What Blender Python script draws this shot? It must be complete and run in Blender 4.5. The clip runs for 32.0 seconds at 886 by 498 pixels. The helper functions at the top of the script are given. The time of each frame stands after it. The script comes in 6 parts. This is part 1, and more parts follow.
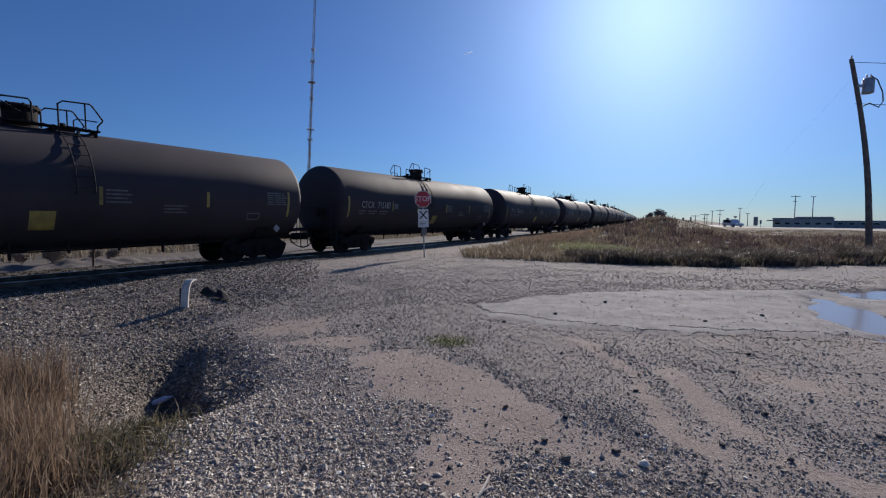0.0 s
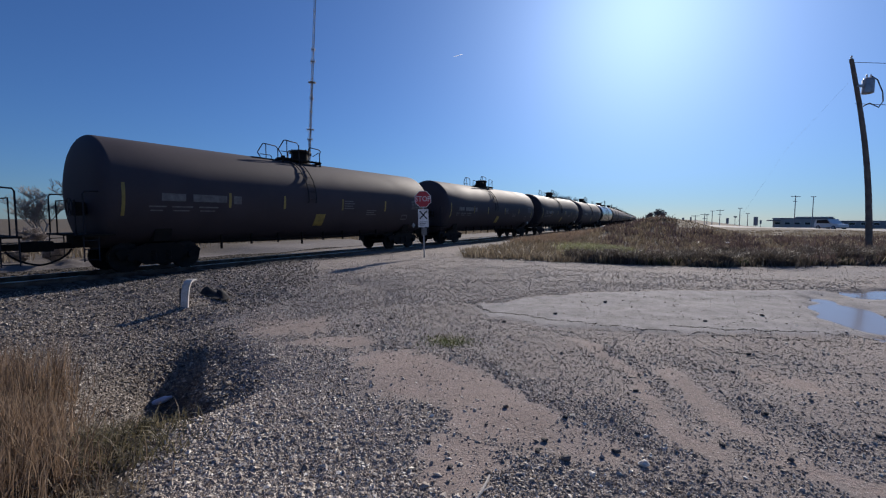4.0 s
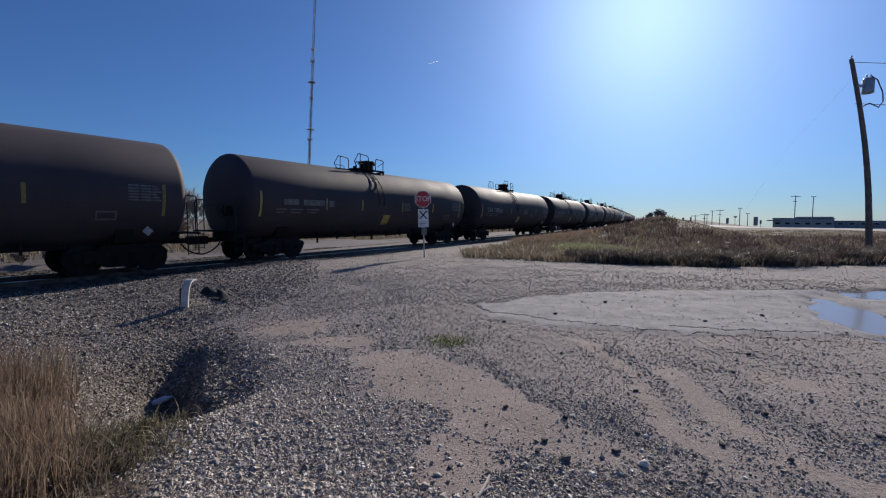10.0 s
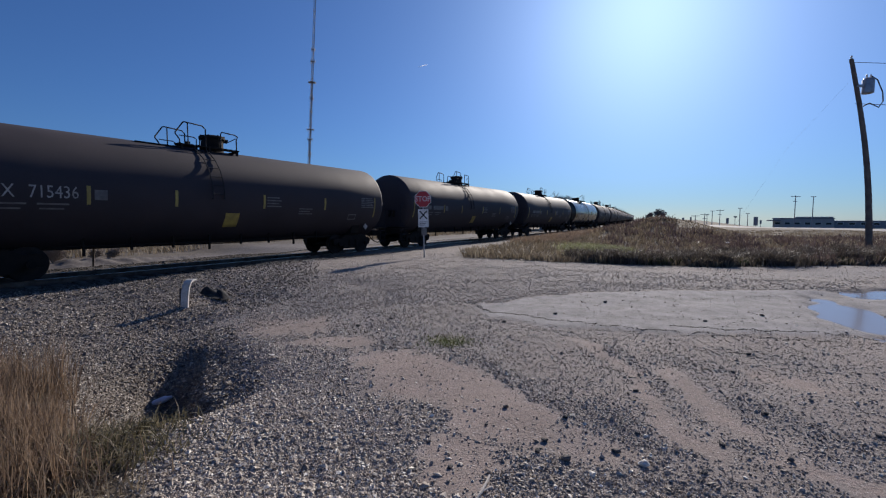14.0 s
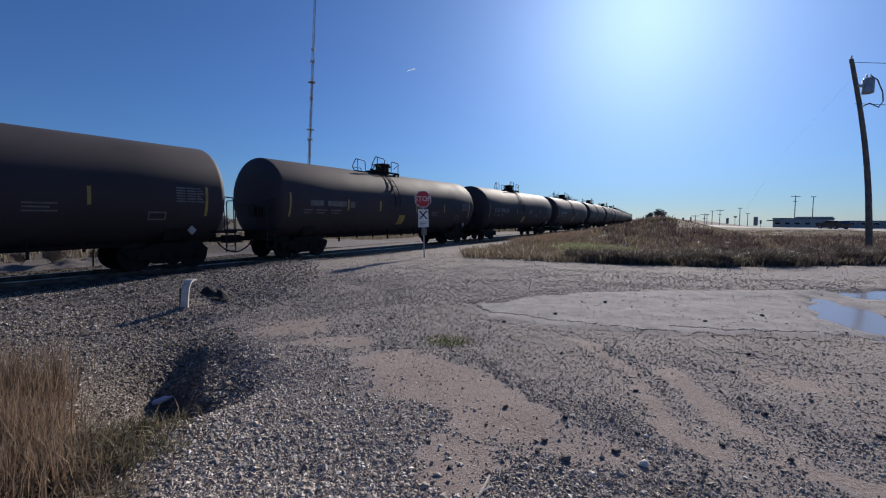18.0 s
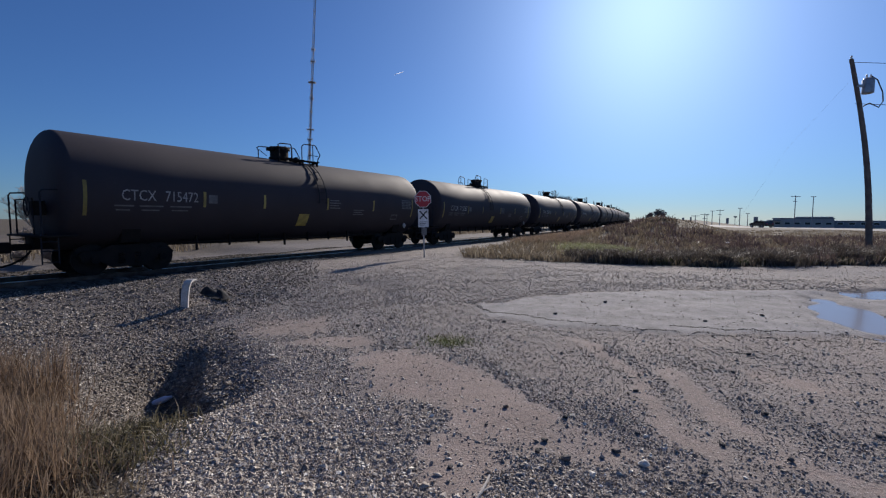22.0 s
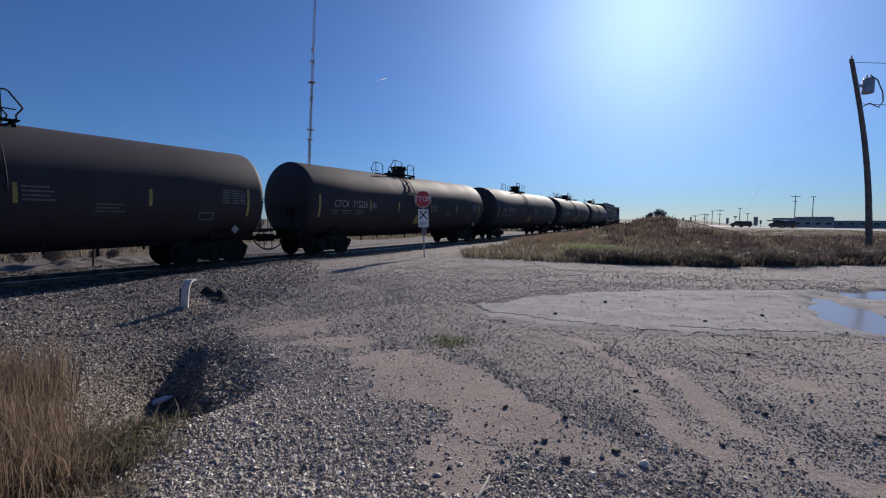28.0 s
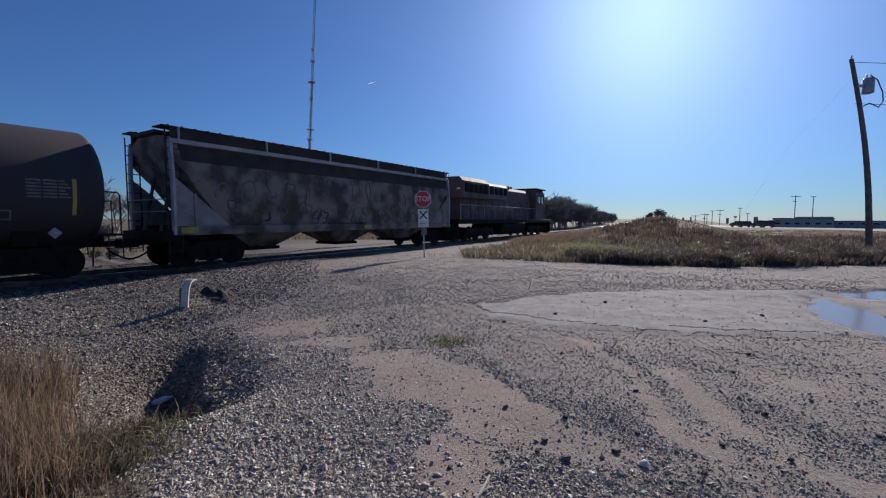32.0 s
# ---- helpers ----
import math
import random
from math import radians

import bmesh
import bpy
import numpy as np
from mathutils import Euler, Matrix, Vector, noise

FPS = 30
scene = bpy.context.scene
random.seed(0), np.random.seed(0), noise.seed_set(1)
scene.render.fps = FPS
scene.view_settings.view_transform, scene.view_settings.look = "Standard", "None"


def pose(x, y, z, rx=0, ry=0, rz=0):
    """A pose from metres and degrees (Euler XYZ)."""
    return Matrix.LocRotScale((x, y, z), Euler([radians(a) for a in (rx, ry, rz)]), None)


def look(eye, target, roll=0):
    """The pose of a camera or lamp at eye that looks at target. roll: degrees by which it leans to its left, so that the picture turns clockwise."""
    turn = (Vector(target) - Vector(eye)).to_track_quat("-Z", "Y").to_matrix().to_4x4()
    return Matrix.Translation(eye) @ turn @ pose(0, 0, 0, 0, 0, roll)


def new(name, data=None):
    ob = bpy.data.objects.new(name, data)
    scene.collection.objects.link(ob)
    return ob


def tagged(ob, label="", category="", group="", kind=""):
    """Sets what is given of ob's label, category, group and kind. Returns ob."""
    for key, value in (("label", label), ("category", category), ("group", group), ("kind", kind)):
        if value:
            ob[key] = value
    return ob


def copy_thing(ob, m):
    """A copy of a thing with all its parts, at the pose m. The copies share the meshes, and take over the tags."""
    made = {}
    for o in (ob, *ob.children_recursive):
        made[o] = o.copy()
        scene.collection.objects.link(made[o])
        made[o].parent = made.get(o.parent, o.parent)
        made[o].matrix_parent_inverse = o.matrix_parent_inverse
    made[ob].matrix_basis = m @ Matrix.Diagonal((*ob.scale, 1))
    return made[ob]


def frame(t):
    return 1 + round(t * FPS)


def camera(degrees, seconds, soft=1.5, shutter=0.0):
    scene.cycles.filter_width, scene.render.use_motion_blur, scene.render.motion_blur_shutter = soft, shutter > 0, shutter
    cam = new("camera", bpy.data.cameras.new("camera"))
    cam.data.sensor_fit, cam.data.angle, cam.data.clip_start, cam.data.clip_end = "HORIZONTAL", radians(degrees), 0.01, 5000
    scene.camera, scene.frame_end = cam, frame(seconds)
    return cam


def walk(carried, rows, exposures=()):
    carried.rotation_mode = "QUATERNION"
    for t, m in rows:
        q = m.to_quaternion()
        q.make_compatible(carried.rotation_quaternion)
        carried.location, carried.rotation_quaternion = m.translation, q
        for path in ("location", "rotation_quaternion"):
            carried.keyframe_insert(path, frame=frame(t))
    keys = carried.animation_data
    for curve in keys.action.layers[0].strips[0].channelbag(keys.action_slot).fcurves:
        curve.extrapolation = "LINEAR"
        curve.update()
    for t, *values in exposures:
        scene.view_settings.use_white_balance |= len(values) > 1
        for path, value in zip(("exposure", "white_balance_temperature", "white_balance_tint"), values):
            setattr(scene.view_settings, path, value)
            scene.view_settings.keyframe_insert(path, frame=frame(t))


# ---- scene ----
# camera on a stand, 1.7 m above a gravel lot beside a level crossing
EYE = (0.0, 0.0, 1.70)
VIEW = pose(*EYE, 90 - 4.028, 0, 0)
cam = camera(92.1, 32.0, soft=1.2)
walk(cam, [(0.0, VIEW), (32.0, VIEW)], [(0.0, 0.2, 6300, 11), (32.0, 0.2, 6300, 11)])

# low winter sun beyond the train, clear sky
SUN_EL, SUN_AZ = radians(25.5), radians(25.0)
SUN_WAY = Vector((math.sin(SUN_AZ) * math.cos(SUN_EL), math.cos(SUN_AZ) * math.cos(SUN_EL), math.sin(SUN_EL)))
world = bpy.data.worlds.new("sky")
scene.world = world
world.use_nodes = True
sky = world.node_tree.nodes.new("ShaderNodeTexSky")
sky.sky_type, sky.sun_disc = "NISHITA", False
sky.sun_elevation, sky.sun_rotation = SUN_EL, SUN_AZ
sky.altitude, sky.air_density, sky.dust_density, sky.ozone_density = 200, 1.0, 0.15, 6.0
back = world.node_tree.nodes["Background"]
back.inputs["Strength"].default_value = 0.062
# the clear winter air is deeper blue than the model's
clear = world.node_tree.nodes.new("ShaderNodeMix")
clear.data_type, clear.blend_type = "RGBA", "MULTIPLY"
clear.inputs["Factor"].default_value = 1.0
clear.inputs["B"].default_value = (0.66, 0.885, 1.20, 1)
# a thin layer of dust spreads the glow round the sun
haze = world.node_tree.nodes.new("ShaderNodeTexSky")
haze.sky_type, haze.sun_disc = "NISHITA", False
haze.sun_elevation, haze.sun_rotation = SUN_EL, SUN_AZ
haze.altitude, haze.air_density, haze.dust_density, haze.ozone_density = 200, 1.0, 10.0, 6.0
blend = world.node_tree.nodes.new("ShaderNodeMix")
blend.data_type = "RGBA"
blend.inputs["Factor"].default_value = 0.15
world.node_tree.links.new(sky.outputs[0], blend.inputs["A"])
world.node_tree.links.new(haze.outputs[0], blend.inputs["B"])
world.node_tree.links.new(blend.outputs["Result"], clear.inputs["A"])
world.node_tree.links.new(clear.outputs["Result"], back.inputs["Color"])
sun = new("sun", bpy.data.lights.new("sun", "SUN"))
sun.data.energy, sun.data.angle, sun.data.color = 5.0, radians(0.53), (1.0, 0.90, 0.79)
sun.matrix_world = look(SUN_WAY * 60, (0, 0, 0))

# ---- the line of the track: a wide curve near the crossing, straight beyond ----
STEP = 0.5
S = np.arange(-800, 900 + STEP, STEP)
BEND = np.interp(S, (-60, -20, -8, 4, 20, 40, 90, 120), (0, 0.0002, 0.0003, 0.0008, 0.0013, 0.0016, 0.0012, 0))
HEAD = 0.4317 + np.cumsum(BEND[::-1])[::-1] * STEP
_dx, _dy = np.sin(HEAD), np.cos(HEAD)
TX = np.concatenate([[0], np.cumsum((_dx[1:] + _dx[:-1]) / 2 * STEP)])
TY = np.concatenate([[0], np.cumsum((_dy[1:] + _dy[:-1]) / 2 * STEP)])
_i = int(np.argmin(abs(S)))
TX, TY = TX - TX[_i] - 5.0, TY - TY[_i] + 22.29
RAIL_Z = 0.045


def on_track(s, off=0.0, z=0.0):
    """Place beside the track: s along it, off to the camera's side of it."""
    h = np.interp(s, S, HEAD)
    return Vector((float(np.interp(s, S, TX) + math.cos(h) * off), float(np.interp(s, S, TY) - math.sin(h) * off), z))


def track_coords(x, y):
    """Along and across the track for arrays of places."""
    x, y = np.asarray(x, float), np.asarray(y, float)
    shape = x.shape
    x, y = x.ravel(), y.ravel()
    ss, uu = np.empty(len(x)), np.empty(len(x))
    sel = slice(None, None, 16)
    cx, cy = TX[sel], TY[sel]
    for a in range(0, len(x), 20000):
        b = slice(a, a + 20000)
        j = np.argmin((x[b, None] - cx) ** 2 + (y[b, None] - cy) ** 2, axis=1) * 16
        s = S[j]
        for _ in range(2):
            h = np.interp(s, S, HEAD)
            ox, oy = x[b] - np.interp(s, S, TX), y[b] - np.interp(s, S, TY)
            s = s + ox * np.sin(h) + oy * np.cos(h)
        h = np.interp(s, S, HEAD)
        ox, oy = x[b] - np.interp(s, S, TX), y[b] - np.interp(s, S, TY)
        ss[b], uu[b] = s, ox * np.cos(h) - oy * np.sin(h)
    return ss.reshape(shape), uu.reshape(shape)


def travelled(t):
    """Metres that the train has gone since 0 s: it slows a little."""
    late = np.interp(t, (0, 2, 6, 9, 13.5, 19, 21, 23, 28, 32), (0.88, 0.72, 0.3, 0.35, 0.1, 0.0, -0.5, -0.85, -0.42, 0.05))
    late += np.interp(t, (0, 2, 3, 7, 9, 11, 14, 18, 19, 20, 24, 28, 29, 31, 32), (0.45, 0.45, 0.35, 0.05, 0.25, 0.25, 0.1, 0.3, 0.21, 0.12, 0.15, 0.4, 0.45, 0.75, 0.05))
    return 20.6 * t - 0.000433 * t ** 3 + float(late)


def smooth(a, b, x):
    k = np.clip((np.asarray(x, float) - a) / (b - a), 0, 1)
    return k * k * (3 - 2 * k)


def wave(x, y, size, seed=0):
    """Cheap smooth noise, about -1 to 1, for arrays."""
    r = np.random.RandomState(seed)
    x, y = np.asarray(x, np.float32), np.asarray(y, np.float32)
    out = np.zeros(np.shape(x), np.float32)
    for k in range(7):
        a, p = r.uniform(0, 6.283), r.uniform(0, 6.283)
        w = 6.283 / size * r.uniform(0.6, 1.7)
        inner = np.sin(x * np.float32(math.sin(a) * w * 0.7) - y * np.float32(math.cos(a) * w * 0.7) + np.float32(p * 2))
        out += np.sin(x * np.float32(math.cos(a) * w) + y * np.float32(math.sin(a) * w) + np.float32(p) + np.float32(0.8) * inner)
    return out / 4.2


def apron(x, y):
    """The old pale apron on the lot: 1 on it, 0 off it, with a ragged edge."""
    d = np.hypot((x - 5.9) / 5.3, (y - 8.15 - 0.05 * (x - 5.9) + 0.018 * (x - 5.9) ** 2 * (x > 5.9)) / 2.0) + 0.04 * wave(x, y, 1.3, 31) + 0.02 * wave(x, y, 0.4, 32)
    return smooth(1.03, 0.97, d)


def gully_coords(x, y):
    """Along the gully, downwards from its head, and across it, towards the lot."""
    along = (x + 4.0) * 0.495 - (y - 6.2) * 0.869
    return along, (x + 4.0) * 0.869 + (y - 6.2) * 0.495 + 0.07 * wave(x, y, 1.1, 6)


def near_line(x, y, pts):
    """Distance from a line through points on the ground."""
    d = np.full(np.shape(x), 1e9)
    for (ax, ay), (bx, by) in zip(pts, pts[1:]):
        k = np.clip(((x - ax) * (bx - ax) + (y - ay) * (by - ay)) / ((bx - ax) ** 2 + (by - ay) ** 2), 0, 1)
        d = np.minimum(d, np.hypot(x - ax - k * (bx - ax), y - ay - k * (by - ay)))
    return d


# windrows of gravel that wheels have thrown up on the lot, and the bare streaks between them: (width, line)
WINDROWS = [(0.20, ((0.12, 5.64), (0.61, 4.71), (0.96, 4.02), (1.31, 3.6), (1.52, 3.21))), (0.26, ((2.14, 5.44), (2.08, 4.71), (2.12, 4.15))), (0.16, ((1.42, 3.83), (1.56, 3.49), (1.66, 3.13))),
            (0.24, ((2.7, 5.1), (3.0, 4.77), (3.41, 4.49))), (0.24, ((2.79, 3.83), (2.94, 3.49), (3.06, 3.17))), (0.15, ((0.43, 2.67), (0.8, 2.7), (1.28, 2.66), (1.68, 2.56))),
            (0.13, ((2.26, 3.13), (2.37, 2.8))), (0.14, ((3.25, 3.2), (2.95, 2.7))), (0.25, ((3.6, 5.3), (4.4, 4.7)))]
STREAKS = [(0.12, ((1.95, 5.7), (2.1, 4.62), (1.94, 3.89), (1.82, 3.28), (1.97, 3.01))), (0.16, ((2.5, 4.6), (2.44, 4.2), (2.39, 3.6), (2.42, 3.29))), (0.20, ((3.41, 4.49), (3.74, 4.11))),
           (0.16, ((2.35, 2.87), (2.77, 2.56))), (0.10, ((1.81, 5.96), (2.07, 5.56)))]


def heap(x, y, lines, seed):
    """1 along the lines, falling to 0 at their ragged edges."""
    rag = 0.55 * wave(x, y, 0.5, seed) + 0.45 * wave(x, y, 0.17, seed + 1)
    return np.maximum.reduce([smooth(1.25, 0.35, near_line(x, y, p) / w + 0.45 * rag) for w, p in lines])


def ground_z(x, y):
    """Height of the ground: lot, ballast bed, ditch, berm beside the track."""
    x, y = np.asarray(x, float), np.asarray(y, float)
    s, u = track_coords(x, y)
    z = 0.03 * wave(x, y, 7, 1) + 0.012 * wave(x, y, 1.6, 2)
    # the lot lies level; the ditch beside the track opens short of the crossing
    open_ = smooth(-6.0, -13.0, s + 0.6 * wave(x, y, 3, 5))
    z = z - open_ * (0.34 * smooth(2.8, 4.3, u) * smooth(12.5, 9.0, u) + 0.25 * smooth(3.0, 7.5, u) * smooth(10.6, 7.5, u))
    # a washed-out gully that runs down from the track bed: a steep bank on the lot's side, a long one of ballast on the other
    along, across = gully_coords(x, y)
    bank = np.where(across > 0, 0.62 * smooth(0.46, 0.02, across) + 0.38 * smooth(1.25, 0.25, across), smooth(-1.25, 0.10, across))
    z = z - 0.80 * bank * smooth(-1.8, 0.5, along) * smooth(3.3, 2.4, along)
    z = z - 0.42 * smooth(0.34, 0.10, abs(across + 0.12)) * smooth(-0.5, 0.3, along) * smooth(2.3, 1.7, along)
    # spoil heaps beside the far road
    for hs, hu, hw, hh in ((-9.5, -6.0, 1.1, 0.34), (-7.6, -5.6, 1.4, 0.30), (-5.4, -5.3, 1.2, 0.20), (-3.0, -5.0, 1.4, 0.16), (-11.5, -6.6, 1.0, 0.3)):
        z = z + hh * np.exp(-((s - hs) / hw) ** 2 - ((u - hu) / 0.7) ** 2) * (1 + 0.4 * wave(x, y, 0.9, 14))
    # ballast crown and shoulders
    flat = np.interp(s, (-14, -11, -8), (1.3, 0.7, 0.0)) * (u > 0)
    crown = smooth(2.4, 1.7, abs(u) - flat)
    z = z + 0.13 * np.exp(-((s + 6.5) / 2.6) ** 2 - ((u - 3.0) / 0.9) ** 2)
    z = np.where(abs(u) - flat < 1.75, -0.13, z * (1 - crown) - 0.13 * crown)
    road = smooth(-2.5, 0.5, s) * smooth(12.5, 10.0, s)
    z = np.where(abs(u) < 2.6, z * (1 - road) + 0.0 * road, z)
    # far side falls to a lower track beside the line
    z = z - smooth(-2.2, -4.5, u) * 0.35 * (1 - road)
    # berm between the line and the lot, beyond the crossing
    side = smooth(5.0, 10.0, s + 0.25 * (12 - u))
    berm = 1.5 * np.exp(-((u - 12.5) / 5.0) ** 2) * smooth(8.0, 24.0, s) * smooth(130, 70, s)
    low = 0.22 * smooth(12, 16, u) * smooth(44, 30, u) * smooth(4.5, 9.0, y - 14.3 - 0.10 * abs(x - 9)) * smooth(-4, 3, x)
    front = smooth(0.3, 5.0, y - 14.6 - 0.35 * np.clip(9 - x, 0, 9) - 0.2 * np.clip(x - 9, 0, 9))
    z = z + np.maximum(berm, low) * front * (1 + 0.15 * wave(x, y, 5, 8))
    z = z + 0.022 * apron(x, y)
    # shallow dip that holds the puddle
    z = z - 0.09 * smooth(1.15, 0.7, np.hypot((x - 11.0) / 2.5, (y - 9.6 - 0.1 * (x - 11)) / 0.8) + 0.15 * wave(x, y, 1.4, 9))
    z = z - 0.07 * smooth(1.1, 0.6, np.hypot(((x - 7.3) * 0.46 + (y - 7.5) * 0.89) / 2.2, ((x - 7.3) * 0.89 - (y - 7.5) * 0.46) / 0.62) + 0.15 * wave(x, y, 1.0, 10))
    # wide country, with a long swell
    far = np.hypot(x, y)
    az = np.arctan2(x, y)
    z = z - 0.15 * smooth(60, 110, far) - 0.016 * np.clip(far - 95, 0, None) * smooth(0.50, 0.66, az) * smooth(2.2, 1.6, az)
    return z


def gz(x, y):
    return float(ground_z(np.array([x]), np.array([y]))[0])
# ---- materials ----
def material(name, colour, rough=0.8, other=None, scale=6.0, fine=60.0, bump=0.2, metal=0.0, vary=0.0, spread=(0.35, 0.65), coat=0.0, fine_mix=0.35):
    """A surface with two scales of variation: large patches towards another colour, and fine grain with relief."""
    m = bpy.data.materials.new(name)
    m.use_nodes = True
    nt = m.node_tree
    n, ln = nt.nodes, nt.links
    b = n["Principled BSDF"]
    b.inputs["Roughness"].default_value, b.inputs["Metallic"].default_value = rough, metal
    b.inputs["Coat Weight"].default_value = coat
    co = n.new("ShaderNodeTexCoord")
    big, small = n.new("ShaderNodeTexNoise"), n.new("ShaderNodeTexNoise")
    big.inputs["Scale"].default_value, big.inputs["Detail"].default_value = scale, 5
    small.inputs["Scale"].default_value, small.inputs["Detail"].default_value = fine, 3
    src = co.outputs["Object"]
    if vary:
        info, add = n.new("ShaderNodeObjectInfo"), n.new("ShaderNodeVectorMath")
        mul = n.new("ShaderNodeMath")
        mul.operation, mul.inputs[1].default_value = "MULTIPLY", 37.0
        ln.new(info.outputs["Random"], mul.inputs[0])
        ln.new(src, add.inputs[0])
        ln.new(mul.outputs[0], add.inputs[1])
        src = add.outputs[0]
    ln.new(src, big.inputs["Vector"])
    ln.new(src, small.inputs["Vector"])
    ramp = n.new("ShaderNodeValToRGB")
    ramp.color_ramp.elements[0].position, ramp.color_ramp.elements[1].position = spread
    c2 = other or tuple(c * 0.7 for c in colour)
    ramp.color_ramp.elements[0].color, ramp.color_ramp.elements[1].color = (*colour, 1), (*c2, 1)
    ln.new(big.outputs["Fac"], ramp.inputs[0])
    mix = n.new("ShaderNodeMix")
    mix.data_type, mix.blend_type = "RGBA", "OVERLAY"
    mix.inputs["Factor"].default_value = fine_mix
    ln.new(ramp.outputs[0], mix.inputs["A"])
    ln.new(small.outputs["Fac"], mix.inputs["B"])
    out = mix.outputs["Result"]
    if vary:
        hsv, m2 = n.new("ShaderNodeHueSaturation"), n.new("ShaderNodeMapRange")
        m2.inputs["To Min"].default_value, m2.inputs["To Max"].default_value = 1 - vary, 1 + vary
        ln.new(info.outputs["Random"], m2.inputs["Value"])
        ln.new(m2.outputs[0], hsv.inputs["Value"])
        ln.new(out, hsv.inputs["Color"])
        out = hsv.outputs[0]
    ln.new(out, b.inputs["Base Color"])
    if bump:
        bp = n.new("ShaderNodeBump")
        bp.inputs["Strength"].default_value, bp.inputs["Distance"].default_value = bump, 0.01
        ln.new(small.outputs["Fac"], bp.inputs["Height"])
        ln.new(bp.outputs[0], b.inputs["Normal"])
    r2 = n.new("ShaderNodeMapRange")
    r2.inputs["To Min"].default_value, r2.inputs["To Max"].default_value = max(rough - 0.1, 0.02), min(rough + 0.1, 1)
    ln.new(big.outputs["Fac"], r2.inputs["Value"])
    ln.new(r2.outputs[0], b.inputs["Roughness"])
    return m


def leafy(name, a, c, rough=0.7, through_light=0.35):
    """Blades and leaves: colour varies from piece to piece, and some light passes through."""
    m = bpy.data.materials.new(name)
    m.use_nodes = True
    n, ln = m.node_tree.nodes, m.node_tree.links
    b = n["Principled BSDF"]
    geo, ramp = n.new("ShaderNodeNewGeometry"), n.new("ShaderNodeValToRGB")
    ramp.color_ramp.elements[0].color, ramp.color_ramp.elements[1].color = (*a, 1), (*c, 1)
    ln.new(geo.outputs["Random Per Island"], ramp.inputs[0])
    ln.new(ramp.outputs[0], b.inputs["Base Color"])
    b.inputs["Roughness"].default_value = rough
    tr, mx = n.new("ShaderNodeBsdfTranslucent"), n.new("ShaderNodeMixShader")
    mx.inputs[0].default_value = through_light
    ln.new(ramp.outputs[0], tr.inputs[0])
    ln.new(b.outputs[0], mx.inputs[1])
    ln.new(tr.outputs[0], mx.inputs[2])
    ln.new(mx.outputs[0], n["Material Output"].inputs[0])
    return m


TANK = material("tank_black_paint", (0.032, 0.026, 0.0315), 0.72, (0.044, 0.036, 0.042), 0.7, 45, 0.06, vary=0.25)
TANK.node_tree.nodes["Principled BSDF"].inputs["Specular IOR Level"].default_value = 0.42
TANK_CLEAN = material("tank_gloss_paint", (0.015, 0.015, 0.016), 0.24, (0.024, 0.023, 0.023), 0.6, 40, 0.04, vary=0.1)
STEEL = material("dark_grimy_steel", (0.010, 0.0095, 0.009), 0.85, (0.020, 0.016, 0.0135), 4, 80, 0.3, metal=0.0, vary=0.2)
STEEL.node_tree.nodes["Principled BSDF"].inputs["Specular IOR Level"].default_value = 0.2
RAILING = material("black_railing_paint", (0.018, 0.019, 0.026), 0.85, None, 5, 90, 0.1)
WHEEL = material("worn_wheel_steel", (0.028, 0.024, 0.022), 0.7, (0.016, 0.013, 0.012), 6, 70, 0.2, metal=0.6)
RAIL = material("rail_steel", (0.16, 0.12, 0.10), 0.45, (0.08, 0.05, 0.04), 3, 60, 0.15, metal=0.7)
RAIL_TOP = material("polished_rail_head", (0.45, 0.44, 0.43), 0.25, None, 3, 60, 0.05, metal=0.9)
TIE = material("creosoted_tie", (0.075, 0.058, 0.046), 0.9, (0.12, 0.10, 0.085), 3, 40, 0.5, vary=0.3)
YELLOW = material("yellow_reflective_tape", (0.36, 0.28, 0.07), 0.6, (0.24, 0.19, 0.06), 5, 60, 0.05, vary=0.3)
WHITE = material("white_stencil_paint", (0.42, 0.42, 0.41), 0.7, (0.26, 0.25, 0.24), 6, 60, 0.05)
GREY = material("grey_label_paint", (0.16, 0.16, 0.16), 0.6, (0.10, 0.10, 0.10), 6, 60, 0.05)
# ---- mesh tools ----
def box(bm, x0, x1, y0, y1, z0, z1, bevel=0.0):
    r = bmesh.ops.create_cube(bm, size=1.0)
    vs = r["verts"]
    for v in vs:
        v.co = Vector(((x0 + x1) / 2 + v.co.x * (x1 - x0), (y0 + y1) / 2 + v.co.y * (y1 - y0), (z0 + z1) / 2 + v.co.z * (z1 - z0)))
    if bevel:
        es = list({e for v in vs for e in v.link_edges})
        bmesh.ops.bevel(bm, geom=es, offset=bevel, segments=2, profile=0.6, affect="EDGES")
    return bm


def rod(bm, a, b, r=0.02, seg=8, r2=None, caps=True):
    a, b = Vector(a), Vector(b)
    d = b - a
    q = d.to_track_quat("Z", "Y").to_matrix().to_4x4()
    bmesh.ops.create_cone(bm, cap_ends=caps, segments=seg, radius1=r, radius2=r if r2 is None else r2, depth=d.length,
                          matrix=Matrix.Translation((a + b) / 2) @ q)
    return bm


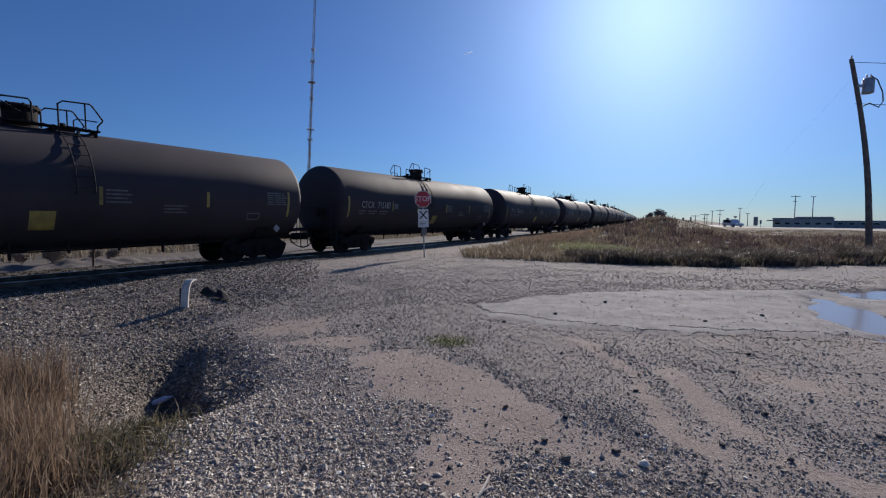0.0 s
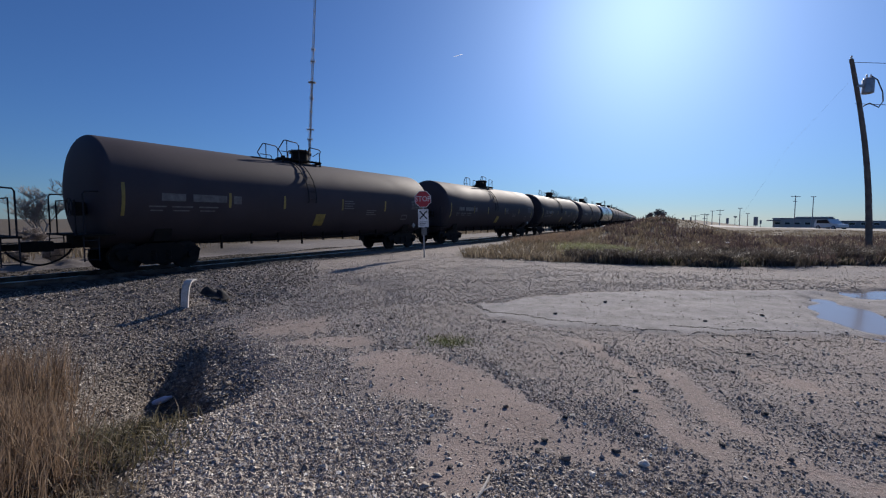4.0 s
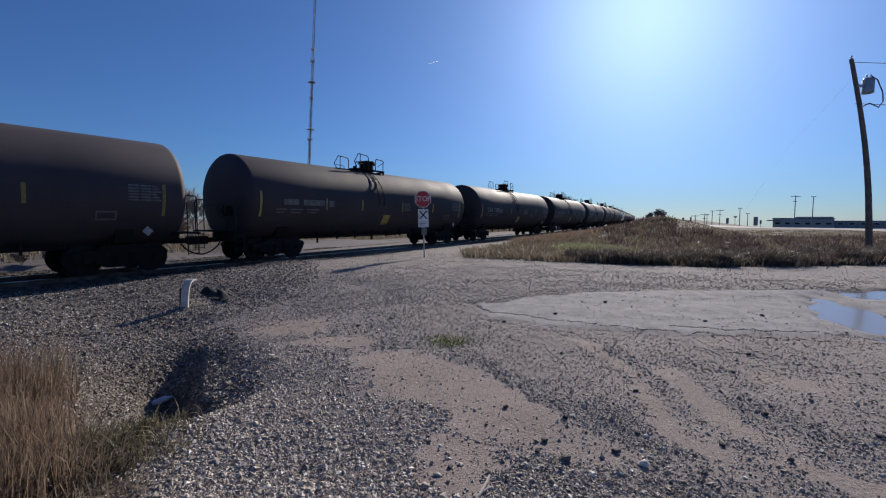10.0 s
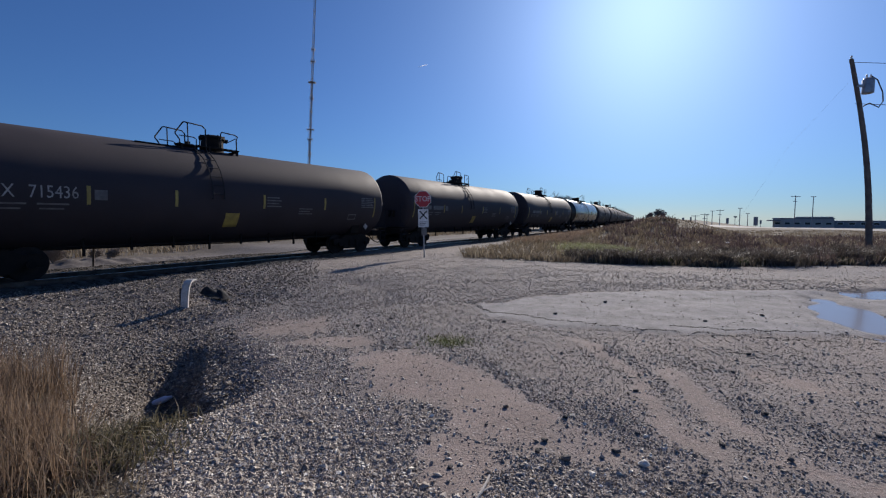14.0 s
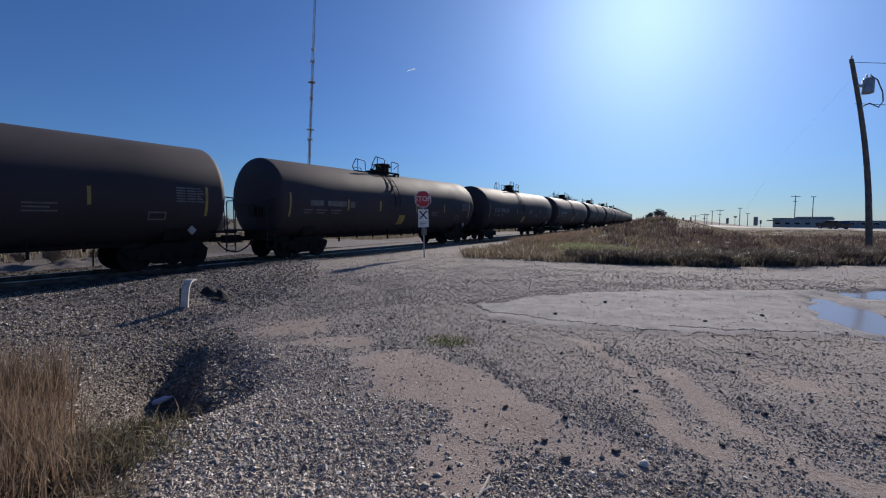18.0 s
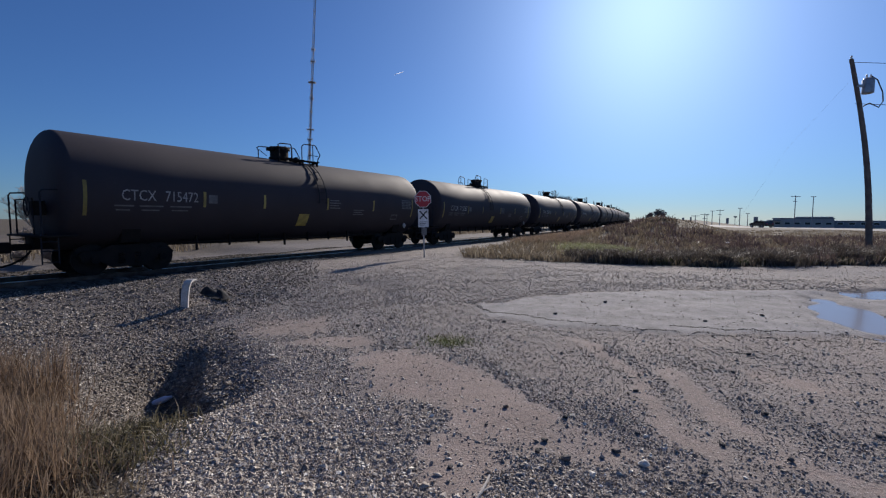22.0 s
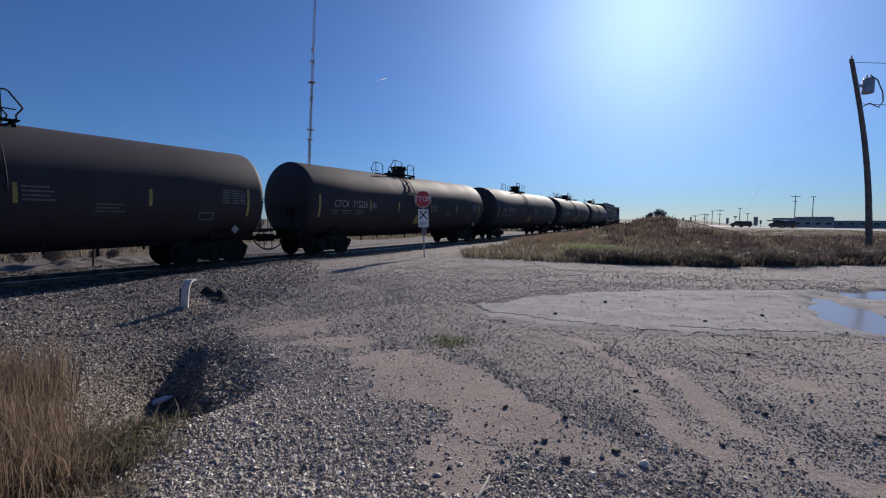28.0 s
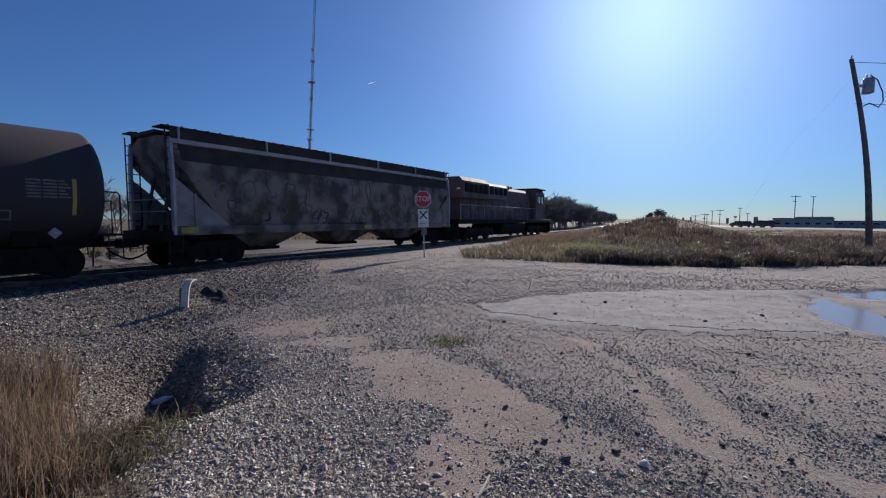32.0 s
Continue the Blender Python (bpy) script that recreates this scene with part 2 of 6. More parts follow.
def tube(bm, pts, r=0.02, seg=8):
    """A bent bar through points, of one piece."""
    pts = [Vector(p) for p in pts]
    rings = []
    for i, p in enumerate(pts):
        d = (pts[min(i + 1, len(pts) - 1)] - pts[max(i - 1, 0)]).normalized()
        up = Vector((0, 0, 1)) if abs(d.z) < 0.9 else Vector((0, 1, 0))
        e1 = d.cross(up).normalized()
        e2 = d.cross(e1).normalized()
        rings.append([bm.verts.new(p + (e1 * math.cos(6.2832 * k / seg) + e2 * math.sin(6.2832 * k / seg)) * r) for k in range(seg)])
    for ra, rb in zip(rings, rings[1:]):
        # line up the rings, so that the bar does not twist
        o = min(range(seg), key=lambda j: sum((ra[k].co - rb[(k + j) % seg].co).length for k in range(0, seg, 2)))
        rb[:] = rb[o:] + rb[:o]
        for k in range(seg):
            bm.faces.new((ra[k], ra[(k + 1) % seg], rb[(k + 1) % seg], rb[k]))
    bm.faces.new(rings[0][::-1])
    bm.faces.new(rings[-1])
    return bm


def lathe(bm, profile, axis="X", seg=40, centre=(0, 0, 0)):
    """A body of revolution: profile of (along, radius) from end to end."""
    rings = []
    for a, r in profile:
        ring = []
        for k in range(seg):
            c, s_ = math.cos(6.28318 * k / seg) * r, math.sin(6.28318 * k / seg) * r
            p = {"X": (a, c, s_), "Y": (c, a, s_), "Z": (c, s_, a)}[axis]
            ring.append(bm.verts.new(Vector(p) + Vector(centre)))
        rings.append(ring)
    for ra, rb in zip(rings, rings[1:]):
        for k in range(seg):
            bm.faces.new((ra[k], ra[(k + 1) % seg], rb[(k + 1) % seg], rb[k]))
    bm.faces.new(rings[0][::-1])
    bm.faces.new(rings[-1])
    return bm


def prism(bm, outline, x0, x1, axis="X"):
    """An outline in the plane across the axis, drawn out along it."""
    def at(a, b, c):
        return {"X": (c, a, b), "Y": (a, c, b), "Z": (a, b, c)}[axis]
    lo = [bm.verts.new(at(a, b, x0)) for a, b in outline]
    hi = [bm.verts.new(at(a, b, x1)) for a, b in outline]
    n = len(lo)
    for k in range(n):
        bm.faces.new((lo[k], lo[(k + 1) % n], hi[(k + 1) % n], hi[k]))
    bm.faces.new(lo[::-1])
    bm.faces.new(hi)
    return bm


def finish(bm, mat, name, smooth_angle=35):
    bmesh.ops.recalc_face_normals(bm, faces=bm.faces[:])
    me = bpy.data.meshes.new(name)
    bm.to_mesh(me)
    bm.free()
    me.materials.append(mat)
    if smooth_angle:
        me.shade_smooth()
        me.set_sharp_from_angle(angle=radians(smooth_angle))
    return me


def part(name, bm, mat, parent=None, label="", smooth_angle=35):
    ob = new(name, finish(bm, mat, name, smooth_angle))
    if parent is not None:
        ob.parent = parent
    if label:
        ob["label"] = label
    return ob


def share(name, me, parent, m=None):
    ob = new(name, me)
    ob.parent = parent
    if m is not None:
        ob.matrix_basis = m
    return ob


def raw(name, verts, faces, mat, parent=None, smooth_=False):
    """A mesh out of arrays: verts (n, 3) and equal-sided faces (m, k)."""
    verts, faces = np.asarray(verts, np.float32), np.asarray(faces, np.int32)
    me = bpy.data.meshes.new(name)
    me.vertices.add(len(verts))
    me.vertices.foreach_set("co", verts.ravel())
    k = faces.shape[1]
    me.loops.add(faces.size)
    me.loops.foreach_set("vertex_index", faces.ravel())
    me.polygons.add(len(faces))
    me.polygons.foreach_set("loop_start", np.arange(0, faces.size, k, dtype=np.int32))
    me.polygons.foreach_set("use_smooth", np.full(len(faces), smooth_, bool))
    me.update(calc_edges=True)
    if mat:
        me.materials.append(mat)
    ob = new(name, me)
    if parent is not None:
        ob.parent = parent
    return ob


def lettering(text, size, mat, parent, centre, bend=None, face=-1, name="lettering", label="", squeeze=1.0):
    """Painted letters on the side that faces -y (face -1), bent on a round wall of radius bend about centre height."""
    cu = bpy.data.curves.new(name, "FONT")
    cu.body, cu.size, cu.align_x, cu.align_y = text, size, "CENTER", "CENTER"
    cu.extrude = 0.002
    cu.resolution_u = 2
    tmp = new("letters_tmp", cu)
    me = bpy.data.meshes.new_from_object(tmp)
    bpy.data.objects.remove(tmp)
    bpy.data.curves.remove(cu)
    x0, y0, z0 = centre
    for v in me.vertices:
        x, h, d = v.co
        z = z0 + h
        y = y0 - d if bend is None else -math.sqrt(max(bend[0] ** 2 - (z - bend[1]) ** 2, 0)) - 0.006 - d
        v.co = (x0 + x * squeeze, y, z)
    me.materials.clear()
    me.materials.append(mat)
    ob = new(name, me)
    ob.parent = parent
    if label:
        ob["label"] = label
    return ob
# ---- ground: one sheet to the horizon ----
def blob(x, y, cx, cy, rx, ry, turn, seed, rag=0.35):
    """1 inside a ragged oval, 0 outside."""
    c, s = math.cos(radians(turn)), math.sin(radians(turn))
    a, b = (x - cx) * c + (y - cy) * s, -(x - cx) * s + (y - cy) * c
    d = np.hypot(a / rx, b / ry) + rag * (0.6 * wave(x, y, 1.3, seed) + 0.4 * wave(x, y, 0.35, seed + 1))
    return smooth(1.3, 0.7, d)


def cover(x, y):
    """What lies on the ground: bare dirt, pale sand pad, dry grass soil, wheel tracks."""
    s, u = track_coords(x, y)
    dirt = blob(x, y, -0.15, 4.55, 1.15, 0.55, -40, 11, 0.42)
    dirt = np.maximum(dirt, blob(x, y, 0.50, 3.75, 0.62, 0.48, -50, 21, 0.42))
    dirt = np.maximum(dirt, 0.9 * blob(x, y, 0.12, 2.9, 0.42, 0.30, -70, 22, 0.45))
    dirt = np.maximum(dirt, 0.8 * blob(x, y, -3.0, 7.9, 1.4, 0.6, -40, 12, 0.5))
    dirt = np.maximum(dirt, 0.8 * blob(x, y, -1.55, 5.95, 0.75, 0.26, -15, 23, 0.4))
    dirt = np.maximum(dirt, 0.7 * blob(x, y, 1.05, 3.15, 0.35, 0.25, -30, 13, 0.4))
    dirt = np.maximum(dirt, 0.36 * smooth(0.9, 1.7, x + 0.1 * y) * smooth(6.3, 5.6, y - 0.1 * (x - 2)) * (0.75 + 0.35 * wave(x, y, 0.8, 15)))
    dirt = np.maximum(dirt * (1 - 0.8 * heap(x, y, WINDROWS, 81)), 0.95 * heap(x, y, STREAKS, 83))
    pad = apron(x, y)
    pad = np.maximum(pad, 0.12 * blob(x, y, 2.5, 13.4, 7.5, 1.0, -6, 33, 0.5))
    pad = np.maximum(pad, 0.4 * blob(x, y, 13.5, 13.4, 4.0, 0.9, 8, 35, 0.5))
    edge = 14.7 + 0.42 * np.clip(9 - x, 0, 30) + 0.2 * np.clip(x - 12, 0, 9) + 0.25 * wave(x, y, 1.5, 41)
    grass = smooth(0.0, 0.6, y - edge) * smooth(4.2, 5.6, u + 0.5 * wave(x, y, 2, 42)) * smooth(0.3, 1.5, x)
    ditch = smooth(0.15, -0.25, x + 0.85 * y - 0.15 + 0.25 * wave(x, y, 0.9, 43)) * smooth(4.5, 3.9, y + 0.3 * wave(x, y, 0.8, 44)) * smooth(0.2, 1.0, y)
    along, across = gully_coords(x, y)
    # shade at the gully's lower end, put in as dark soil
    gully_shade = smooth(0.55, 0.25, abs(across)) * smooth(1.6, 2.2, along) * smooth(3.6, 2.9, along)
    far_side = smooth(-7, -10, u)
    behind = smooth(1.0, -3.0, y)
    grass = np.maximum.reduce([grass, ditch, gully_shade * 0.7, far_side * 0.8, behind * 0.3, smooth(55, 80, np.hypot(x, y))])
    far_road = smooth(-3.0, -3.6, u) * smooth(-8.5, -7.6, u)
    pad = np.maximum(pad, far_road * 0.3)
    return np.clip(dirt, 0, 1), np.clip(pad, 0, 1), np.clip(grass, 0, 1)


def spaced(lo, hi, step, reach):
    """Even steps from lo to hi, then ever wider ones out to the reach."""
    mid = list(np.arange(lo, hi, step))
    out, d = [], step
    while (out[-1] if out else hi) < reach:
        out.append((out[-1] if out else hi) + d)
        d *= 1.09
    inn, d = [], step
    while (inn[-1] if inn else lo) > -reach:
        inn.append((inn[-1] if inn else lo) - d)
        d *= 1.09
    return np.array(inn[::-1] + mid + out)


GX, GY = spaced(-12, 19, 0.11, 4200), spaced(1.5, 24, 0.11, 4200)
gx, gy = np.meshgrid(GX, GY)
gzv = ground_z(gx, gy)
verts = np.stack([gx.ravel(), gy.ravel(), gzv.ravel()], 1)
nx_, ny_ = len(GX), len(GY)
q = (np.arange(ny_ - 1)[:, None] * nx_ + np.arange(nx_ - 1)).ravel()
faces = np.stack([q, q + 1, q + nx_ + 1, q + nx_], 1)


def ground_material():
    m = bpy.data.materials.new("gravel_and_dirt")
    m.use_nodes = True
    n, ln = m.node_tree.nodes, m.node_tree.links
    b = n["Principled BSDF"]
    b.inputs["Roughness"].default_value = 0.95
    b.inputs["Specular IOR Level"].default_value = 0.25
    co = n.new("ShaderNodeTexCoord").outputs["Object"]

    def noise_(scale, detail=4, rough=0.6):
        t = n.new("ShaderNodeTexNoise")
        t.inputs["Scale"].default_value, t.inputs["Detail"].default_value, t.inputs["Roughness"].default_value = scale, detail, rough
        ln.new(co, t.inputs["Vector"])
        return t.outputs["Fac"]

    def ramp(src, stops):
        r = n.new("ShaderNodeValToRGB")
        e = r.color_ramp.elements
        while len(e) < len(stops):
            e.new(0.5)
        for el, (p, c) in zip(e, stops):
            el.position, el.color = p, (*c, 1)
        ln.new(src, r.inputs[0])
        return r.outputs[0]

    def mix(f, a, c, kind="MIX"):
        x = n.new("ShaderNodeMix")
        x.data_type, x.blend_type = "RGBA", kind
        if isinstance(f, float):
            x.inputs["Factor"].default_value = f
        else:
            ln.new(f, x.inputs["Factor"])
        ln.new(a, x.inputs["A"])
        ln.new(c, x.inputs["B"])
        return x.outputs["Result"]

    vor = n.new("ShaderNodeTexVoronoi")
    vor.inputs["Scale"].default_value = 38
    ln.new(co, vor.inputs["Vector"])
    vor2 = n.new("ShaderNodeTexVoronoi")
    vor2.inputs["Scale"].default_value = 75
    ln.new(co, vor2.inputs["Vector"])
    sep = n.new("ShaderNodeSeparateColor")
    ln.new(vor.outputs["Color"], sep.inputs[0])
    stones = ramp(sep.outputs[0], [(0.0, (0.125, 0.105, 0.095)), (0.5, (0.215, 0.185, 0.168)), (0.85, (0.29, 0.258, 0.236)), (1.0, (0.42, 0.38, 0.35))])
    sand = ramp(noise_(3.0), [(0.3, (0.17, 0.159, 0.162)), (0.7, (0.235, 0.221, 0.224))])
    gravel = mix(ramp(noise_(0.9, 5), [(0.38, (0.25,) * 3), (0.62, (0.85,) * 3)]), sand, stones)
    dirt = ramp(noise_(2.2, 6), [(0.3, (0.235, 0.186, 0.162)), (0.7, (0.30, 0.242, 0.214))])
    pad = ramp(noise_(2.6, 9, 0.72), [(0.32, (0.155, 0.147, 0.146)), (0.5, (0.235, 0.225, 0.224)), (0.68, (0.30, 0.287, 0.286))])
    soil = ramp(noise_(1.1, 6), [(0.3, (0.055, 0.045, 0.034)), (0.55, (0.10, 0.08, 0.058)), (0.75, (0.085, 0.08, 0.045))])
    att = n.new("ShaderNodeAttribute")
    att.attribute_name = "cover"
    ch = n.new("ShaderNodeSeparateColor")
    ln.new(att.outputs["Color"], ch.inputs[0])
    sep2 = n.new("ShaderNodeSeparateColor")
    ln.new(vor2.outputs["Color"], sep2.inputs[0])
    grit = ramp(sep2.outputs[1], [(0.0, (0.09, 0.078, 0.07)), (0.45, (0.20, 0.172, 0.155)), (0.8, (0.28, 0.245, 0.222)), (1.0, (0.46, 0.42, 0.39))])
    gravel = mix(ramp(noise_(2.6, 4), [(0.35, (0.35,) * 3), (0.65, (0.8,) * 3)]), gravel, grit)
    dirt = mix(ramp(sep2.outputs[2], [(0.72, (0.0,) * 3), (0.78, (0.75,) * 3)]), dirt, grit)
    c = mix(ch.outputs[0], gravel, dirt)
    c = mix(ch.outputs[1], c, pad)
    c = mix(ch.outputs[2], c, soil)
    # dark ballast tone that also carries the shade of train and gully
    bed_dark = ramp(sep.outputs[1], [(0.0, (0.035, 0.030, 0.028)), (0.6, (0.085, 0.075, 0.07)), (1.0, (0.16, 0.145, 0.135))])
    c = mix(att.outputs["Alpha"], c, bed_dark)
    c = mix(0.55, c, ramp(noise_(110, 2), [(0.25, (0.25,) * 3), (0.75, (0.75,) * 3)]), "OVERLAY")
    ln.new(c, b.inputs["Base Color"])
    mx = n.new("ShaderNodeMath")
    mx.operation = "ADD"
    ln.new(noise_(17, 6, 0.75), mx.inputs[0])
    ln.new(noise_(45, 4), mx.inputs[1])
    bp = n.new("ShaderNodeBump")
    bp.inputs["Strength"].default_value, bp.inputs["Distance"].default_value = 0.55, 0.016
    ln.new(mx.outputs[0], bp.inputs["Height"])
    ln.new(bp.outputs[0], b.inputs["Normal"])
    return m


ground = raw("ground", verts, faces, ground_material(), smooth_=True)
dirt_, pad_, grass_ = cover(gx.ravel(), gy.ravel())
s_, u_ = track_coords(gx.ravel(), gy.ravel())
# the train's shadow band beside the rails is deepened in the ground colour
bed_ = 0.95 * smooth(3.5, 2.6, abs(u_) - np.interp(s_, (-14, -11, -8), (0.4, 0.2, 0.0)) * (u_ > 0) + 0.3 * wave(gx.ravel(), gy.ravel(), 1.2, 71)) * (1 - 0.5 * smooth(-2.5, 0.5, s_) * smooth(12.5, 10.0, s_))
bed_ = np.maximum(bed_, 0.55 * smooth(-2.0, -3.0, u_) * smooth(-10.5, -8.5, u_))
al_, ac_ = gully_coords(gx.ravel(), gy.ravel())
# shade on the slope down to the gully, put into the ballast colour
bed_ = np.maximum(bed_, 0.6 * smooth(-7.5, -10.0, s_ + 0.8 * wave(gx.ravel(), gy.ravel(), 1.5, 72)) * smooth(0.7, 0.2, ac_) * smooth(3.4, 4.2, gy.ravel()) * smooth(3.0, 2.0, al_))
att = ground.data.attributes.new("cover", "FLOAT_COLOR", "POINT")
att.data.foreach_set("color", np.stack([dirt_, pad_, grass_, bed_], 1).astype(np.float32).ravel())
tagged(ground, "grey gravel lot with bare dirt patches and dry verges", "ground", kind="structure")

# ---- railway track ----
track = new("railway_track")
tagged(track, "single railway line of steel rails on dark wooden ties", "railway track", kind="structure")
RAIL_PROFILE = [(-0.07, -0.17), (0.07, -0.17), (0.07, -0.155), (0.012, -0.135), (0.012, -0.045), (0.037, -0.035), (0.037, -0.005), (0.03, 0), (-0.03, 0),
                (-0.037, -0.005), (-0.037, -0.035), (-0.012, -0.045), (-0.012, -0.135), (-0.07, -0.155)]
for off in (0.755, -0.755):
    ss = np.concatenate([np.arange(-780, -60, 20), np.arange(-60, 110, 2), np.arange(110, 881, 20)])
    vs, fs = [], []
    k = len(RAIL_PROFILE)
    for i, s_ in enumerate(ss):
        for a, z in RAIL_PROFILE:
            vs.append(on_track(s_, off + a, RAIL_Z + z))
        if i:
            for j in range(k):
                fs.append(((i - 1) * k + j, (i - 1) * k + (j + 1) % k, i * k + (j + 1) % k, i * k + j))
    r = raw("rail", vs, fs, RAIL, track)
    r.data.materials.append(RAIL_TOP)
    r.data.polygons.foreach_set("material_index", np.array([1 if (f[0] % k) == 7 else 0 for f in fs], np.int32))
tie_bm = box(bmesh.new(), -0.115, 0.115, -1.3, 1.3, -0.30, -0.128, 0.012)
tie_me = finish(tie_bm, TIE, "tie")
rnd = random.Random(4)
for i in range(240):
    s_ = -30 + i * 0.5
    h = float(np.interp(s_, S, HEAD))
    p = on_track(s_, rnd.uniform(-0.04, 0.04), 0)
    share("tie", tie_me, track, pose(p.x, p.y, RAIL_Z + rnd.uniform(-0.012, 0.004), 0, 0, 90 - math.degrees(h) + rnd.uniform(-1.2, 1.2)))
bv, bf = [], []
for s_ in list(np.arange(-780, -30, 0.6)) + list(np.arange(90, 700, 0.6)):
    h = float(np.interp(s_, S, HEAD))
    m = pose(*on_track(s_, 0, RAIL_Z - 0.13), 0, 0, 90 - math.degrees(h))
    b0 = len(bv)
    for a, c in ((-0.115, -1.3), (0.115, -1.3), (0.115, 1.3), (-0.115, 1.3)):
        bv.append(m @ Vector((a, c, 0)))
    bv += [v - Vector((0, 0, 0.15)) for v in bv[b0:b0 + 4]]
    bf += [(b0, b0 + 1, b0 + 2, b0 + 3)] + [(b0 + j, b0 + 4 + j, b0 + 4 + (j + 1) % 4, b0 + (j + 1) % 4) for j in range(4)]
tagged(raw("far_ties", bv, bf, TIE, track), kind="stuff")
# ---- the train: tank cars, a covered hopper and a locomotive at the rear ----
# every vehicle: x along the line away from the camera's end, -y towards the camera, origin on the rail heads
TANK_R, TANK_Z, TANK_HALF, PITCH = 1.73, 2.475, 8.12, 18.2


def truck(parent, x, name="truck"):
    """A three-piece freight truck at x under its vehicle."""
    t = part(name, box(bmesh.new(), x - 0.2, x + 0.2, -1.0, 1.0, 0.42, 0.72, 0.03), STEEL, parent)
    for side in (-1, 1):
        bm = bmesh.new()
        y = side * 1.0
        out = [(-1.25, 0.62), (-1.15, 0.72), (-0.75, 0.72), (-0.45, 0.88), (0.45, 0.88), (0.75, 0.72), (1.15, 0.72), (1.25, 0.62), (1.15, 0.38), (0.75, 0.40),
               (0.45, 0.22), (-0.45, 0.22), (-0.75, 0.40), (-1.15, 0.38)]
        prism(bm, [(x + a, z) for a, z in out], y - 0.09, y + 0.09, "Y")
        part("side_frame", bm, STEEL, t)
        for dx in (-0.22, 0.22):
            bm = lathe(bmesh.new(), [(0.32 + 0.035 * k, 0.115 if k % 2 else 0.085) for k in range(10)], "Z", 10, (x + dx, y + side * 0.04, 0))
            part("spring", bm, STEEL, t)
    for ax in (-0.89, 0.89):
        bm = bmesh.new()
        rod(bm, (x + ax, -1.12, 0.457), (x + ax, 1.12, 0.457), 0.075, 10)
        part("axle", bm, WHEEL, t)
        for side in (-1, 1):
            bm = bmesh.new()
            lathe(bm, [(-0.07, 0.1), (-0.07, 0.40), (-0.066, 0.457), (0.03, 0.452), (0.045, 0.48), (0.065, 0.475), (0.065, 0.36), (0.02, 0.2), (0.06, 0.16), (0.06, 0.1)]
                  if side < 0 else [(-0.06, 0.1), (-0.06, 0.16), (-0.02, 0.2), (-0.065, 0.36), (-0.065, 0.475), (-0.045, 0.48), (-0.03, 0.452), (0.066, 0.457), (0.07, 0.40), (0.07, 0.1)],
                  "Y", 28, (x + ax, side * 0.755, 0.457))
            part("wheel", bm, WHEEL, t)
            bm = bmesh.new()
            rod(bm, (x + ax, side * 1.06, 0.457), (x + ax, side * 1.2, 0.457), 0.11, 12)
            part("bearing_cap", bm, STEEL, t)
    return t


def coupler(parent, x, way):
    bm = bmesh.new()
    box(bm, min(x, x + way * 0.62), max(x, x + way * 0.62), -0.09, 0.09, 0.78, 0.96, 0.02)
    box(bm, min(x + way * 0.5, x + way * 0.86), max(x + way * 0.5, x + way * 0.86), -0.17, 0.15, 0.72, 1.02, 0.05)
    c = part("coupler", bm, STEEL, parent)
    bm = bmesh.new()
    pts = [(x + way * (0.15 + 0.75 * k / 8), -0.28, 0.78 - 0.42 * math.sin(math.pi * min(k / 8, 1) * 0.5) ** 0.7) for k in range(9)]
    tube(bm, pts, 0.028, 7)
    part("air_hose", bm, STEEL, c)


def side_patch(parent, name, x0, x1, z0, z1, mat, label="", out=0.004):
    """A thin painted or taped patch on the round side of the tank."""
    n = max(2, int((z1 - z0) / 0.12) + 1)
    bm = bmesh.new()
    rows = []
    for k in range(n + 1):
        z = z0 + (z1 - z0) * k / n
        y = -math.sqrt(TANK_R ** 2 - (z - TANK_Z) ** 2)
        rows.append([bm.verts.new((x, y - o, z)) for x, o in ((x0, -0.003), (x0, out), (x1, out), (x1, -0.003))])
    for a, b in zip(rows, rows[1:]):
        for j in range(3):
            bm.faces.new((a[j], a[j + 1], b[j + 1], b[j]))
    bm.faces.new(rows[0])
    bm.faces.new(rows[-1][::-1])
    return part(name, bm, mat, parent, label, 60)


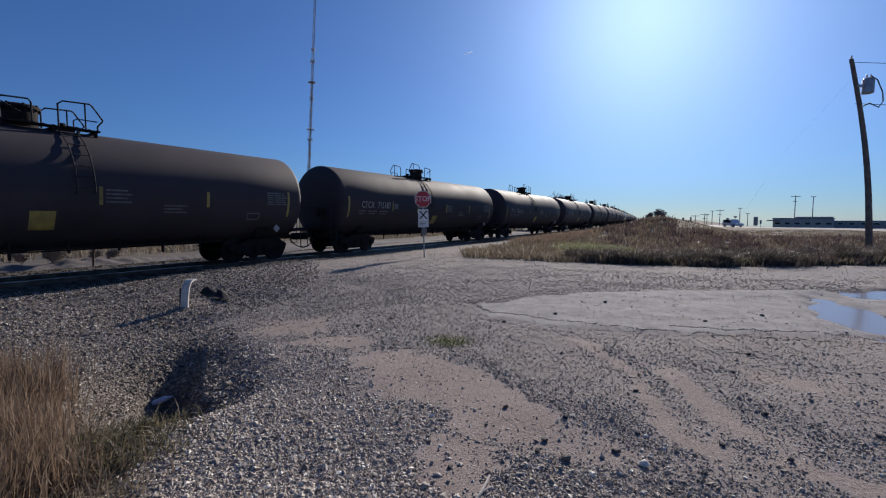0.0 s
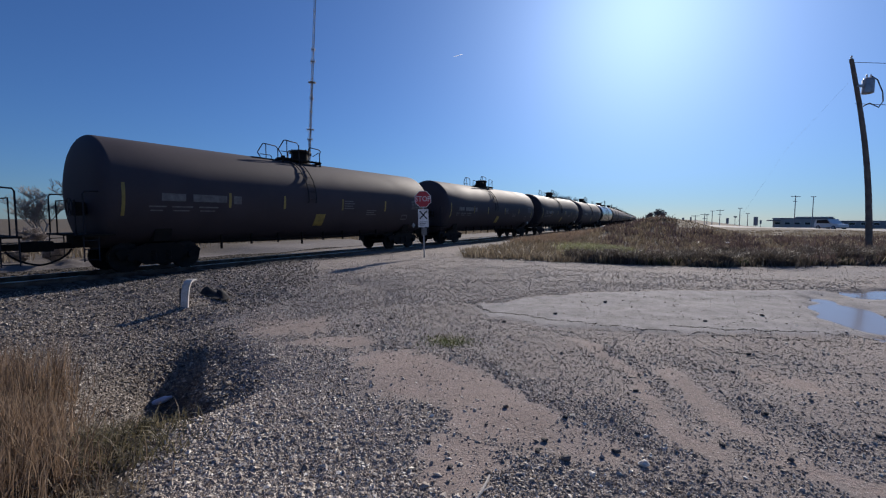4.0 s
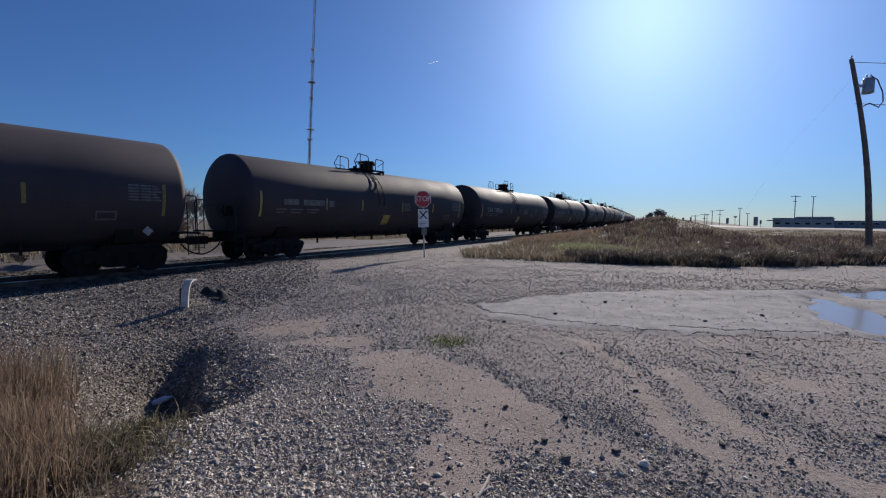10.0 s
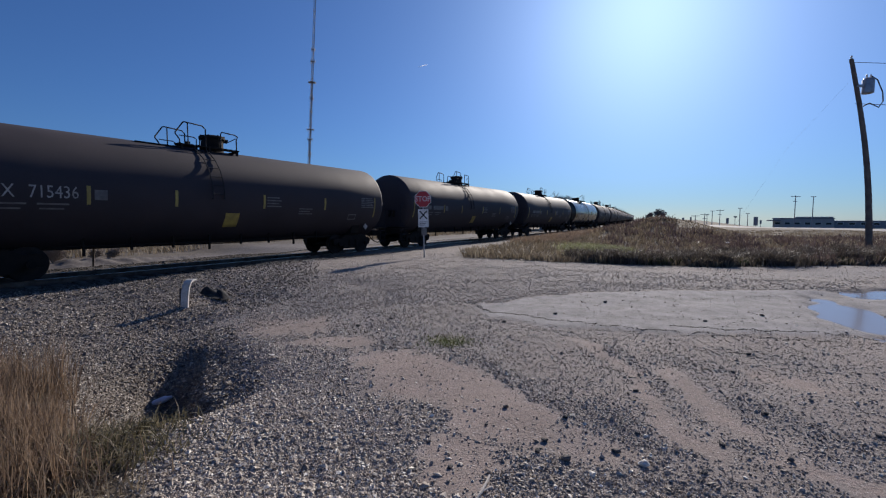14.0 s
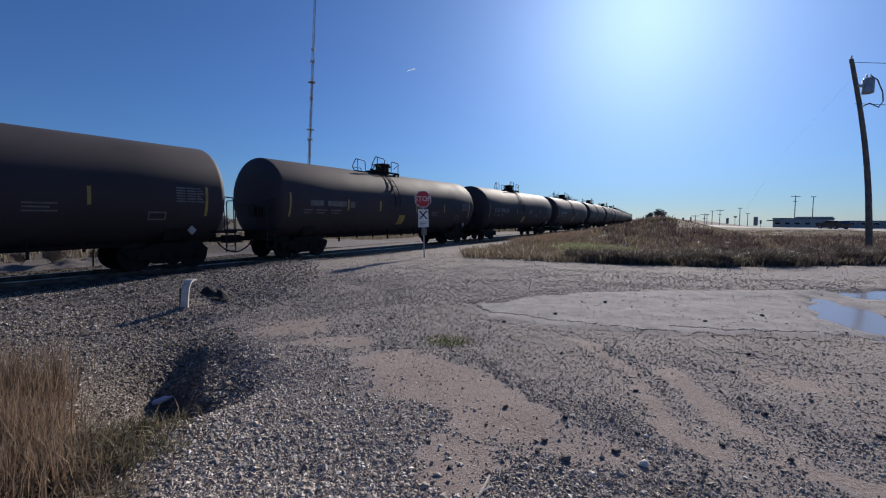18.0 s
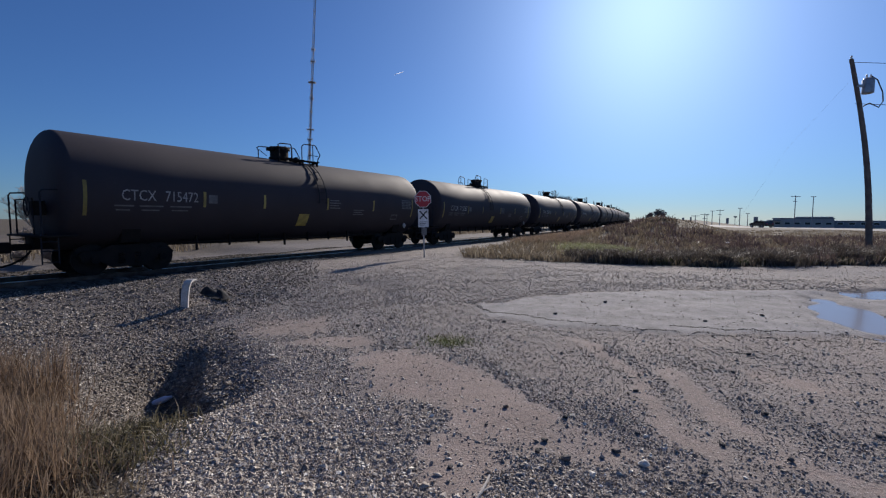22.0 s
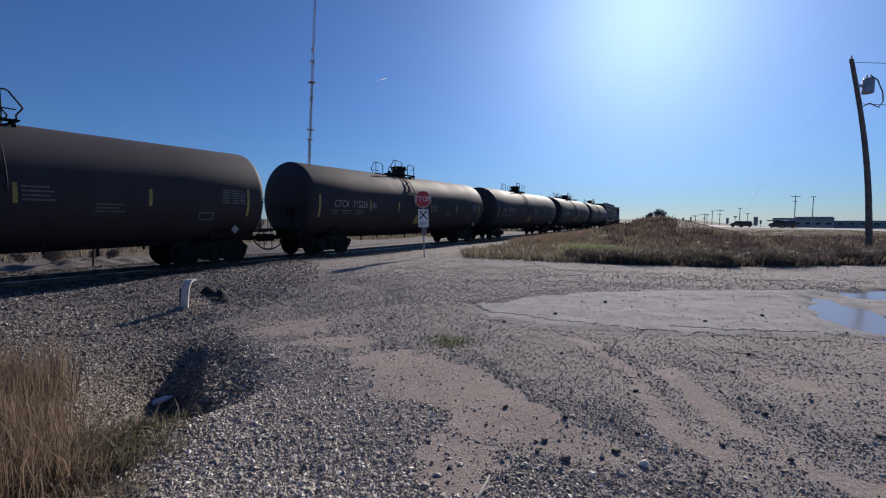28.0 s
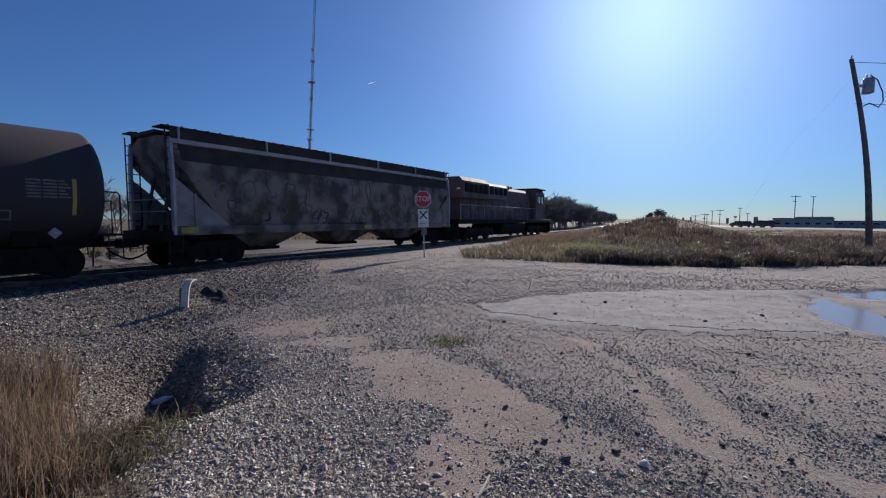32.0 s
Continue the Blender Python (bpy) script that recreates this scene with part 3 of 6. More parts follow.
def compact_top(car):
    """Manway, valve and the short railed platform of the dusty cars."""
    top = TANK_Z + TANK_R
    h = top + 0.78
    bm = bmesh.new()
    lathe(bm, [(top - 0.12, 0.39), (top + 0.05, 0.39), (top + 0.06, 0.43), (top + 0.12, 0.43), (top + 0.13, 0.38), (top + 0.44, 0.38), (top + 0.45, 0.45), (top + 0.52, 0.45),
               (top + 0.56, 0.4), (top + 0.6, 0.15)], "Z", 24, (0.1, 0, 0))
    dome = part("manway_housing", bm, STEEL, car)
    for k in range(8):
        a = k * 0.7854
        bm = bmesh.new()
        rod(bm, (0.1 + 0.42 * math.cos(a), 0.42 * math.sin(a), top + 0.40), (0.1 + 0.42 * math.cos(a), 0.42 * math.sin(a), top + 0.57), 0.03, 6)
        part("bolt", bm, STEEL, dome)
    bm = bmesh.new()
    box(bm, 0.5, 0.62, -0.2, 0.2, top + 0.38, top + 0.5, 0.02)
    part("hinge", bm, STEEL, dome)
    bm = bmesh.new()
    box(bm, -1.05, -0.55, -0.22, 0.22, top - 0.1, top + 0.12, 0.03)
    rod(bm, (-0.8, 0, top), (-0.8, 0, top + 0.24), 0.09, 10)
    part("safety_valve", bm, STEEL, car)
    bm = bmesh.new()
    for y0, y1 in ((-0.76, -0.46), (0.46, 0.76)):
        box(bm, -1.48, 0.72, y0, y1, top + 0.0, top + 0.04)
        for k in range(11):
            box(bm, -1.43 + k * 0.2, -1.38 + k * 0.2, y0, y1, top + 0.04, top + 0.055)
    for x in (-1.4, -0.45, 0.6):
        box(bm, x, x + 0.08, -0.76, 0.76, top - 0.06, top - 0.004)
        for y in (-0.72, 0.72):
            box(bm, x, x + 0.08, y - 0.03, y + 0.03, top - 0.24, top)
    part("platform", bm, STEEL, car, "dark steel grating walkway")
    for side in (-1, 1):
        y = side * 0.72
        bm = bmesh.new()
        tube(bm, [(-1.42, y, top), (-1.42, y, top + 0.16), (-1.55, y, top + 0.34), (-1.55, y, top + 0.38), (-1.30, y, h - 0.03), (-1.24, y, h), (-0.64, y, h - 0.04), (-0.53, y, h - 0.14), (-0.53, y, top)], 0.023, 7)
        rod(bm, (-1.14, y, top), (-1.14, y, h - 0.02), 0.02, 7)
        tube(bm, [(-1.42, y, top + 0.3), (-0.95, y, top + 0.3), (-0.86, y, top + 0.24), (-0.86, y, top)], 0.018, 6)
        part("guard_rail", bm, RAILING, car)
        bm = bmesh.new()
        tube(bm, [(0.02, y, top), (0.02, y, h - 0.22), (0.08, y, h - 0.14), (0.58, y, h - 0.17), (0.69, y, h - 0.24), (0.63, y, h - 0.34), (0.63, y, top)], 0.023, 7)
        rod(bm, (0.22, y, top + 0.25), (0.6, y, h - 0.3), 0.016, 6)
        part("guard_rail", bm, RAILING, car)
        bm = bmesh.new()

        def out(z):
            return side * (math.sqrt(max(TANK_R ** 2 - (min(max(z, TANK_Z), top - 0.02) - TANK_Z) ** 2, 0.02)) + 0.08)
        zs = [2.35, 2.6, 2.9, 3.3, 3.7, 3.95, 4.08]
        for x in (-0.93, -0.53):
            tube(bm, [(x, out(zs[0]) - side * 0.17, zs[0])] + [(x, out(z), z) for z in zs] + [(x, side * 0.76, top + 0.02)], 0.022, 6)
        for k in range(6):
            z = 2.5 + k * 0.3
            rod(bm, (-0.93, out(z), z), (-0.53, out(z), z), 0.014, 6)
        part("ladder", bm, RAILING, car)
    # walkway plate and lifting lug on the shoulder of the tank
    bm = bmesh.new()
    box(bm, -2.7, -1.5, -0.62, -0.5, top - 0.12, top - 0.06)
    part("walkway_plate", bm, STEEL, car)


def wide_top(car):
    """Manway, valve and the long railed platform of the clean cars."""
    top = TANK_Z + TANK_R
    bm = bmesh.new()
    lathe(bm, [(top - 0.12, 0.50), (top + 0.36, 0.50), (top + 0.38, 0.56), (top + 0.44, 0.56), (top + 0.48, 0.5), (top + 0.52, 0.2)], "Z", 24, (-0.35, 0, 0))
    dome = part("manway_housing", bm, STEEL, car)
    for k in range(8):
        a = k * 0.7854
        bm = bmesh.new()
        rod(bm, (-0.35 + 0.53 * math.cos(a), 0.53 * math.sin(a), top + 0.34), (-0.35 + 0.53 * math.cos(a), 0.53 * math.sin(a), top + 0.50), 0.03, 6)
        part("bolt", bm, STEEL, dome)
    bm = bmesh.new()
    box(bm, -1.45, -1.0, -0.25, 0.25, top - 0.1, top + 0.12, 0.03)
    rod(bm, (-1.2, 0, top), (-1.2, 0, top + 0.24), 0.09, 10)
    part("safety_valve", bm, STEEL, car)
    bm = bmesh.new()
    for y0, y1 in ((-1.15, -0.6), (0.6, 1.15)):
        box(bm, -2.1, 0.75, y0, y1, top + 0.005, top + 0.045)
        for k in range(14):
            box(bm, -2.05 + k * 0.2, -2.0 + k * 0.2, y0, y1, top + 0.045, top + 0.06)
    for x in (-2.0, 0.6):
        box(bm, x, x + 0.08, -1.15, 1.15, top - 0.06, top + 0.0)
        for y in (-1.1, 1.1):
            box(bm, x, x + 0.08, y - 0.03, y + 0.03, top - 0.5, top)
    part("platform", bm, STEEL, car, "dark steel grating walkway")
    h = top + 0.84
    for side in (-1, 1):
        y = side * 1.12
        bm = bmesh.new()
        tube(bm, [(-2.15, y * 0.55, top), (-2.15, y * 0.55, h - 0.36), (-1.95, y * 0.9, h - 0.28), (-1.35, y, h - 0.02), (-1.25, y, h), (-0.65, y, h), (-0.6, y, h - 0.05), (-0.6, y, top)], 0.024, 7)
        rod(bm, (-1.3, y, top), (-1.3, y, h), 0.024, 7)
        part("guard_rail", bm, RAILING, car)
        bm = bmesh.new()
        tube(bm, [(0.05, y, top), (0.05, y, h - 0.12), (0.12, y, h - 0.04), (0.6, y, h - 0.06), (0.72, y * 0.9, h - 0.1), (0.72, y * 0.9, top)], 0.024, 7)
        part("guard_rail", bm, RAILING, car)
        # ladder down the side
        bm = bmesh.new()
        def out(z):
            return side * (math.sqrt(max(TANK_R ** 2 - (min(max(z, TANK_Z), top - 0.02) - TANK_Z) ** 2, 0.02)) + 0.16)
        zs = [1.05, 1.6, 2.2, 2.75, 3.3, 3.7, 3.95, 4.12, top + 0.0]
        for x in (-0.58, -0.12):
            tube(bm, [(x, out(z), z) for z in zs], 0.022, 6)
        for k in range(11):
            z = 1.2 + k * 0.29
            rod(bm, (-0.58, out(z), z), (-0.12, out(z), z), 0.014, 6)
        part("ladder", bm, RAILING, car)
    bm = bmesh.new()
    tube(bm, [(-0.75, -1.2, top - 0.02), (-0.75, 1.2, top - 0.02)], 0.03, 6)
    box(bm, -0.85, 0.15, -1.33, -1.22, 3.55, 3.62)
    part("ladder_step", bm, STEEL, car)


def tank_car(paint, dusty_look, turned=False):
    car = new("tank_car")
    bm = bmesh.new()
    prof = [(-TANK_HALF, 0.02)]
    for k in range(1, 11):
        a = math.pi / 2 * k / 10
        prof.append((-TANK_HALF + 0.34 * (1 - math.cos(a)), TANK_R * math.sin(a) ** 0.40))
    for x in (-5.2, -5.17, -2.6, -2.57, 2.57, 2.6, 5.17, 5.2):
        prof.append((x, TANK_R))
    prof += [(-a, r) for a, r in prof[10::-1]]
    lathe(bm, prof, "X", 56, (0, 0, TANK_Z))
    part("tank", bm, paint, car, "long horizontal black steel tank", 50)
    for way in (-1, 1):
        bm = bmesh.new()
        box(bm, min(way * 5.0, way * 8.35), max(way * 5.0, way * 8.35), -0.3, 0.3, 0.80, 1.22, 0.02)
        part("stub_sill", bm, STEEL, car)
        bm = bmesh.new()
        prism(bm, [(-1.35, 1.5), (-1.2, 0.95), (-0.3, 0.78), (0.3, 0.78), (1.2, 0.95), (1.35, 1.5), (0.9, 1.32), (0, 1.2), (-0.9, 1.32)], way * 6.35 - 0.25, way * 6.35 + 0.25)
        part("saddle", bm, STEEL, car)
        truck(car, way * 6.35)
        coupler(car, way * 8.25, way)
        # end platform with handrails and brake gear
        bm = bmesh.new()
        box(bm, min(way * 7.7, way * 8.5), max(way * 7.7, way * 8.5), -1.45, 1.45, 1.16, 1.22, 0.015)
        part("end_platform", bm, STEEL, car)
        for side in (-1, 1):
            bm = bmesh.new()
            y = side * 1.38
            tube(bm, [(way * 8.42, y, 1.2), (way * 8.42, y, 2.35), (way * 8.38, y, 2.42), (way * 7.9, y, 2.45)], 0.022, 7)
            part("handrail", bm, RAILING, car)
            bm = bmesh.new()
            for x in (8.1, 8.45):
                rod(bm, (way * x, y, 0.45), (way * x, y, 1.2), 0.018, 6)
            for z in (0.5, 0.8, 1.05):
                rod(bm, (way * 8.1, y, z), (way * 8.45, y, z), 0.014, 6)
            part("corner_step", bm, RAILING, car)
        bm = bmesh.new()
        tube(bm, [(way * 8.42, -0.75, 1.2), (way * 8.42, -0.75, 2.2), (way * 8.42, 0.75, 2.2), (way * 8.42, 0.75, 1.2)], 0.02, 7)
        part("end_rail", bm, RAILING, car)
    bm = bmesh.new()
    box(bm, -8.4, -8.15, -0.75, -0.45, 1.75, 2.15, 0.03)
    brake = part("hand_brake", bm, STEEL, car)
    bm = bmesh.new()
    ring = [(-8.5, -0.6 + 0.26 * math.cos(k * 0.5236), 2.0 + 0.26 * math.sin(k * 0.5236)) for k in range(13)]
    tube(bm, ring, 0.016, 6)
    for k in range(3):
        a = k * 1.0472
        rod(bm, (-8.5, -0.6 - 0.26 * math.cos(a), 2.0 - 0.26 * math.sin(a)), (-8.5, -0.6 + 0.26 * math.cos(a), 2.0 + 0.26 * math.sin(a)), 0.012, 6)
    part("brake_wheel", bm, RAILING, brake)
    before = set(car.children)
    (compact_top if dusty_look else wide_top)(car)
    if turned:
        # a car coupled the other way round carries its platform mirrored
        for o in car.children_recursive:
            if o not in before and o.parent not in before:
                o.data.transform(Matrix.Rotation(math.pi, 4, "Z"))
    # underside: outlet, skid, brake pipe, long handrail
    bm = bmesh.new()
    lathe(bm, [(0.72, 0.16), (0.9, 0.18), (0.92, 0.34), (1.3, 0.36)], "Z", 16, (-0.3, 0, 0))
    part("bottom_outlet", bm, STEEL, car)
    bm = bmesh.new()
    prism(bm, [(-1.3, 1.3), (-0.9, 0.85), (0.3, 0.85), (0.7, 1.3)], -0.28, 0.28, "Y")
    part("outlet_skid", bm, STEEL, car)
    bm = bmesh.new()
    tube(bm, [(-5.0, -1.0, 0.86), (0, -1.0, 0.84), (5.0, -1.0, 0.86)], 0.03, 6)
    tube(bm, [(-7.6, -0.7, 1.05), (-5, -0.75, 0.80), (0, -0.75, 0.76), (5, -0.75, 0.80), (7.6, -0.7, 1.05)], 0.022, 6)
    for k in range(8):
        x = -4.3 + k * 1.2
        box(bm, x - 0.025, x + 0.025, -1.05, -0.97, 0.70 if k % 3 else 0.58, 1.16)
    part("brake_pipe", bm, STEEL, car)
    bm = bmesh.new()
    box(bm, -3.6, -2.9, -0.5, -0.1, 0.75, 1.12, 0.04)
    rod(bm, (-2.5, -0.35, 0.92), (-1.6, -0.35, 0.92), 0.17, 12)
    part("brake_cylinder", bm, STEEL, car)
    # tape and stencils
    for x in (-7.57, -4.33, -2.06, 1.08, 4.07, 7.28):
        tall = abs(x) > 7
        side_patch(car, "reflective_strip", x - 0.045, x + 0.045, 1.75 if tall else 2.05, 2.72 if tall else 2.56, YELLOW, "yellow reflective tape strip")
    side_patch(car, "placard", -0.40, 0.12, 1.36, 1.86, YELLOW, "faded yellow square placard")
    for k, (x0, x1) in enumerate(((-6.9, -6.4), (-6.25, -5.6), (-5.4, -4.75))):
        side_patch(car, "stencil_line", x0, x1, 2.02, 2.065, GREY)
        side_patch(car, "stencil_line", x0 + 0.05, x1 - 0.1, 1.90, 1.94, GREY)
    for k in range(4):
        side_patch(car, "stencil_line", 1.2, 1.83 - 0.1 * (k % 2), 2.12 + k * 0.11, 2.165 + k * 0.11, GREY)
    for k in range(3):
        side_patch(car, "stencil_line", 2.7, 3.4 - 0.15 * (k % 2), 1.85 + k * 0.10, 1.89 + k * 0.10, GREY)
    for k in range(6):
        for a, b in ((6.32, 6.6), (6.64, 6.92), (6.95, 7.2 - 0.06 * (k % 3))):
            side_patch(car, "data_line", a, b, 2.2 + k * 0.085, 2.245 + k * 0.085, GREY)
    bm = bmesh.new()
    prism(bm, [(6.75, 1.28), (6.9, 1.43), (7.05, 1.28), (6.9, 1.13)], -1.44, -1.40, "Y")
    part("placard_holder", bm, WHITE, car, "small white diamond placard", 0)
    side_patch(car, "frame_mark", 5.55, 6.05, 1.62, 1.66, GREY)
    side_patch(car, "frame_mark", 5.55, 6.05, 1.84, 1.88, GREY)
    side_patch(car, "frame_mark", 5.55, 5.58, 1.66, 1.84, GREY)
    side_patch(car, "frame_mark", 6.02, 6.05, 1.66, 1.84, GREY)
    side_patch(car, "stencil_box", -4.2, -3.9, 2.18, 2.46, GREY)
    return tagged(car, "black railway tank car dusted with brown grime", "tank car", "tank cars of the train")


CARS = {}
NUMBERS = {-21: "715183", -20: "715141", -19: "715158", -12: "715600", -11: "715481", -2: "715225", 6: "715190", -18: "715132", -15: "715203", -13: "720416", -9: "715608", -8: "715619", -7: "715449", -6: "715436", -3: "720551", 0: "715166", 2: "715543",
           3: "715472", 4: "715287", 5: "715369", 10: "715226", 11: "715192", 13: "712108"}
TURNED = (-22, 3, 5, 6, 9)
dusty, clean, reverse = tank_car(TANK, True), tank_car(TANK_CLEAN, False), tank_car(TANK, True, True)
tagged(clean, "clean glossy black railway tank car")
used = set()
for k in range(-22, 14):
    src = clean if k in (-13, -3) else reverse if k in TURNED else dusty
    CARS[k] = copy_thing(src, Matrix()) if src in used else src
    used.add(src)


def scribble(car, x0, z0, w, h, loops, seed, mat):
    """A sprayed line that loops along the side of a tank."""
    q = random.Random(seed)
    for k in range(loops):
        c = x0 + w * (k + 0.5) / loops
        a0, turn, rx = q.uniform(0, 6.28), q.choice((-1, 1)) * q.uniform(3.5, 7.5), w / loops * q.uniform(0.45, 0.75)
        pts = []
        for j in range(11):
            a = a0 + turn * j / 10
            f = 1.0 - 0.45 * q.random() * (j % 3 == 0)
            x, z = c + rx * f * math.cos(a) + 0.06 * (j / 10 - 0.5), z0 + h * (0.5 + 0.5 * f * math.sin(a))
            pts.append((x, -math.sqrt(TANK_R ** 2 - (z - TANK_Z) ** 2) - 0.002, z))
        part("spray_stroke", tube(bmesh.new(), pts, 0.013, 5), mat, car, "sprayed stroke")


for k, car in CARS.items():
    if k == 13:
        scribble(car, 0.4, 1.95, 1.1, 0.38, 5, 1, WHITE)
        scribble(car, 2.0, 1.55, 1.4, 0.75, 6, 2, GREY)
        scribble(car, 2.3, 1.65, 1.0, 0.5, 7, 3, WHITE)
        scribble(car, 3.7, 1.6, 1.3, 0.35, 6, 4, GREY)
        scribble(car, -4.3, 1.75, 0.8, 0.4, 4, 5, WHITE)
    if k in (-13, -3):
        side_patch(car, "hazard_label", 2.6, 3.5, 2.25, 2.75, YELLOW, "yellow rectangular hazard label")
        for x in (-3.1, 0.9, 2.4, 5.4):
            side_patch(car, "seam_tape", x, x + 0.035, 3.1, 3.75, GREY, "thin pale vertical tape line")
        for j in range(6):
            side_patch(car, "stencil_line", -3.4, -2.7 + 0.1 * (j % 2), 1.75 + j * 0.13, 1.80 + j * 0.13, GREY)
        for j in range(3):
            side_patch(car, "stencil_line", 0.1, 0.8 - 0.1 * (j % 2), 3.30 + j * 0.09, 3.33 + j * 0.09, WHITE)
    if k in NUMBERS:
        lettering("CTCX", 0.46, WHITE, car, (-6.27, 0, 2.34), (TANK_R, TANK_Z), label="white stencilled reporting mark", squeeze=0.74)
        lettering(NUMBERS[k], 0.46, WHITE, car, (-5.05, 0, 2.34), (TANK_R, TANK_Z), name="number", label="white stencilled car number", squeeze=0.74)
    else:
        # marks that cannot be read: plain bars
        for a, b in ((-6.55, -5.83), (-5.6, -4.45)):
            side_patch(car, "mark_bar", a, b, 2.22, 2.46, GREY)
# ---- things round the crossing ----
WOOD_POLE = material("weathered_pole_wood", (0.13, 0.10, 0.085), 0.9, (0.20, 0.16, 0.13), 3, 50, 0.5)
GALV = material("galvanised_steel", (0.42, 0.43, 0.45), 0.5, (0.30, 0.31, 0.33), 5, 60, 0.1, metal=0.6)
RED = material("red_sign_sheeting", (0.50, 0.035, 0.045), 0.45, (0.38, 0.03, 0.04), 4, 50, 0.04)
SIGN_WHITE = material("white_sign_sheeting", (0.78, 0.78, 0.77), 0.45, (0.62, 0.62, 0.60), 4, 50, 0.04)
BLACK = material("black_sign_ink", (0.02, 0.02, 0.022), 0.5, None, 5, 50, 0.03)
MAST = material("mast_paint", (0.38, 0.34, 0.34), 0.6, (0.26, 0.24, 0.25), 0.2, 20, 0.05)
CONCRETE = material("pale_concrete", (0.48, 0.45, 0.41), 0.9, (0.34, 0.31, 0.28), 3, 40, 0.4)
BOARD = material("weathered_board_paint", (0.56, 0.53, 0.49), 0.8, (0.42, 0.39, 0.36), 6, 40, 0.2)
RIDGE_DARK = material("shaded_mound_dark", (0.04, 0.04, 0.042), 0.6, (0.08, 0.075, 0.07), 4, 40, 0.3)
TWIG = material("bare_twig_bark", (0.24, 0.205, 0.185), 0.9, (0.33, 0.29, 0.26), 3, 40, 0.3)
BRICK = material("pale_building_wall", (0.50, 0.46, 0.42), 0.8, (0.42, 0.38, 0.35), 0.2, 5, 0.1)
DARK_WALL = material("grey_building_cladding", (0.26, 0.27, 0.29), 0.7, (0.20, 0.21, 0.23), 0.2, 5, 0.1)
GLASS = material("dark_window_glass", (0.03, 0.035, 0.04), 0.08, None, 1, 5, 0.0)
ASPHALT = material("worn_asphalt", (0.16, 0.155, 0.15), 0.85, (0.21, 0.20, 0.19), 0.3, 8, 0.2)
PLASTIC = material("pale_plastic", (0.62, 0.66, 0.78), 0.25, (0.5, 0.54, 0.66), 4, 30, 0.02)
CLOUD = material("ice_cloud", (0.95, 0.95, 0.95), 1.0, (0.85, 0.85, 0.87), 0.02, 0.2, 0.0)


def stop_sign(x, y):
    z = gz(x, y)
    sign = new("stop_sign")
    sign.location = (x, y, z - 0.02)
    sign.rotation_euler = (0, radians(-1.2), radians(4))
    bm = box(bmesh.new(), -0.03, 0.03, -0.02, 0.02, 0, 2.95, 0.006)
    part("post", bm, GALV, sign)
    bm = bmesh.new()
    prism(bm, [(0.39 * math.cos(radians(22.5 + 45 * k)), 2.62 + 0.39 * math.sin(radians(22.5 + 45 * k))) for k in range(8)], -0.026, -0.023, "Y")
    face = part("sign_plate", bm, SIGN_WHITE, sign, "red octagonal stop plate with white border", 0)
    bm = bmesh.new()
    prism(bm, [(0.365 * math.cos(radians(22.5 + 45 * k)), 2.62 + 0.365 * math.sin(radians(22.5 + 45 * k))) for k in range(8)], -0.030, -0.027, "Y")
    part("red_field", bm, RED, face, "", 0)
    lettering("STOP", 0.34, SIGN_WHITE, face, (0, -0.033, 2.62), label="white word on the red plate", squeeze=0.85)
    bm = box(bmesh.new(), -0.23, 0.23, -0.027, -0.024, 1.38, 2.18)
    plate = part("crossing_plate", bm, SIGN_WHITE, sign, "white plate with a black cross")
    bm = bmesh.new()
    for a in (48, -48):
        c, s_ = math.cos(radians(a)), math.sin(radians(a))
        prism(bm, [(-0.235 * c - 0.028 * s_, 1.92 - 0.235 * s_ + 0.028 * c), (-0.235 * c + 0.028 * s_, 1.92 - 0.235 * s_ - 0.028 * c),
                   (0.235 * c + 0.028 * s_, 1.92 + 0.235 * s_ - 0.028 * c), (0.235 * c - 0.028 * s_, 1.92 + 0.235 * s_ + 0.028 * c)], -0.032 - 0.001 * (a > 0), -0.029, "Y")
    part("black_cross", bm, BLACK, plate, "", 0)
    for k in range(3):
        part("small_print_bar", box(bmesh.new(), -0.17, 0.17 - 0.06 * k, -0.031, -0.028, 1.60 - k * 0.07, 1.625 - k * 0.07), GREY, plate)
    part("lower_plate", box(bmesh.new(), -0.10, 0.14, -0.027, -0.024, 1.02, 1.34), GREY, sign, "small grey weathered plate")
    return tagged(sign, "red stop sign over a white crossing plate on a steel post", "stop sign")


stop_sign(-0.84, 19.1)


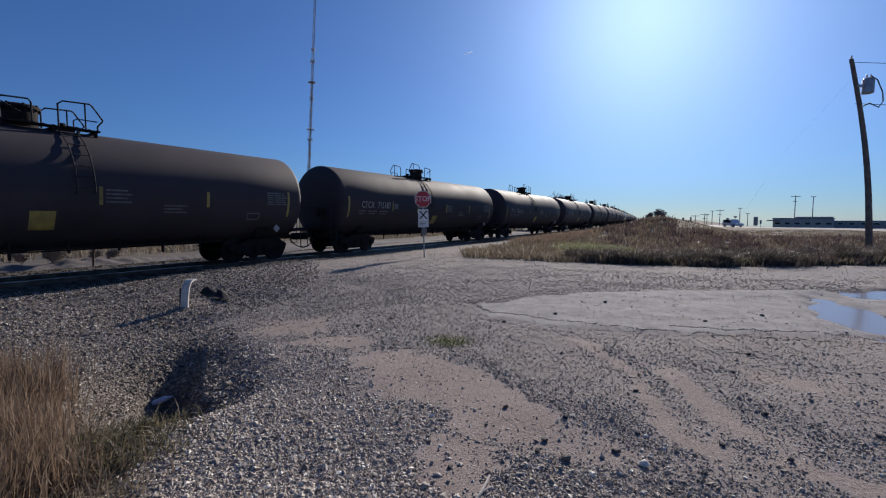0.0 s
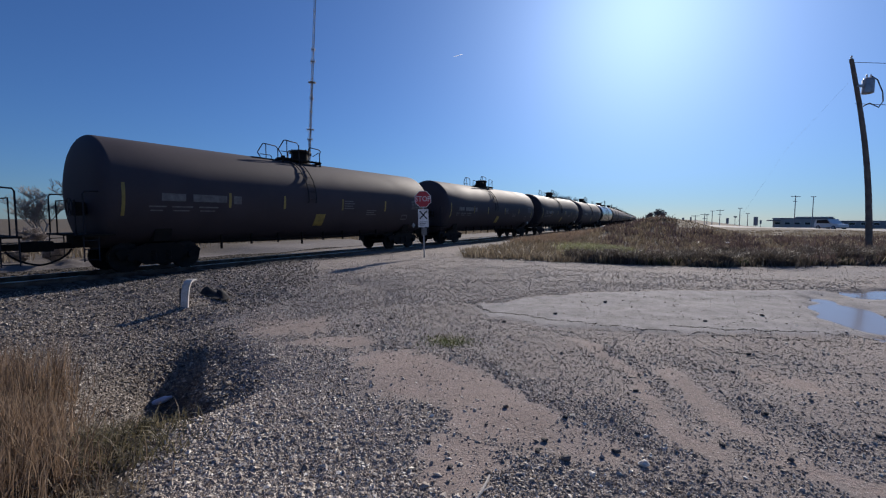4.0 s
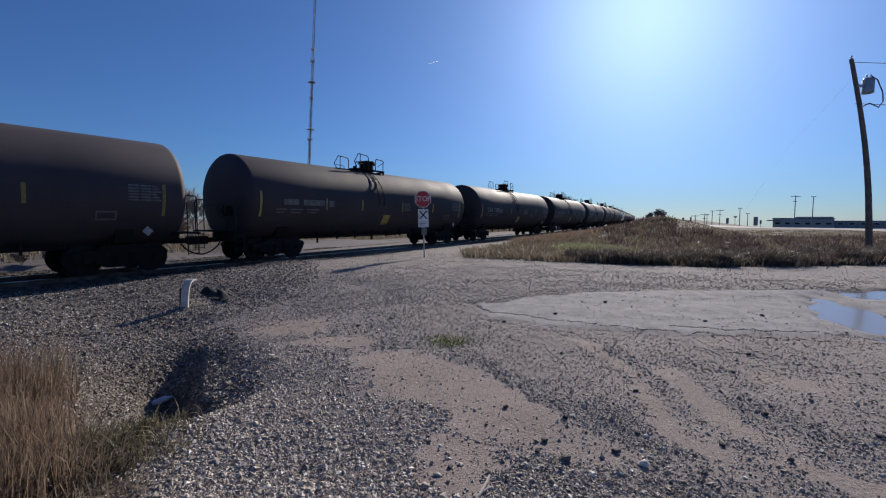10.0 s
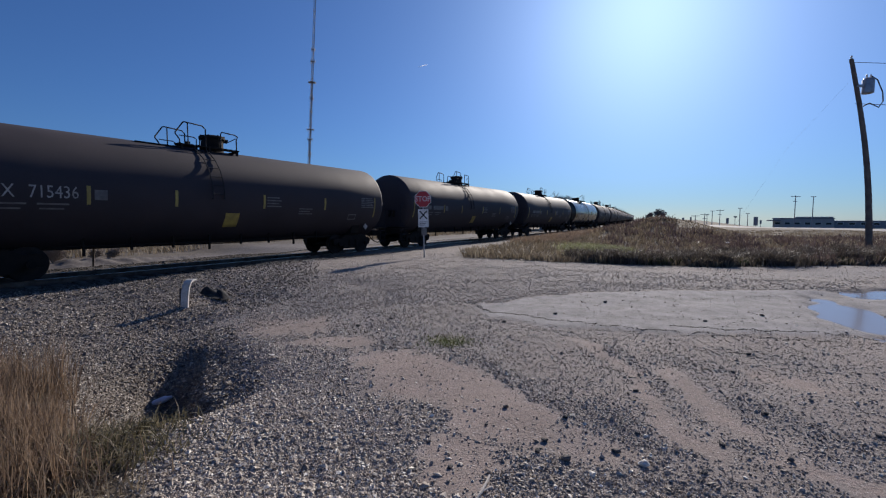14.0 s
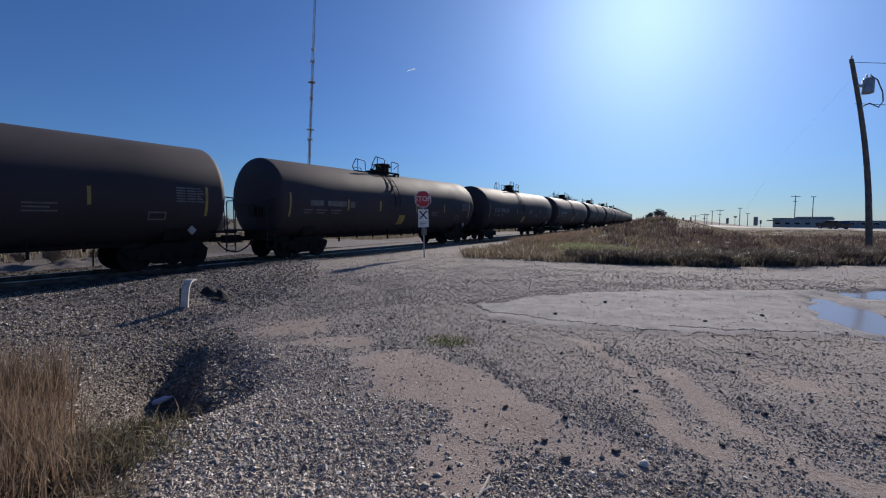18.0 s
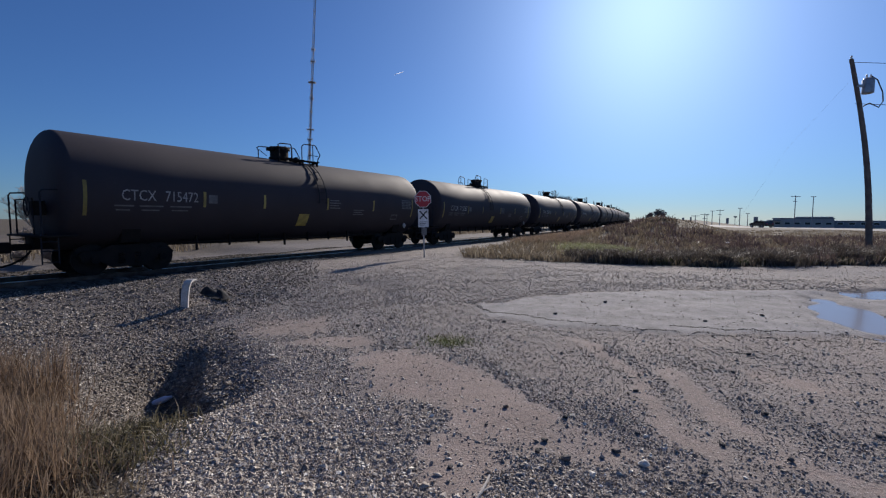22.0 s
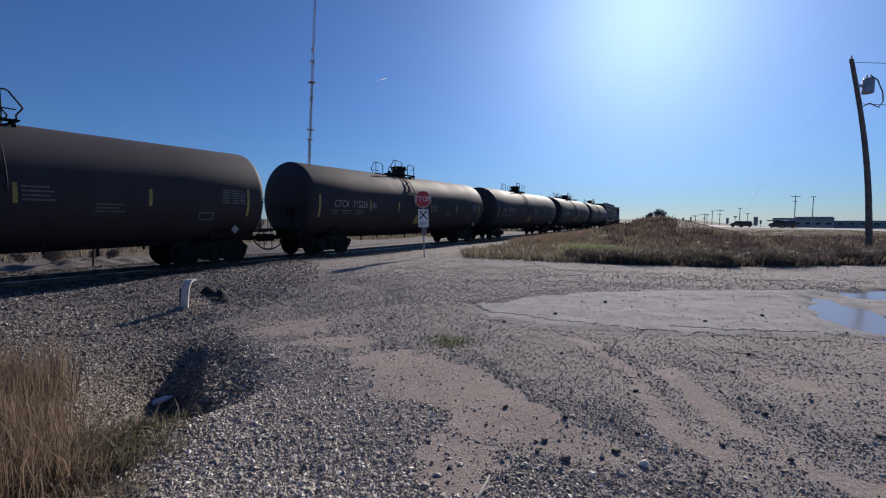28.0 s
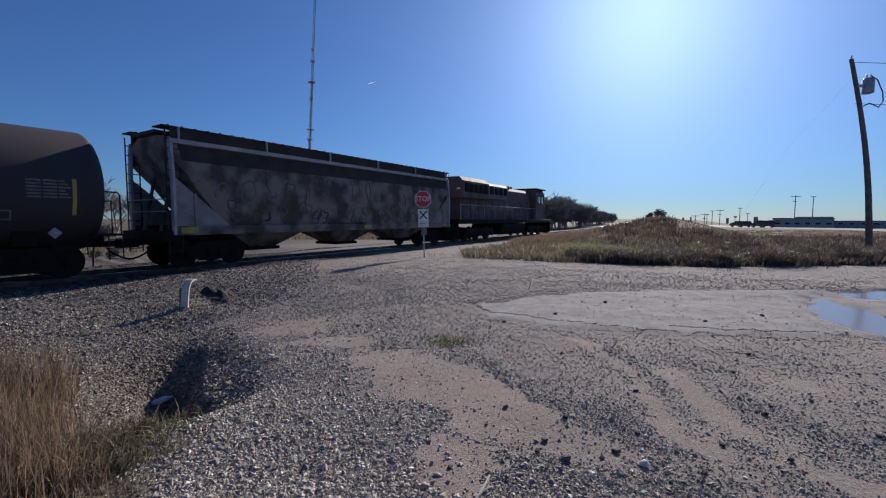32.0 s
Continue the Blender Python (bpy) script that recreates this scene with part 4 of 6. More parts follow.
def utility_pole():
    base, tip = Vector((22.0, 22.0, gz(22, 22) - 0.1)), Vector((20.45, 22.0, 9.68))
    p = new("utility_pole")
    p.location = base
    d = tip - base
    bm = bmesh.new()
    n = 14
    pts = [d * (k / n) + Vector((0.30 * math.sin(math.pi * k / n), 0, 0)) for k in range(n + 1)]
    rings = []
    for k, c in enumerate(pts):
        r = 0.15 - 0.055 * k / n
        rings.append([bm.verts.new(c + Vector((math.cos(j * 0.5236) * r, math.sin(j * 0.5236) * r, 0))) for j in range(12)])
    for a, b in zip(rings, rings[1:]):
        for j in range(12):
            bm.faces.new((a[j], a[(j + 1) % 12], b[(j + 1) % 12], b[j]))
    bm.faces.new(rings[-1])
    part("pole", bm, WOOD_POLE, p, "leaning weathered wooden pole")
    c = d * 0.862 + Vector((0.62, -0.1, 0))
    bm = bmesh.new()
    lathe(bm, [(c.z - 0.38, 0.18), (c.z - 0.36, 0.24), (c.z + 0.30, 0.24), (c.z + 0.36, 0.2), (c.z + 0.40, 0.08)], "Z", 18, (c.x, c.y, 0))
    tr = part("transformer", bm, GALV, p, "grey cylindrical transformer can")
    for k in (-0.1, 0.1):
        bm = bmesh.new()
        lathe(bm, [(c.z + 0.38, 0.03), (c.z + 0.42, 0.05), (c.z + 0.46, 0.03), (c.z + 0.50, 0.05), (c.z + 0.56, 0.02)], "Z", 10, (c.x + k, c.y, 0))
        part("bushing", bm, SIGN_WHITE, tr)
    bm = box(bmesh.new(), c.x - 0.55, c.x - 0.1, c.y - 0.05, c.y + 0.05, c.z - 0.06, c.z + 0.06, 0.01)
    part("bracket", bm, GALV, p)
    bm = bmesh.new()
    q0 = d * 0.77
    tube(bm, [(c.x + 0.1, c.y, c.z + 0.5), (c.x + 0.45, c.y, c.z + 0.3), (c.x + 0.75, c.y, c.z - 0.3), (c.x + 0.8, c.y, c.z - 0.75), (c.x + 0.6, c.y, c.z - 1.05), (q0.x + 0.6, c.y, q0.z + 0.05), (q0.x + 0.3, c.y, q0.z - 0.1)], 0.028, 6)
    part("drop_loop", bm, BLACK, p)
    bm = bmesh.new()
    lathe(bm, [(d.z - 0.05, 0.03), (d.z + 0.0, 0.06), (d.z + 0.06, 0.03), (d.z + 0.12, 0.06), (d.z + 0.18, 0.02)], "Z", 10, (d.x, 0, 0))
    part("insulator", bm, SIGN_WHITE, p)
    for h, sag, far in ((0.985, 0.5, 30), (0.775, 0.5, 30)):
        bm = bmesh.new()
        a = d * h
        tube(bm, [(a.x + far * k / 8, -2.0 * k / 8, a.z - 4 * sag * (k / 8) * (1 - k / 8)) for k in range(9)], 0.014, 5)
        part("cable", bm, BLACK, p)
    bm = bmesh.new()
    a = d * 0.90
    tube(bm, [(a.x, 0.1, a.z), (-2.8, 2.2, 5.6), (-4.6, 4.5, 0.2)], 0.002, 5)
    part("guy_wire", bm, GALV, p)
    return tagged(p, "leaning wooden utility pole with a grey transformer", "utility pole")


utility_pole()


def mast():
    """A slender guyed lattice mast far beyond the line."""
    base, tip = Vector((-79.5, 250, -0.9)), Vector((-71.4, 250, 137.0))
    m = new("radio_mast")
    m.location = base
    d = tip - base
    up = d.normalized()
    e1 = Vector((1, 0, 0)).cross(up).normalized()
    e2 = up.cross(e1)

    def leg(k, f):
        a = k * 2.0944 + 0.5
        return d * f + (e1 * math.cos(a) + e2 * math.sin(a)) * (0.85 - 0.25 * f)
    n = 60
    for k in range(3):
        bm = bmesh.new()
        rod(bm, leg(k, 0), leg(k, 1), 0.15, 6, 0.08)
        part("leg", bm, MAST, m)
    for k in range(3):
        bm = bmesh.new()
        for i in range(n):
            a, b = leg(k, i / n), leg((k + 1) % 3, (i + 1) / n)
            rod(bm, a, b, 0.07, 4, caps=False)
            rod(bm, leg(k, i / n), leg((k + 1) % 3, i / n), 0.06, 4, caps=False)
        part("bracing", bm, MAST, m)
    bm = bmesh.new()
    rod(bm, d * 0.01, d * 0.6, 0.3, 6)
    part("cable_run", bm, MAST, m)
    for z, w, h in ((138.0, 1.0, 2.2), (105, 1.0, 2.0), (98, 1.3, 2.5), (85.5, 2.1, 1.8), (76, 1.1, 2.2), (68, 0.8, 1.0), (57, 2.0, 2.0), (51, 1.4, 1.6), (42, 0.9, 2.4), (35, 0.9, 2)):
        f = (z + 0.9) / d.z
        c = d * min(f * 0.93, 0.995)
        bm = bmesh.new()
        for k in range(6):
            a = k * 1.0472
            rod(bm, c + (e1 * math.cos(a) + e2 * math.sin(a)) * w + up * -h / 2, c + (e1 * math.cos(a) + e2 * math.sin(a)) * w + up * h / 2, 0.09, 5)
        lathe(bm, [(-0.06, w + 0.05), (0.06, w + 0.05)], "Z", 10, c)
        part("antenna_array", bm, MAST, m)
    return tagged(m, "tall slender lattice radio mast with antenna rings", "radio mast")


mast()

# bent white marker board by the ballast; dark ridges added for a shaded mound
def marker_board():
    x, y = -6.02, 9.85
    b = new("marker_board")
    b.location = (x, y, gz(x, y) - 0.08)
    bm = bmesh.new()
    pts = [(0, 0), (0.0, 0.18), (0.015, 0.36), (0.05, 0.52), (0.11, 0.62), (0.22, 0.67), (0.30, 0.66)]
    rows = []
    for k, (a, z) in enumerate(pts):
        t = 0.02
        a2, z2 = pts[min(k + 1, len(pts) - 1)]
        a0, z0 = pts[max(k - 1, 0)]
        l = math.hypot(a2 - a0, z2 - z0)
        nx, nz = -(z2 - z0) / l * t, (a2 - a0) / l * t
        rows.append([bm.verts.new((a + sx * nx - 0.02, yy, z + sx * nz)) for yy, sx in ((-0.06, -1), (0.06, -1), (0.06, 1), (-0.06, 1))])
    for a, c in zip(rows, rows[1:]):
        for j in range(4):
            bm.faces.new((a[j], a[(j + 1) % 4], c[(j + 1) % 4], c[j]))
    bm.faces.new(rows[0])
    bm.faces.new(rows[-1][::-1])
    part("board", bm, BOARD, b, "pale board bent over at the top")
    # dark bar added as the shaded left side of the board
    part("stake", box(bmesh.new(), 0.0, 0.05, 0.065, 0.10, -0.05, 0.5, 0.008), TIE, b, "dark bar standing in for the board's shaded side")
    b.rotation_euler = (0, radians(4), radians(88))
    b.scale = (1.05, 1.45, 1.08)
    return tagged(b, "bent pale marker board with a dark shaded edge in ballast", "marker")


marker_board()


def dark_ridge(x, y, turn, size):
    bm = bmesh.new()
    r = random.Random(int(x * 100))
    n = 8
    grid = [[None] * (n + 1) for _ in range(n + 1)]
    for i in range(n + 1):
        for j in range(n + 1):
            a, c = (i / n - 0.5) * size, (j / n - 0.5) * size * 0.35
            grid[i][j] = bm.verts.new((a, c, 0.16 * math.exp(-(c * 7) ** 2) * (1.2 - i / n) + 0.02 * r.random() + 0.01))
    for i in range(n):
        for j in range(n):
            bm.faces.new((grid[i][j], grid[i + 1][j], grid[i + 1][j + 1], grid[i][j + 1]))
    bmesh.ops.solidify(bm, geom=bm.faces[:], thickness=0.02)
    ob = part("rubber_mat", bm, RIDGE_DARK)
    ob.matrix_basis = pose(x, y, gz(x, y), 0, 0, turn)
    return tagged(ob, "low dark ridge standing in for a shaded ballast mound", "rubber mat")


# dark sheets that stand for the mound's shadowed flank
dark_ridge(-5.9, 10.95, -40, 1.1)
dark_ridge(-5.55, 10.7, -50, 0.7)


# water in the dips of the lot
def puddle_material():
    m = bpy.data.materials.new("muddy_water")
    m.use_nodes = True
    n, ln = m.node_tree.nodes, m.node_tree.links
    b = n["Principled BSDF"]
    b.inputs["Base Color"].default_value = (0.24, 0.22, 0.22, 1)
    b.inputs["Roughness"].default_value = 0.16
    b.inputs["IOR"].default_value = 1.33
    t, bp = n.new("ShaderNodeTexNoise"), n.new("ShaderNodeBump")
    t.inputs["Scale"].default_value = 9
    bp.inputs["Strength"].default_value, bp.inputs["Distance"].default_value = 0.03, 0.01
    ln.new(t.outputs["Fac"], bp.inputs["Height"])
    ln.new(bp.outputs[0], b.inputs["Normal"])
    return m


bm = bmesh.new()
vs = [bm.verts.new(v) for v in ((5.7, 5.6, -0.042), (13.5, 5.6, -0.042), (13.5, 11.2, -0.042), (5.7, 11.2, -0.042))]
bm.faces.new(vs)
tagged(part("puddle", bm, puddle_material(), smooth_angle=0), "shallow muddy puddle reflecting blue sky", "water", kind="structure")


# ---- rocks, stick and litter on the lot ----
ROCK = material("broken_limestone", (0.30, 0.27, 0.25), 0.9, (0.20, 0.18, 0.17), 9, 60, 0.6, vary=0.35)
DARK_ROCK = material("dark_slag_stone", (0.085, 0.075, 0.07), 0.9, (0.13, 0.115, 0.105), 9, 60, 0.6, vary=0.3)
PALE_ROCK = material("white_limestone", (0.72, 0.70, 0.66), 0.85, (0.58, 0.55, 0.5), 9, 60, 0.5)


def rock_mesh(seed, mat):
    r = random.Random(seed)
    bm = bmesh.new()
    bmesh.ops.create_icosphere(bm, subdivisions=2, radius=1)
    cuts = [Vector((r.gauss(0, 1), r.gauss(0, 1), r.gauss(0, 1))).normalized() for _ in range(9)]
    for v in bm.verts:
        f = 1.0
        for c in cuts:
            k = v.co.dot(c)
            if k > 0.62:
                f = min(f, 0.62 / k)
        v.co = v.co * f
        v.co.z *= 0.7
    return finish(bm, mat, "rock", 28)


DARKS, PALES, GREYS = [rock_mesh(k, DARK_ROCK) for k in range(4)], [rock_mesh(9, PALE_ROCK)], [rock_mesh(k, ROCK) for k in (5, 6, 7)]
rr = random.Random(3)


def rock(x, y, size, pool, label):
    ob = new("rock", pool[rr.randrange(len(pool))])
    ob.matrix_basis = pose(x, y, gz(x, y) + size * 0.3, rr.uniform(-15, 15), rr.uniform(-15, 15), rr.uniform(0, 360)) @ Matrix.Diagonal((size, size * 0.8, size * 0.85, 1))
    return tagged(ob, label, "rock", "loose rocks on the lot")


rock(1.40, 2.87, 0.048, PALES, "small white limestone rock on dirt")
for x, y, s_ in ((0.88, 2.94, 0.052), (0.57, 3.77, 0.035), (0.70, 3.05, 0.03), (1.28, 3.05, 0.035), (0.79, 3.2, 0.035), (1.05, 3.55, 0.03), (0.36, 3.45, 0.022), (1.55, 3.3, 0.03),
                 (1.75, 2.75, 0.03), (2.1, 3.1, 0.034), (2.45, 2.9, 0.032), (0.05, 2.85, 0.026), (-0.2, 2.8, 0.022), (1.9, 4.1, 0.03), (2.8, 3.6, 0.034), (3.2, 4.6, 0.03), (2.2, 4.9, 0.03),
                 (3.4, 3.2, 0.035), (2.9, 2.6, 0.03), (3.8, 5.2, 0.04), (4.3, 6.9, 0.04), (5.6, 7.4, 0.045), (3.3, 8.6, 0.05), (-1.4, 6.9, 0.045), (-0.9, 7.3, 0.045), (1.0, 6.9, 0.04), (2.0, 7.5, 0.05)):
    rock(x, y, s_, DARKS, "dark angular rock lying on the lot")
for x, y, s_ in ((-2.25, 3.2, 0.04), (-0.9, 3.1, 0.035), (-1.5, 3.6, 0.035), (-0.55, 2.7, 0.03), (-2.0, 4.4, 0.04), (-2.9, 5.2, 0.05)):
    rock(x, y, s_, GREYS, "grey limestone rock among gravel")
bm = bmesh.new()
tube(bm, [(0.17, 2.44, 0.02), (0.24, 2.55, 0.035), (0.29, 2.68, 0.025), (0.31, 2.74, 0.02)], 0.009, 6)
tube(bm, [(0.24, 2.55, 0.035), (0.31, 2.62, 0.02)], 0.006, 5)
stick = part("stick", bm, CONCRETE)
stick.location.z = gz(0.24, 2.55) - 0.012
tagged(stick, "pale dry stick lying on dirt", "stick")
for x, y, t in ((16.02, 24.0, 20), (14.43, 24.0, -30)):
    bm = box(bmesh.new(), -0.11, 0.11, -0.07, 0.07, 0, 0.07, 0.015)
    ob = part("litter", bm, SIGN_WHITE)
    ob.matrix_basis = pose(x, y, max(gz(x, y) + 0.02, 0.33), 12, 0, t)
    tagged(ob, "white scrap of litter caught in dry weeds", "litter")

bm = lathe(bmesh.new(), [(-0.13, 0.02), (-0.12, 0.045), (0.05, 0.05), (0.09, 0.03), (0.14, 0.018)], "X", 14)
ob = part("bottle", bm, PLASTIC)
ob.matrix_basis = pose(-4.28, 6.32, gz(-4.28, 6.32) + 0.05, 0, -14, 28)
tagged(ob, "pale plastic bottle lying in the gully", "bottle")

# ---- the far side: highway, building, poles ----
road_v, road_f = [], []
ROAD_YS = list(np.arange(-60, 320, 10.0))


def road_at(y):
    x = 63 + 0.02 * (y - 60) + 0.0006 * max(y - 110, 0) ** 2
    return (x, y, gz(x, y) + 0.03)


for i, y in enumerate(ROAD_YS):
    x0 = road_at(y)[0]
    z0 = max(gz(x0 - 4, y), gz(x0 + 4, y), gz(x0, y)) + 0.025
    road_v += [(x0 - 5.5, y, z0 - 0.1), (x0 - 5.0, y, z0), (x0 + 5.0, y, z0), (x0 + 5.5, y, z0 - 0.1)]
    if i:
        b = (i - 1) * 4
        road_f += [(b + j, b + j + 1, b + j + 5, b + j + 4) for j in range(3)]
tagged(raw("road", road_v, road_f, ASPHALT), "pale grey asphalt highway beyond the field", "road", kind="structure")


def warehouse():
    w = new("warehouse")
    w.matrix_basis = pose(131, 170, -1.75, 0, 0, -37.6)

    def block(name, x0, x1, y1, h, mat, bays):
        bm = box(bmesh.new(), x0, x1, 0, y1, 0, h)
        wall = part("wall", bm, mat, w)
        part("roof", box(bmesh.new(), x0 - 0.2, x1 + 0.2, -0.2, y1 + 0.2, h, h + 0.35, 0.05), DARK_WALL, w, "flat roof edge")
        for k in range(bays):
            a = x0 + (k + 0.5) * (x1 - x0) / bays
            win = part("window", box(bmesh.new(), a - 0.9, a + 0.9, -0.06, 0.05, 1.2, 2.2), SIGN_WHITE, w, "white-framed dark window")
            part("pane", box(bmesh.new(), a - 0.8, a + 0.8, -0.09, -0.06, 1.3, 2.1), GLASS, win)
        return wall
    block("main", 0, 18.1, 20, 3.5, BRICK, 6)
    block("wing", 18.2, 34, 16, 2.5, DARK_WALL, 5)
    part("parapet", box(bmesh.new(), 7, 17.8, -0.3, 12, 3.85, 4.3, 0.05), BRICK, w)
    part("canopy", box(bmesh.new(), -2.0, 2.5, -3, 3, 2.6, 3.1, 0.1), DARK_WALL, w)
    return tagged(w, "long low pale warehouse with a flat roof", "building")


warehouse()


def light_pole(x, y, z, h, kind):
    p = new("street_lamp")
    p.location = (x, y, z)
    bm = bmesh.new()
    rod(bm, (0, 0, -0.3), (0, 0, h), 0.12, 8, 0.09)
    part("pole", bm, MAST, p)
    bm = bmesh.new()
    if kind == "cross":
        box(bm, -1.3, 1.3, -0.08, 0.08, h - 0.35, h - 0.2)
        box(bm, -0.6, 0.6, -0.06, 0.06, h - 1.7, h - 1.55)
    else:
        box(bm, -0.7, 0.7, -0.1, 0.1, h - 0.12, h + 0.06, 0.03)
    part("arm", bm, MAST, p)
    return tagged(p, "tall slim pole with a crossarm beside the highway", "pole", "poles by the highway")


for x, y, h, kind in ((98.5, 120, 9.3, "cross"), (103.5, 120, 9.1, "lamp"), (97.0, 140, 6.1, "lamp"), (99.6, 140, 4.6, "lamp"), (90.5, 140, 5.2, "cross"), (88.0, 140, 4.6, "lamp"), (85.5, 140, 3.6, "cross"),
                      (92.5, 150, 3.4, "lamp"), (82.5, 140, 3.0, "cross")):
    light_pole(x, y, gz(x, y), h, kind)


def road_sign(x, y, h, w, hh, mat):
    s_ = new("road_sign")
    s_.location = (x, y, gz(x, y))
    bm = bmesh.new()
    rod(bm, (0, 0, -0.2), (0, 0, h), 0.07, 6)
    part("post", bm, MAST, s_)
    part("panel", box(bmesh.new(), -w / 2, w / 2, -0.08, -0.03, h - hh, h, 0.01), mat, s_)
    return tagged(s_, "dark road sign on a thin post, far off", "road sign", "signs by the highway")


for x, y, h, w, hh in ((78.5, 140, 2.0, 0.7, 0.7), (81.0, 140, 2.3, 0.5, 1.2), (93.0, 140, 2.6, 0.9, 1.8), (95.5, 140, 3.4, 1.0, 0.5), (100.8, 138, 3.6, 1.4, 2.8), (102.4, 138, 2.6, 0.6, 1.2), (76.2, 140, 1.6, 0.6, 0.6)):
    road_sign(x, y, h, w, hh, MAST)


# ---- bare winter trees and brush ----
def limbs(seed, height, spread=1.0, twigs=1.0, levels=5):
    """Segments of a leafless tree: list of (from, to, thick, thin)."""
    r = random.Random(seed)
    segs = []

    def grow(p, d, length, thick, level):
        n = 3
        for k in range(n):
            q = p + d * (length / n)
            segs.append((p, q, thick * (1 - 0.25 * k / n), thick * (1 - 0.25 * (k + 1) / n), level))
            p = q
            d = (d + Vector((r.gauss(0, 0.16), r.gauss(0, 0.16), r.gauss(0.05, 0.1)))).normalized()
            if level < levels and k >= (1 if level == 0 else 0):
                for _ in range(1 if r.random() > 0.35 * twigs else 2):
                    a = r.uniform(0, 6.283)
                    side = Vector((math.cos(a), math.sin(a), r.uniform(0.15, 0.8) / spread)).normalized()
                    grow(p, (d * 0.55 + side * 0.75).normalized(), length * r.uniform(0.55, 0.78), thick * 0.55, level + 1)
    for s_ in range(2):
        grow(Vector((r.uniform(-0.1, 0.1), r.uniform(-0.1, 0.1), -0.15)), Vector((r.uniform(-0.2, 0.2), r.uniform(-0.2, 0.2), 1)).normalized(), height * 0.42, height * 0.018, 0)
    return segs


def seg_mesh(name, segs, mat, parent, least):
    vs, fs = [], []
    for a, b, r0, r1, lv in segs:
        d = (b - a).normalized()
        e1 = d.orthogonal().normalized()
        e2 = d.cross(e1)
        i = len(vs)
        for c, r in ((a, max(r0, least)), (b, max(r1, least))):
            for k in range(3):
                vs.append(c + (e1 * math.cos(k * 2.0944) + e2 * math.sin(k * 2.0944)) * r)
        for k in range(3):
            fs.append((i + k, i + (k + 1) % 3, i + 3 + (k + 1) % 3, i + 3 + k))
    return raw(name, vs, fs, mat, parent)


def tree(seed, height, least, spread=1.0, twigs=1.0):
    t = new("bare_tree")
    segs = limbs(seed, height, spread, twigs)
    seg_mesh("trunk", [s_ for s_ in segs if s_[4] <= 1], TWIG, t, least)
    seg_mesh("crown", [s_ for s_ in segs if s_[4] > 1], TWIG, t, least * 0.75)
    return tagged(t, "leafless winter tree with fine grey-brown twigs", "tree", "bare trees beyond the line")


TREES = [tree(k + 20, 6.0, 0.022, 0.9, 1.2) for k in range(3)]
BUSHES = [tree(k + 40, 2.6, 0.016, 1.6, 1.5) for k in range(2)]
for b in BUSHES:
    tagged(b, "dense leafless thicket of grey-brown twigs", "shrub", "thicket beyond the line")
tr_ = random.Random(12)
placed = set()


def plant(pool, x, y, k):
    src = pool[tr_.randrange(len(pool))]
    m = pose(x, y, gz(x, y) - (0.3 * k if pool is BUSHES else 0.05), 0, 0, tr_.uniform(0, 360)) @ Matrix.Scale(k, 4)
    if src in placed:
        ob = copy_thing(src, Matrix())
        ob.matrix_basis = m
        return ob
    placed.add(src)
    src.matrix_basis = m
    return src


# thicket on the far side of the line, falling away along it
for k in range(70):
    p = on_track(64 + k * 3.0 + tr_.uniform(-2, 2), -6.5 - tr_.uniform(0, 5))
    plant(BUSHES, p.x, p.y, (3.1 - 0.018 * k) * tr_.uniform(0.72, 1.1))
for k in range(5):
    p = on_track(72 + k * 7 + tr_.uniform(-3, 3), -9 - tr_.uniform(0, 4))
    plant(TREES, p.x, p.y, 1.35 + tr_.uniform(-0.12, 0.12))
for k in range(10):
    p = on_track(-28 + k * 3.6 + tr_.uniform(-1, 1), -20 - tr_.uniform(0, 14))
    plant(TREES, p.x, p.y, 0.85 + tr_.uniform(-0.2, 0.25))
for k in range(22):
    p = on_track(-34 + k * 3.1 + tr_.uniform(-1, 1), -16 - tr_.uniform(0, 8))
    plant(BUSHES, p.x, p.y, 0.8 + tr_.uniform(-0.2, 0.3))
# low dead brush and a leaning stake on the spoil beyond the line
for k in range(7):
    p = on_track(-10.8 + k * 0.45 + tr_.uniform(-0.3, 0.3), -6.3 - tr_.uniform(-0.5, 0.9))
    plant(BUSHES, p.x, p.y, 0.28 + tr_.uniform(-0.06, 0.1))
stake = part("stake", tube(bmesh.new(), [(0, 0, -0.2), (0.02, 0, 0.35), (0.07, 0, 0.75)], 0.035, 6), TIE)
stake.location = (-12.6, 15.3, gz(-12.6, 15.3))
tagged(stake, "leaning dark bar standing in for the board's shaded side on the spoil heap", "stake")
plant(BUSHES, 24.7, 50, 0.62)
plant(BUSHES, 24.2, 50.3, 0.5)
plant(BUSHES, 25.2, 49.8, 0.5)

# ---- short contrail that drifts across the sky ----
CONTRAIL_TILT = -16
CONTRAIL = [(0, (231, 4000, 1507)), (6, (67, 4000, 1467)), (9, (-55, 4000, 1433)), (13, (-160, 4000, 1402)), (19, (-324, 4000, 1348)), (23, (-425, 4000, 1321)), (28, (-560, 4000, 1272)), (32, (-656, 4000, 1242))]
bm = lathe(bmesh.new(), [(-46, 0.3), (-42, 1.0), (-20, 2.0), (20, 2.4), (40, 1.6), (46, 0.3)], "X", 12)
n_ = CLOUD.node_tree.nodes
thin = n_.new("ShaderNodeBsdfTranslucent")
thin.inputs[0].default_value = (0.95, 0.95, 0.95, 1)
CLOUD.node_tree.links.new(thin.outputs[0], n_["Material Output"].inputs[0])
contrail = tagged(part("contrail", bm, CLOUD), "short thin white contrail high in blue sky", "contrail")
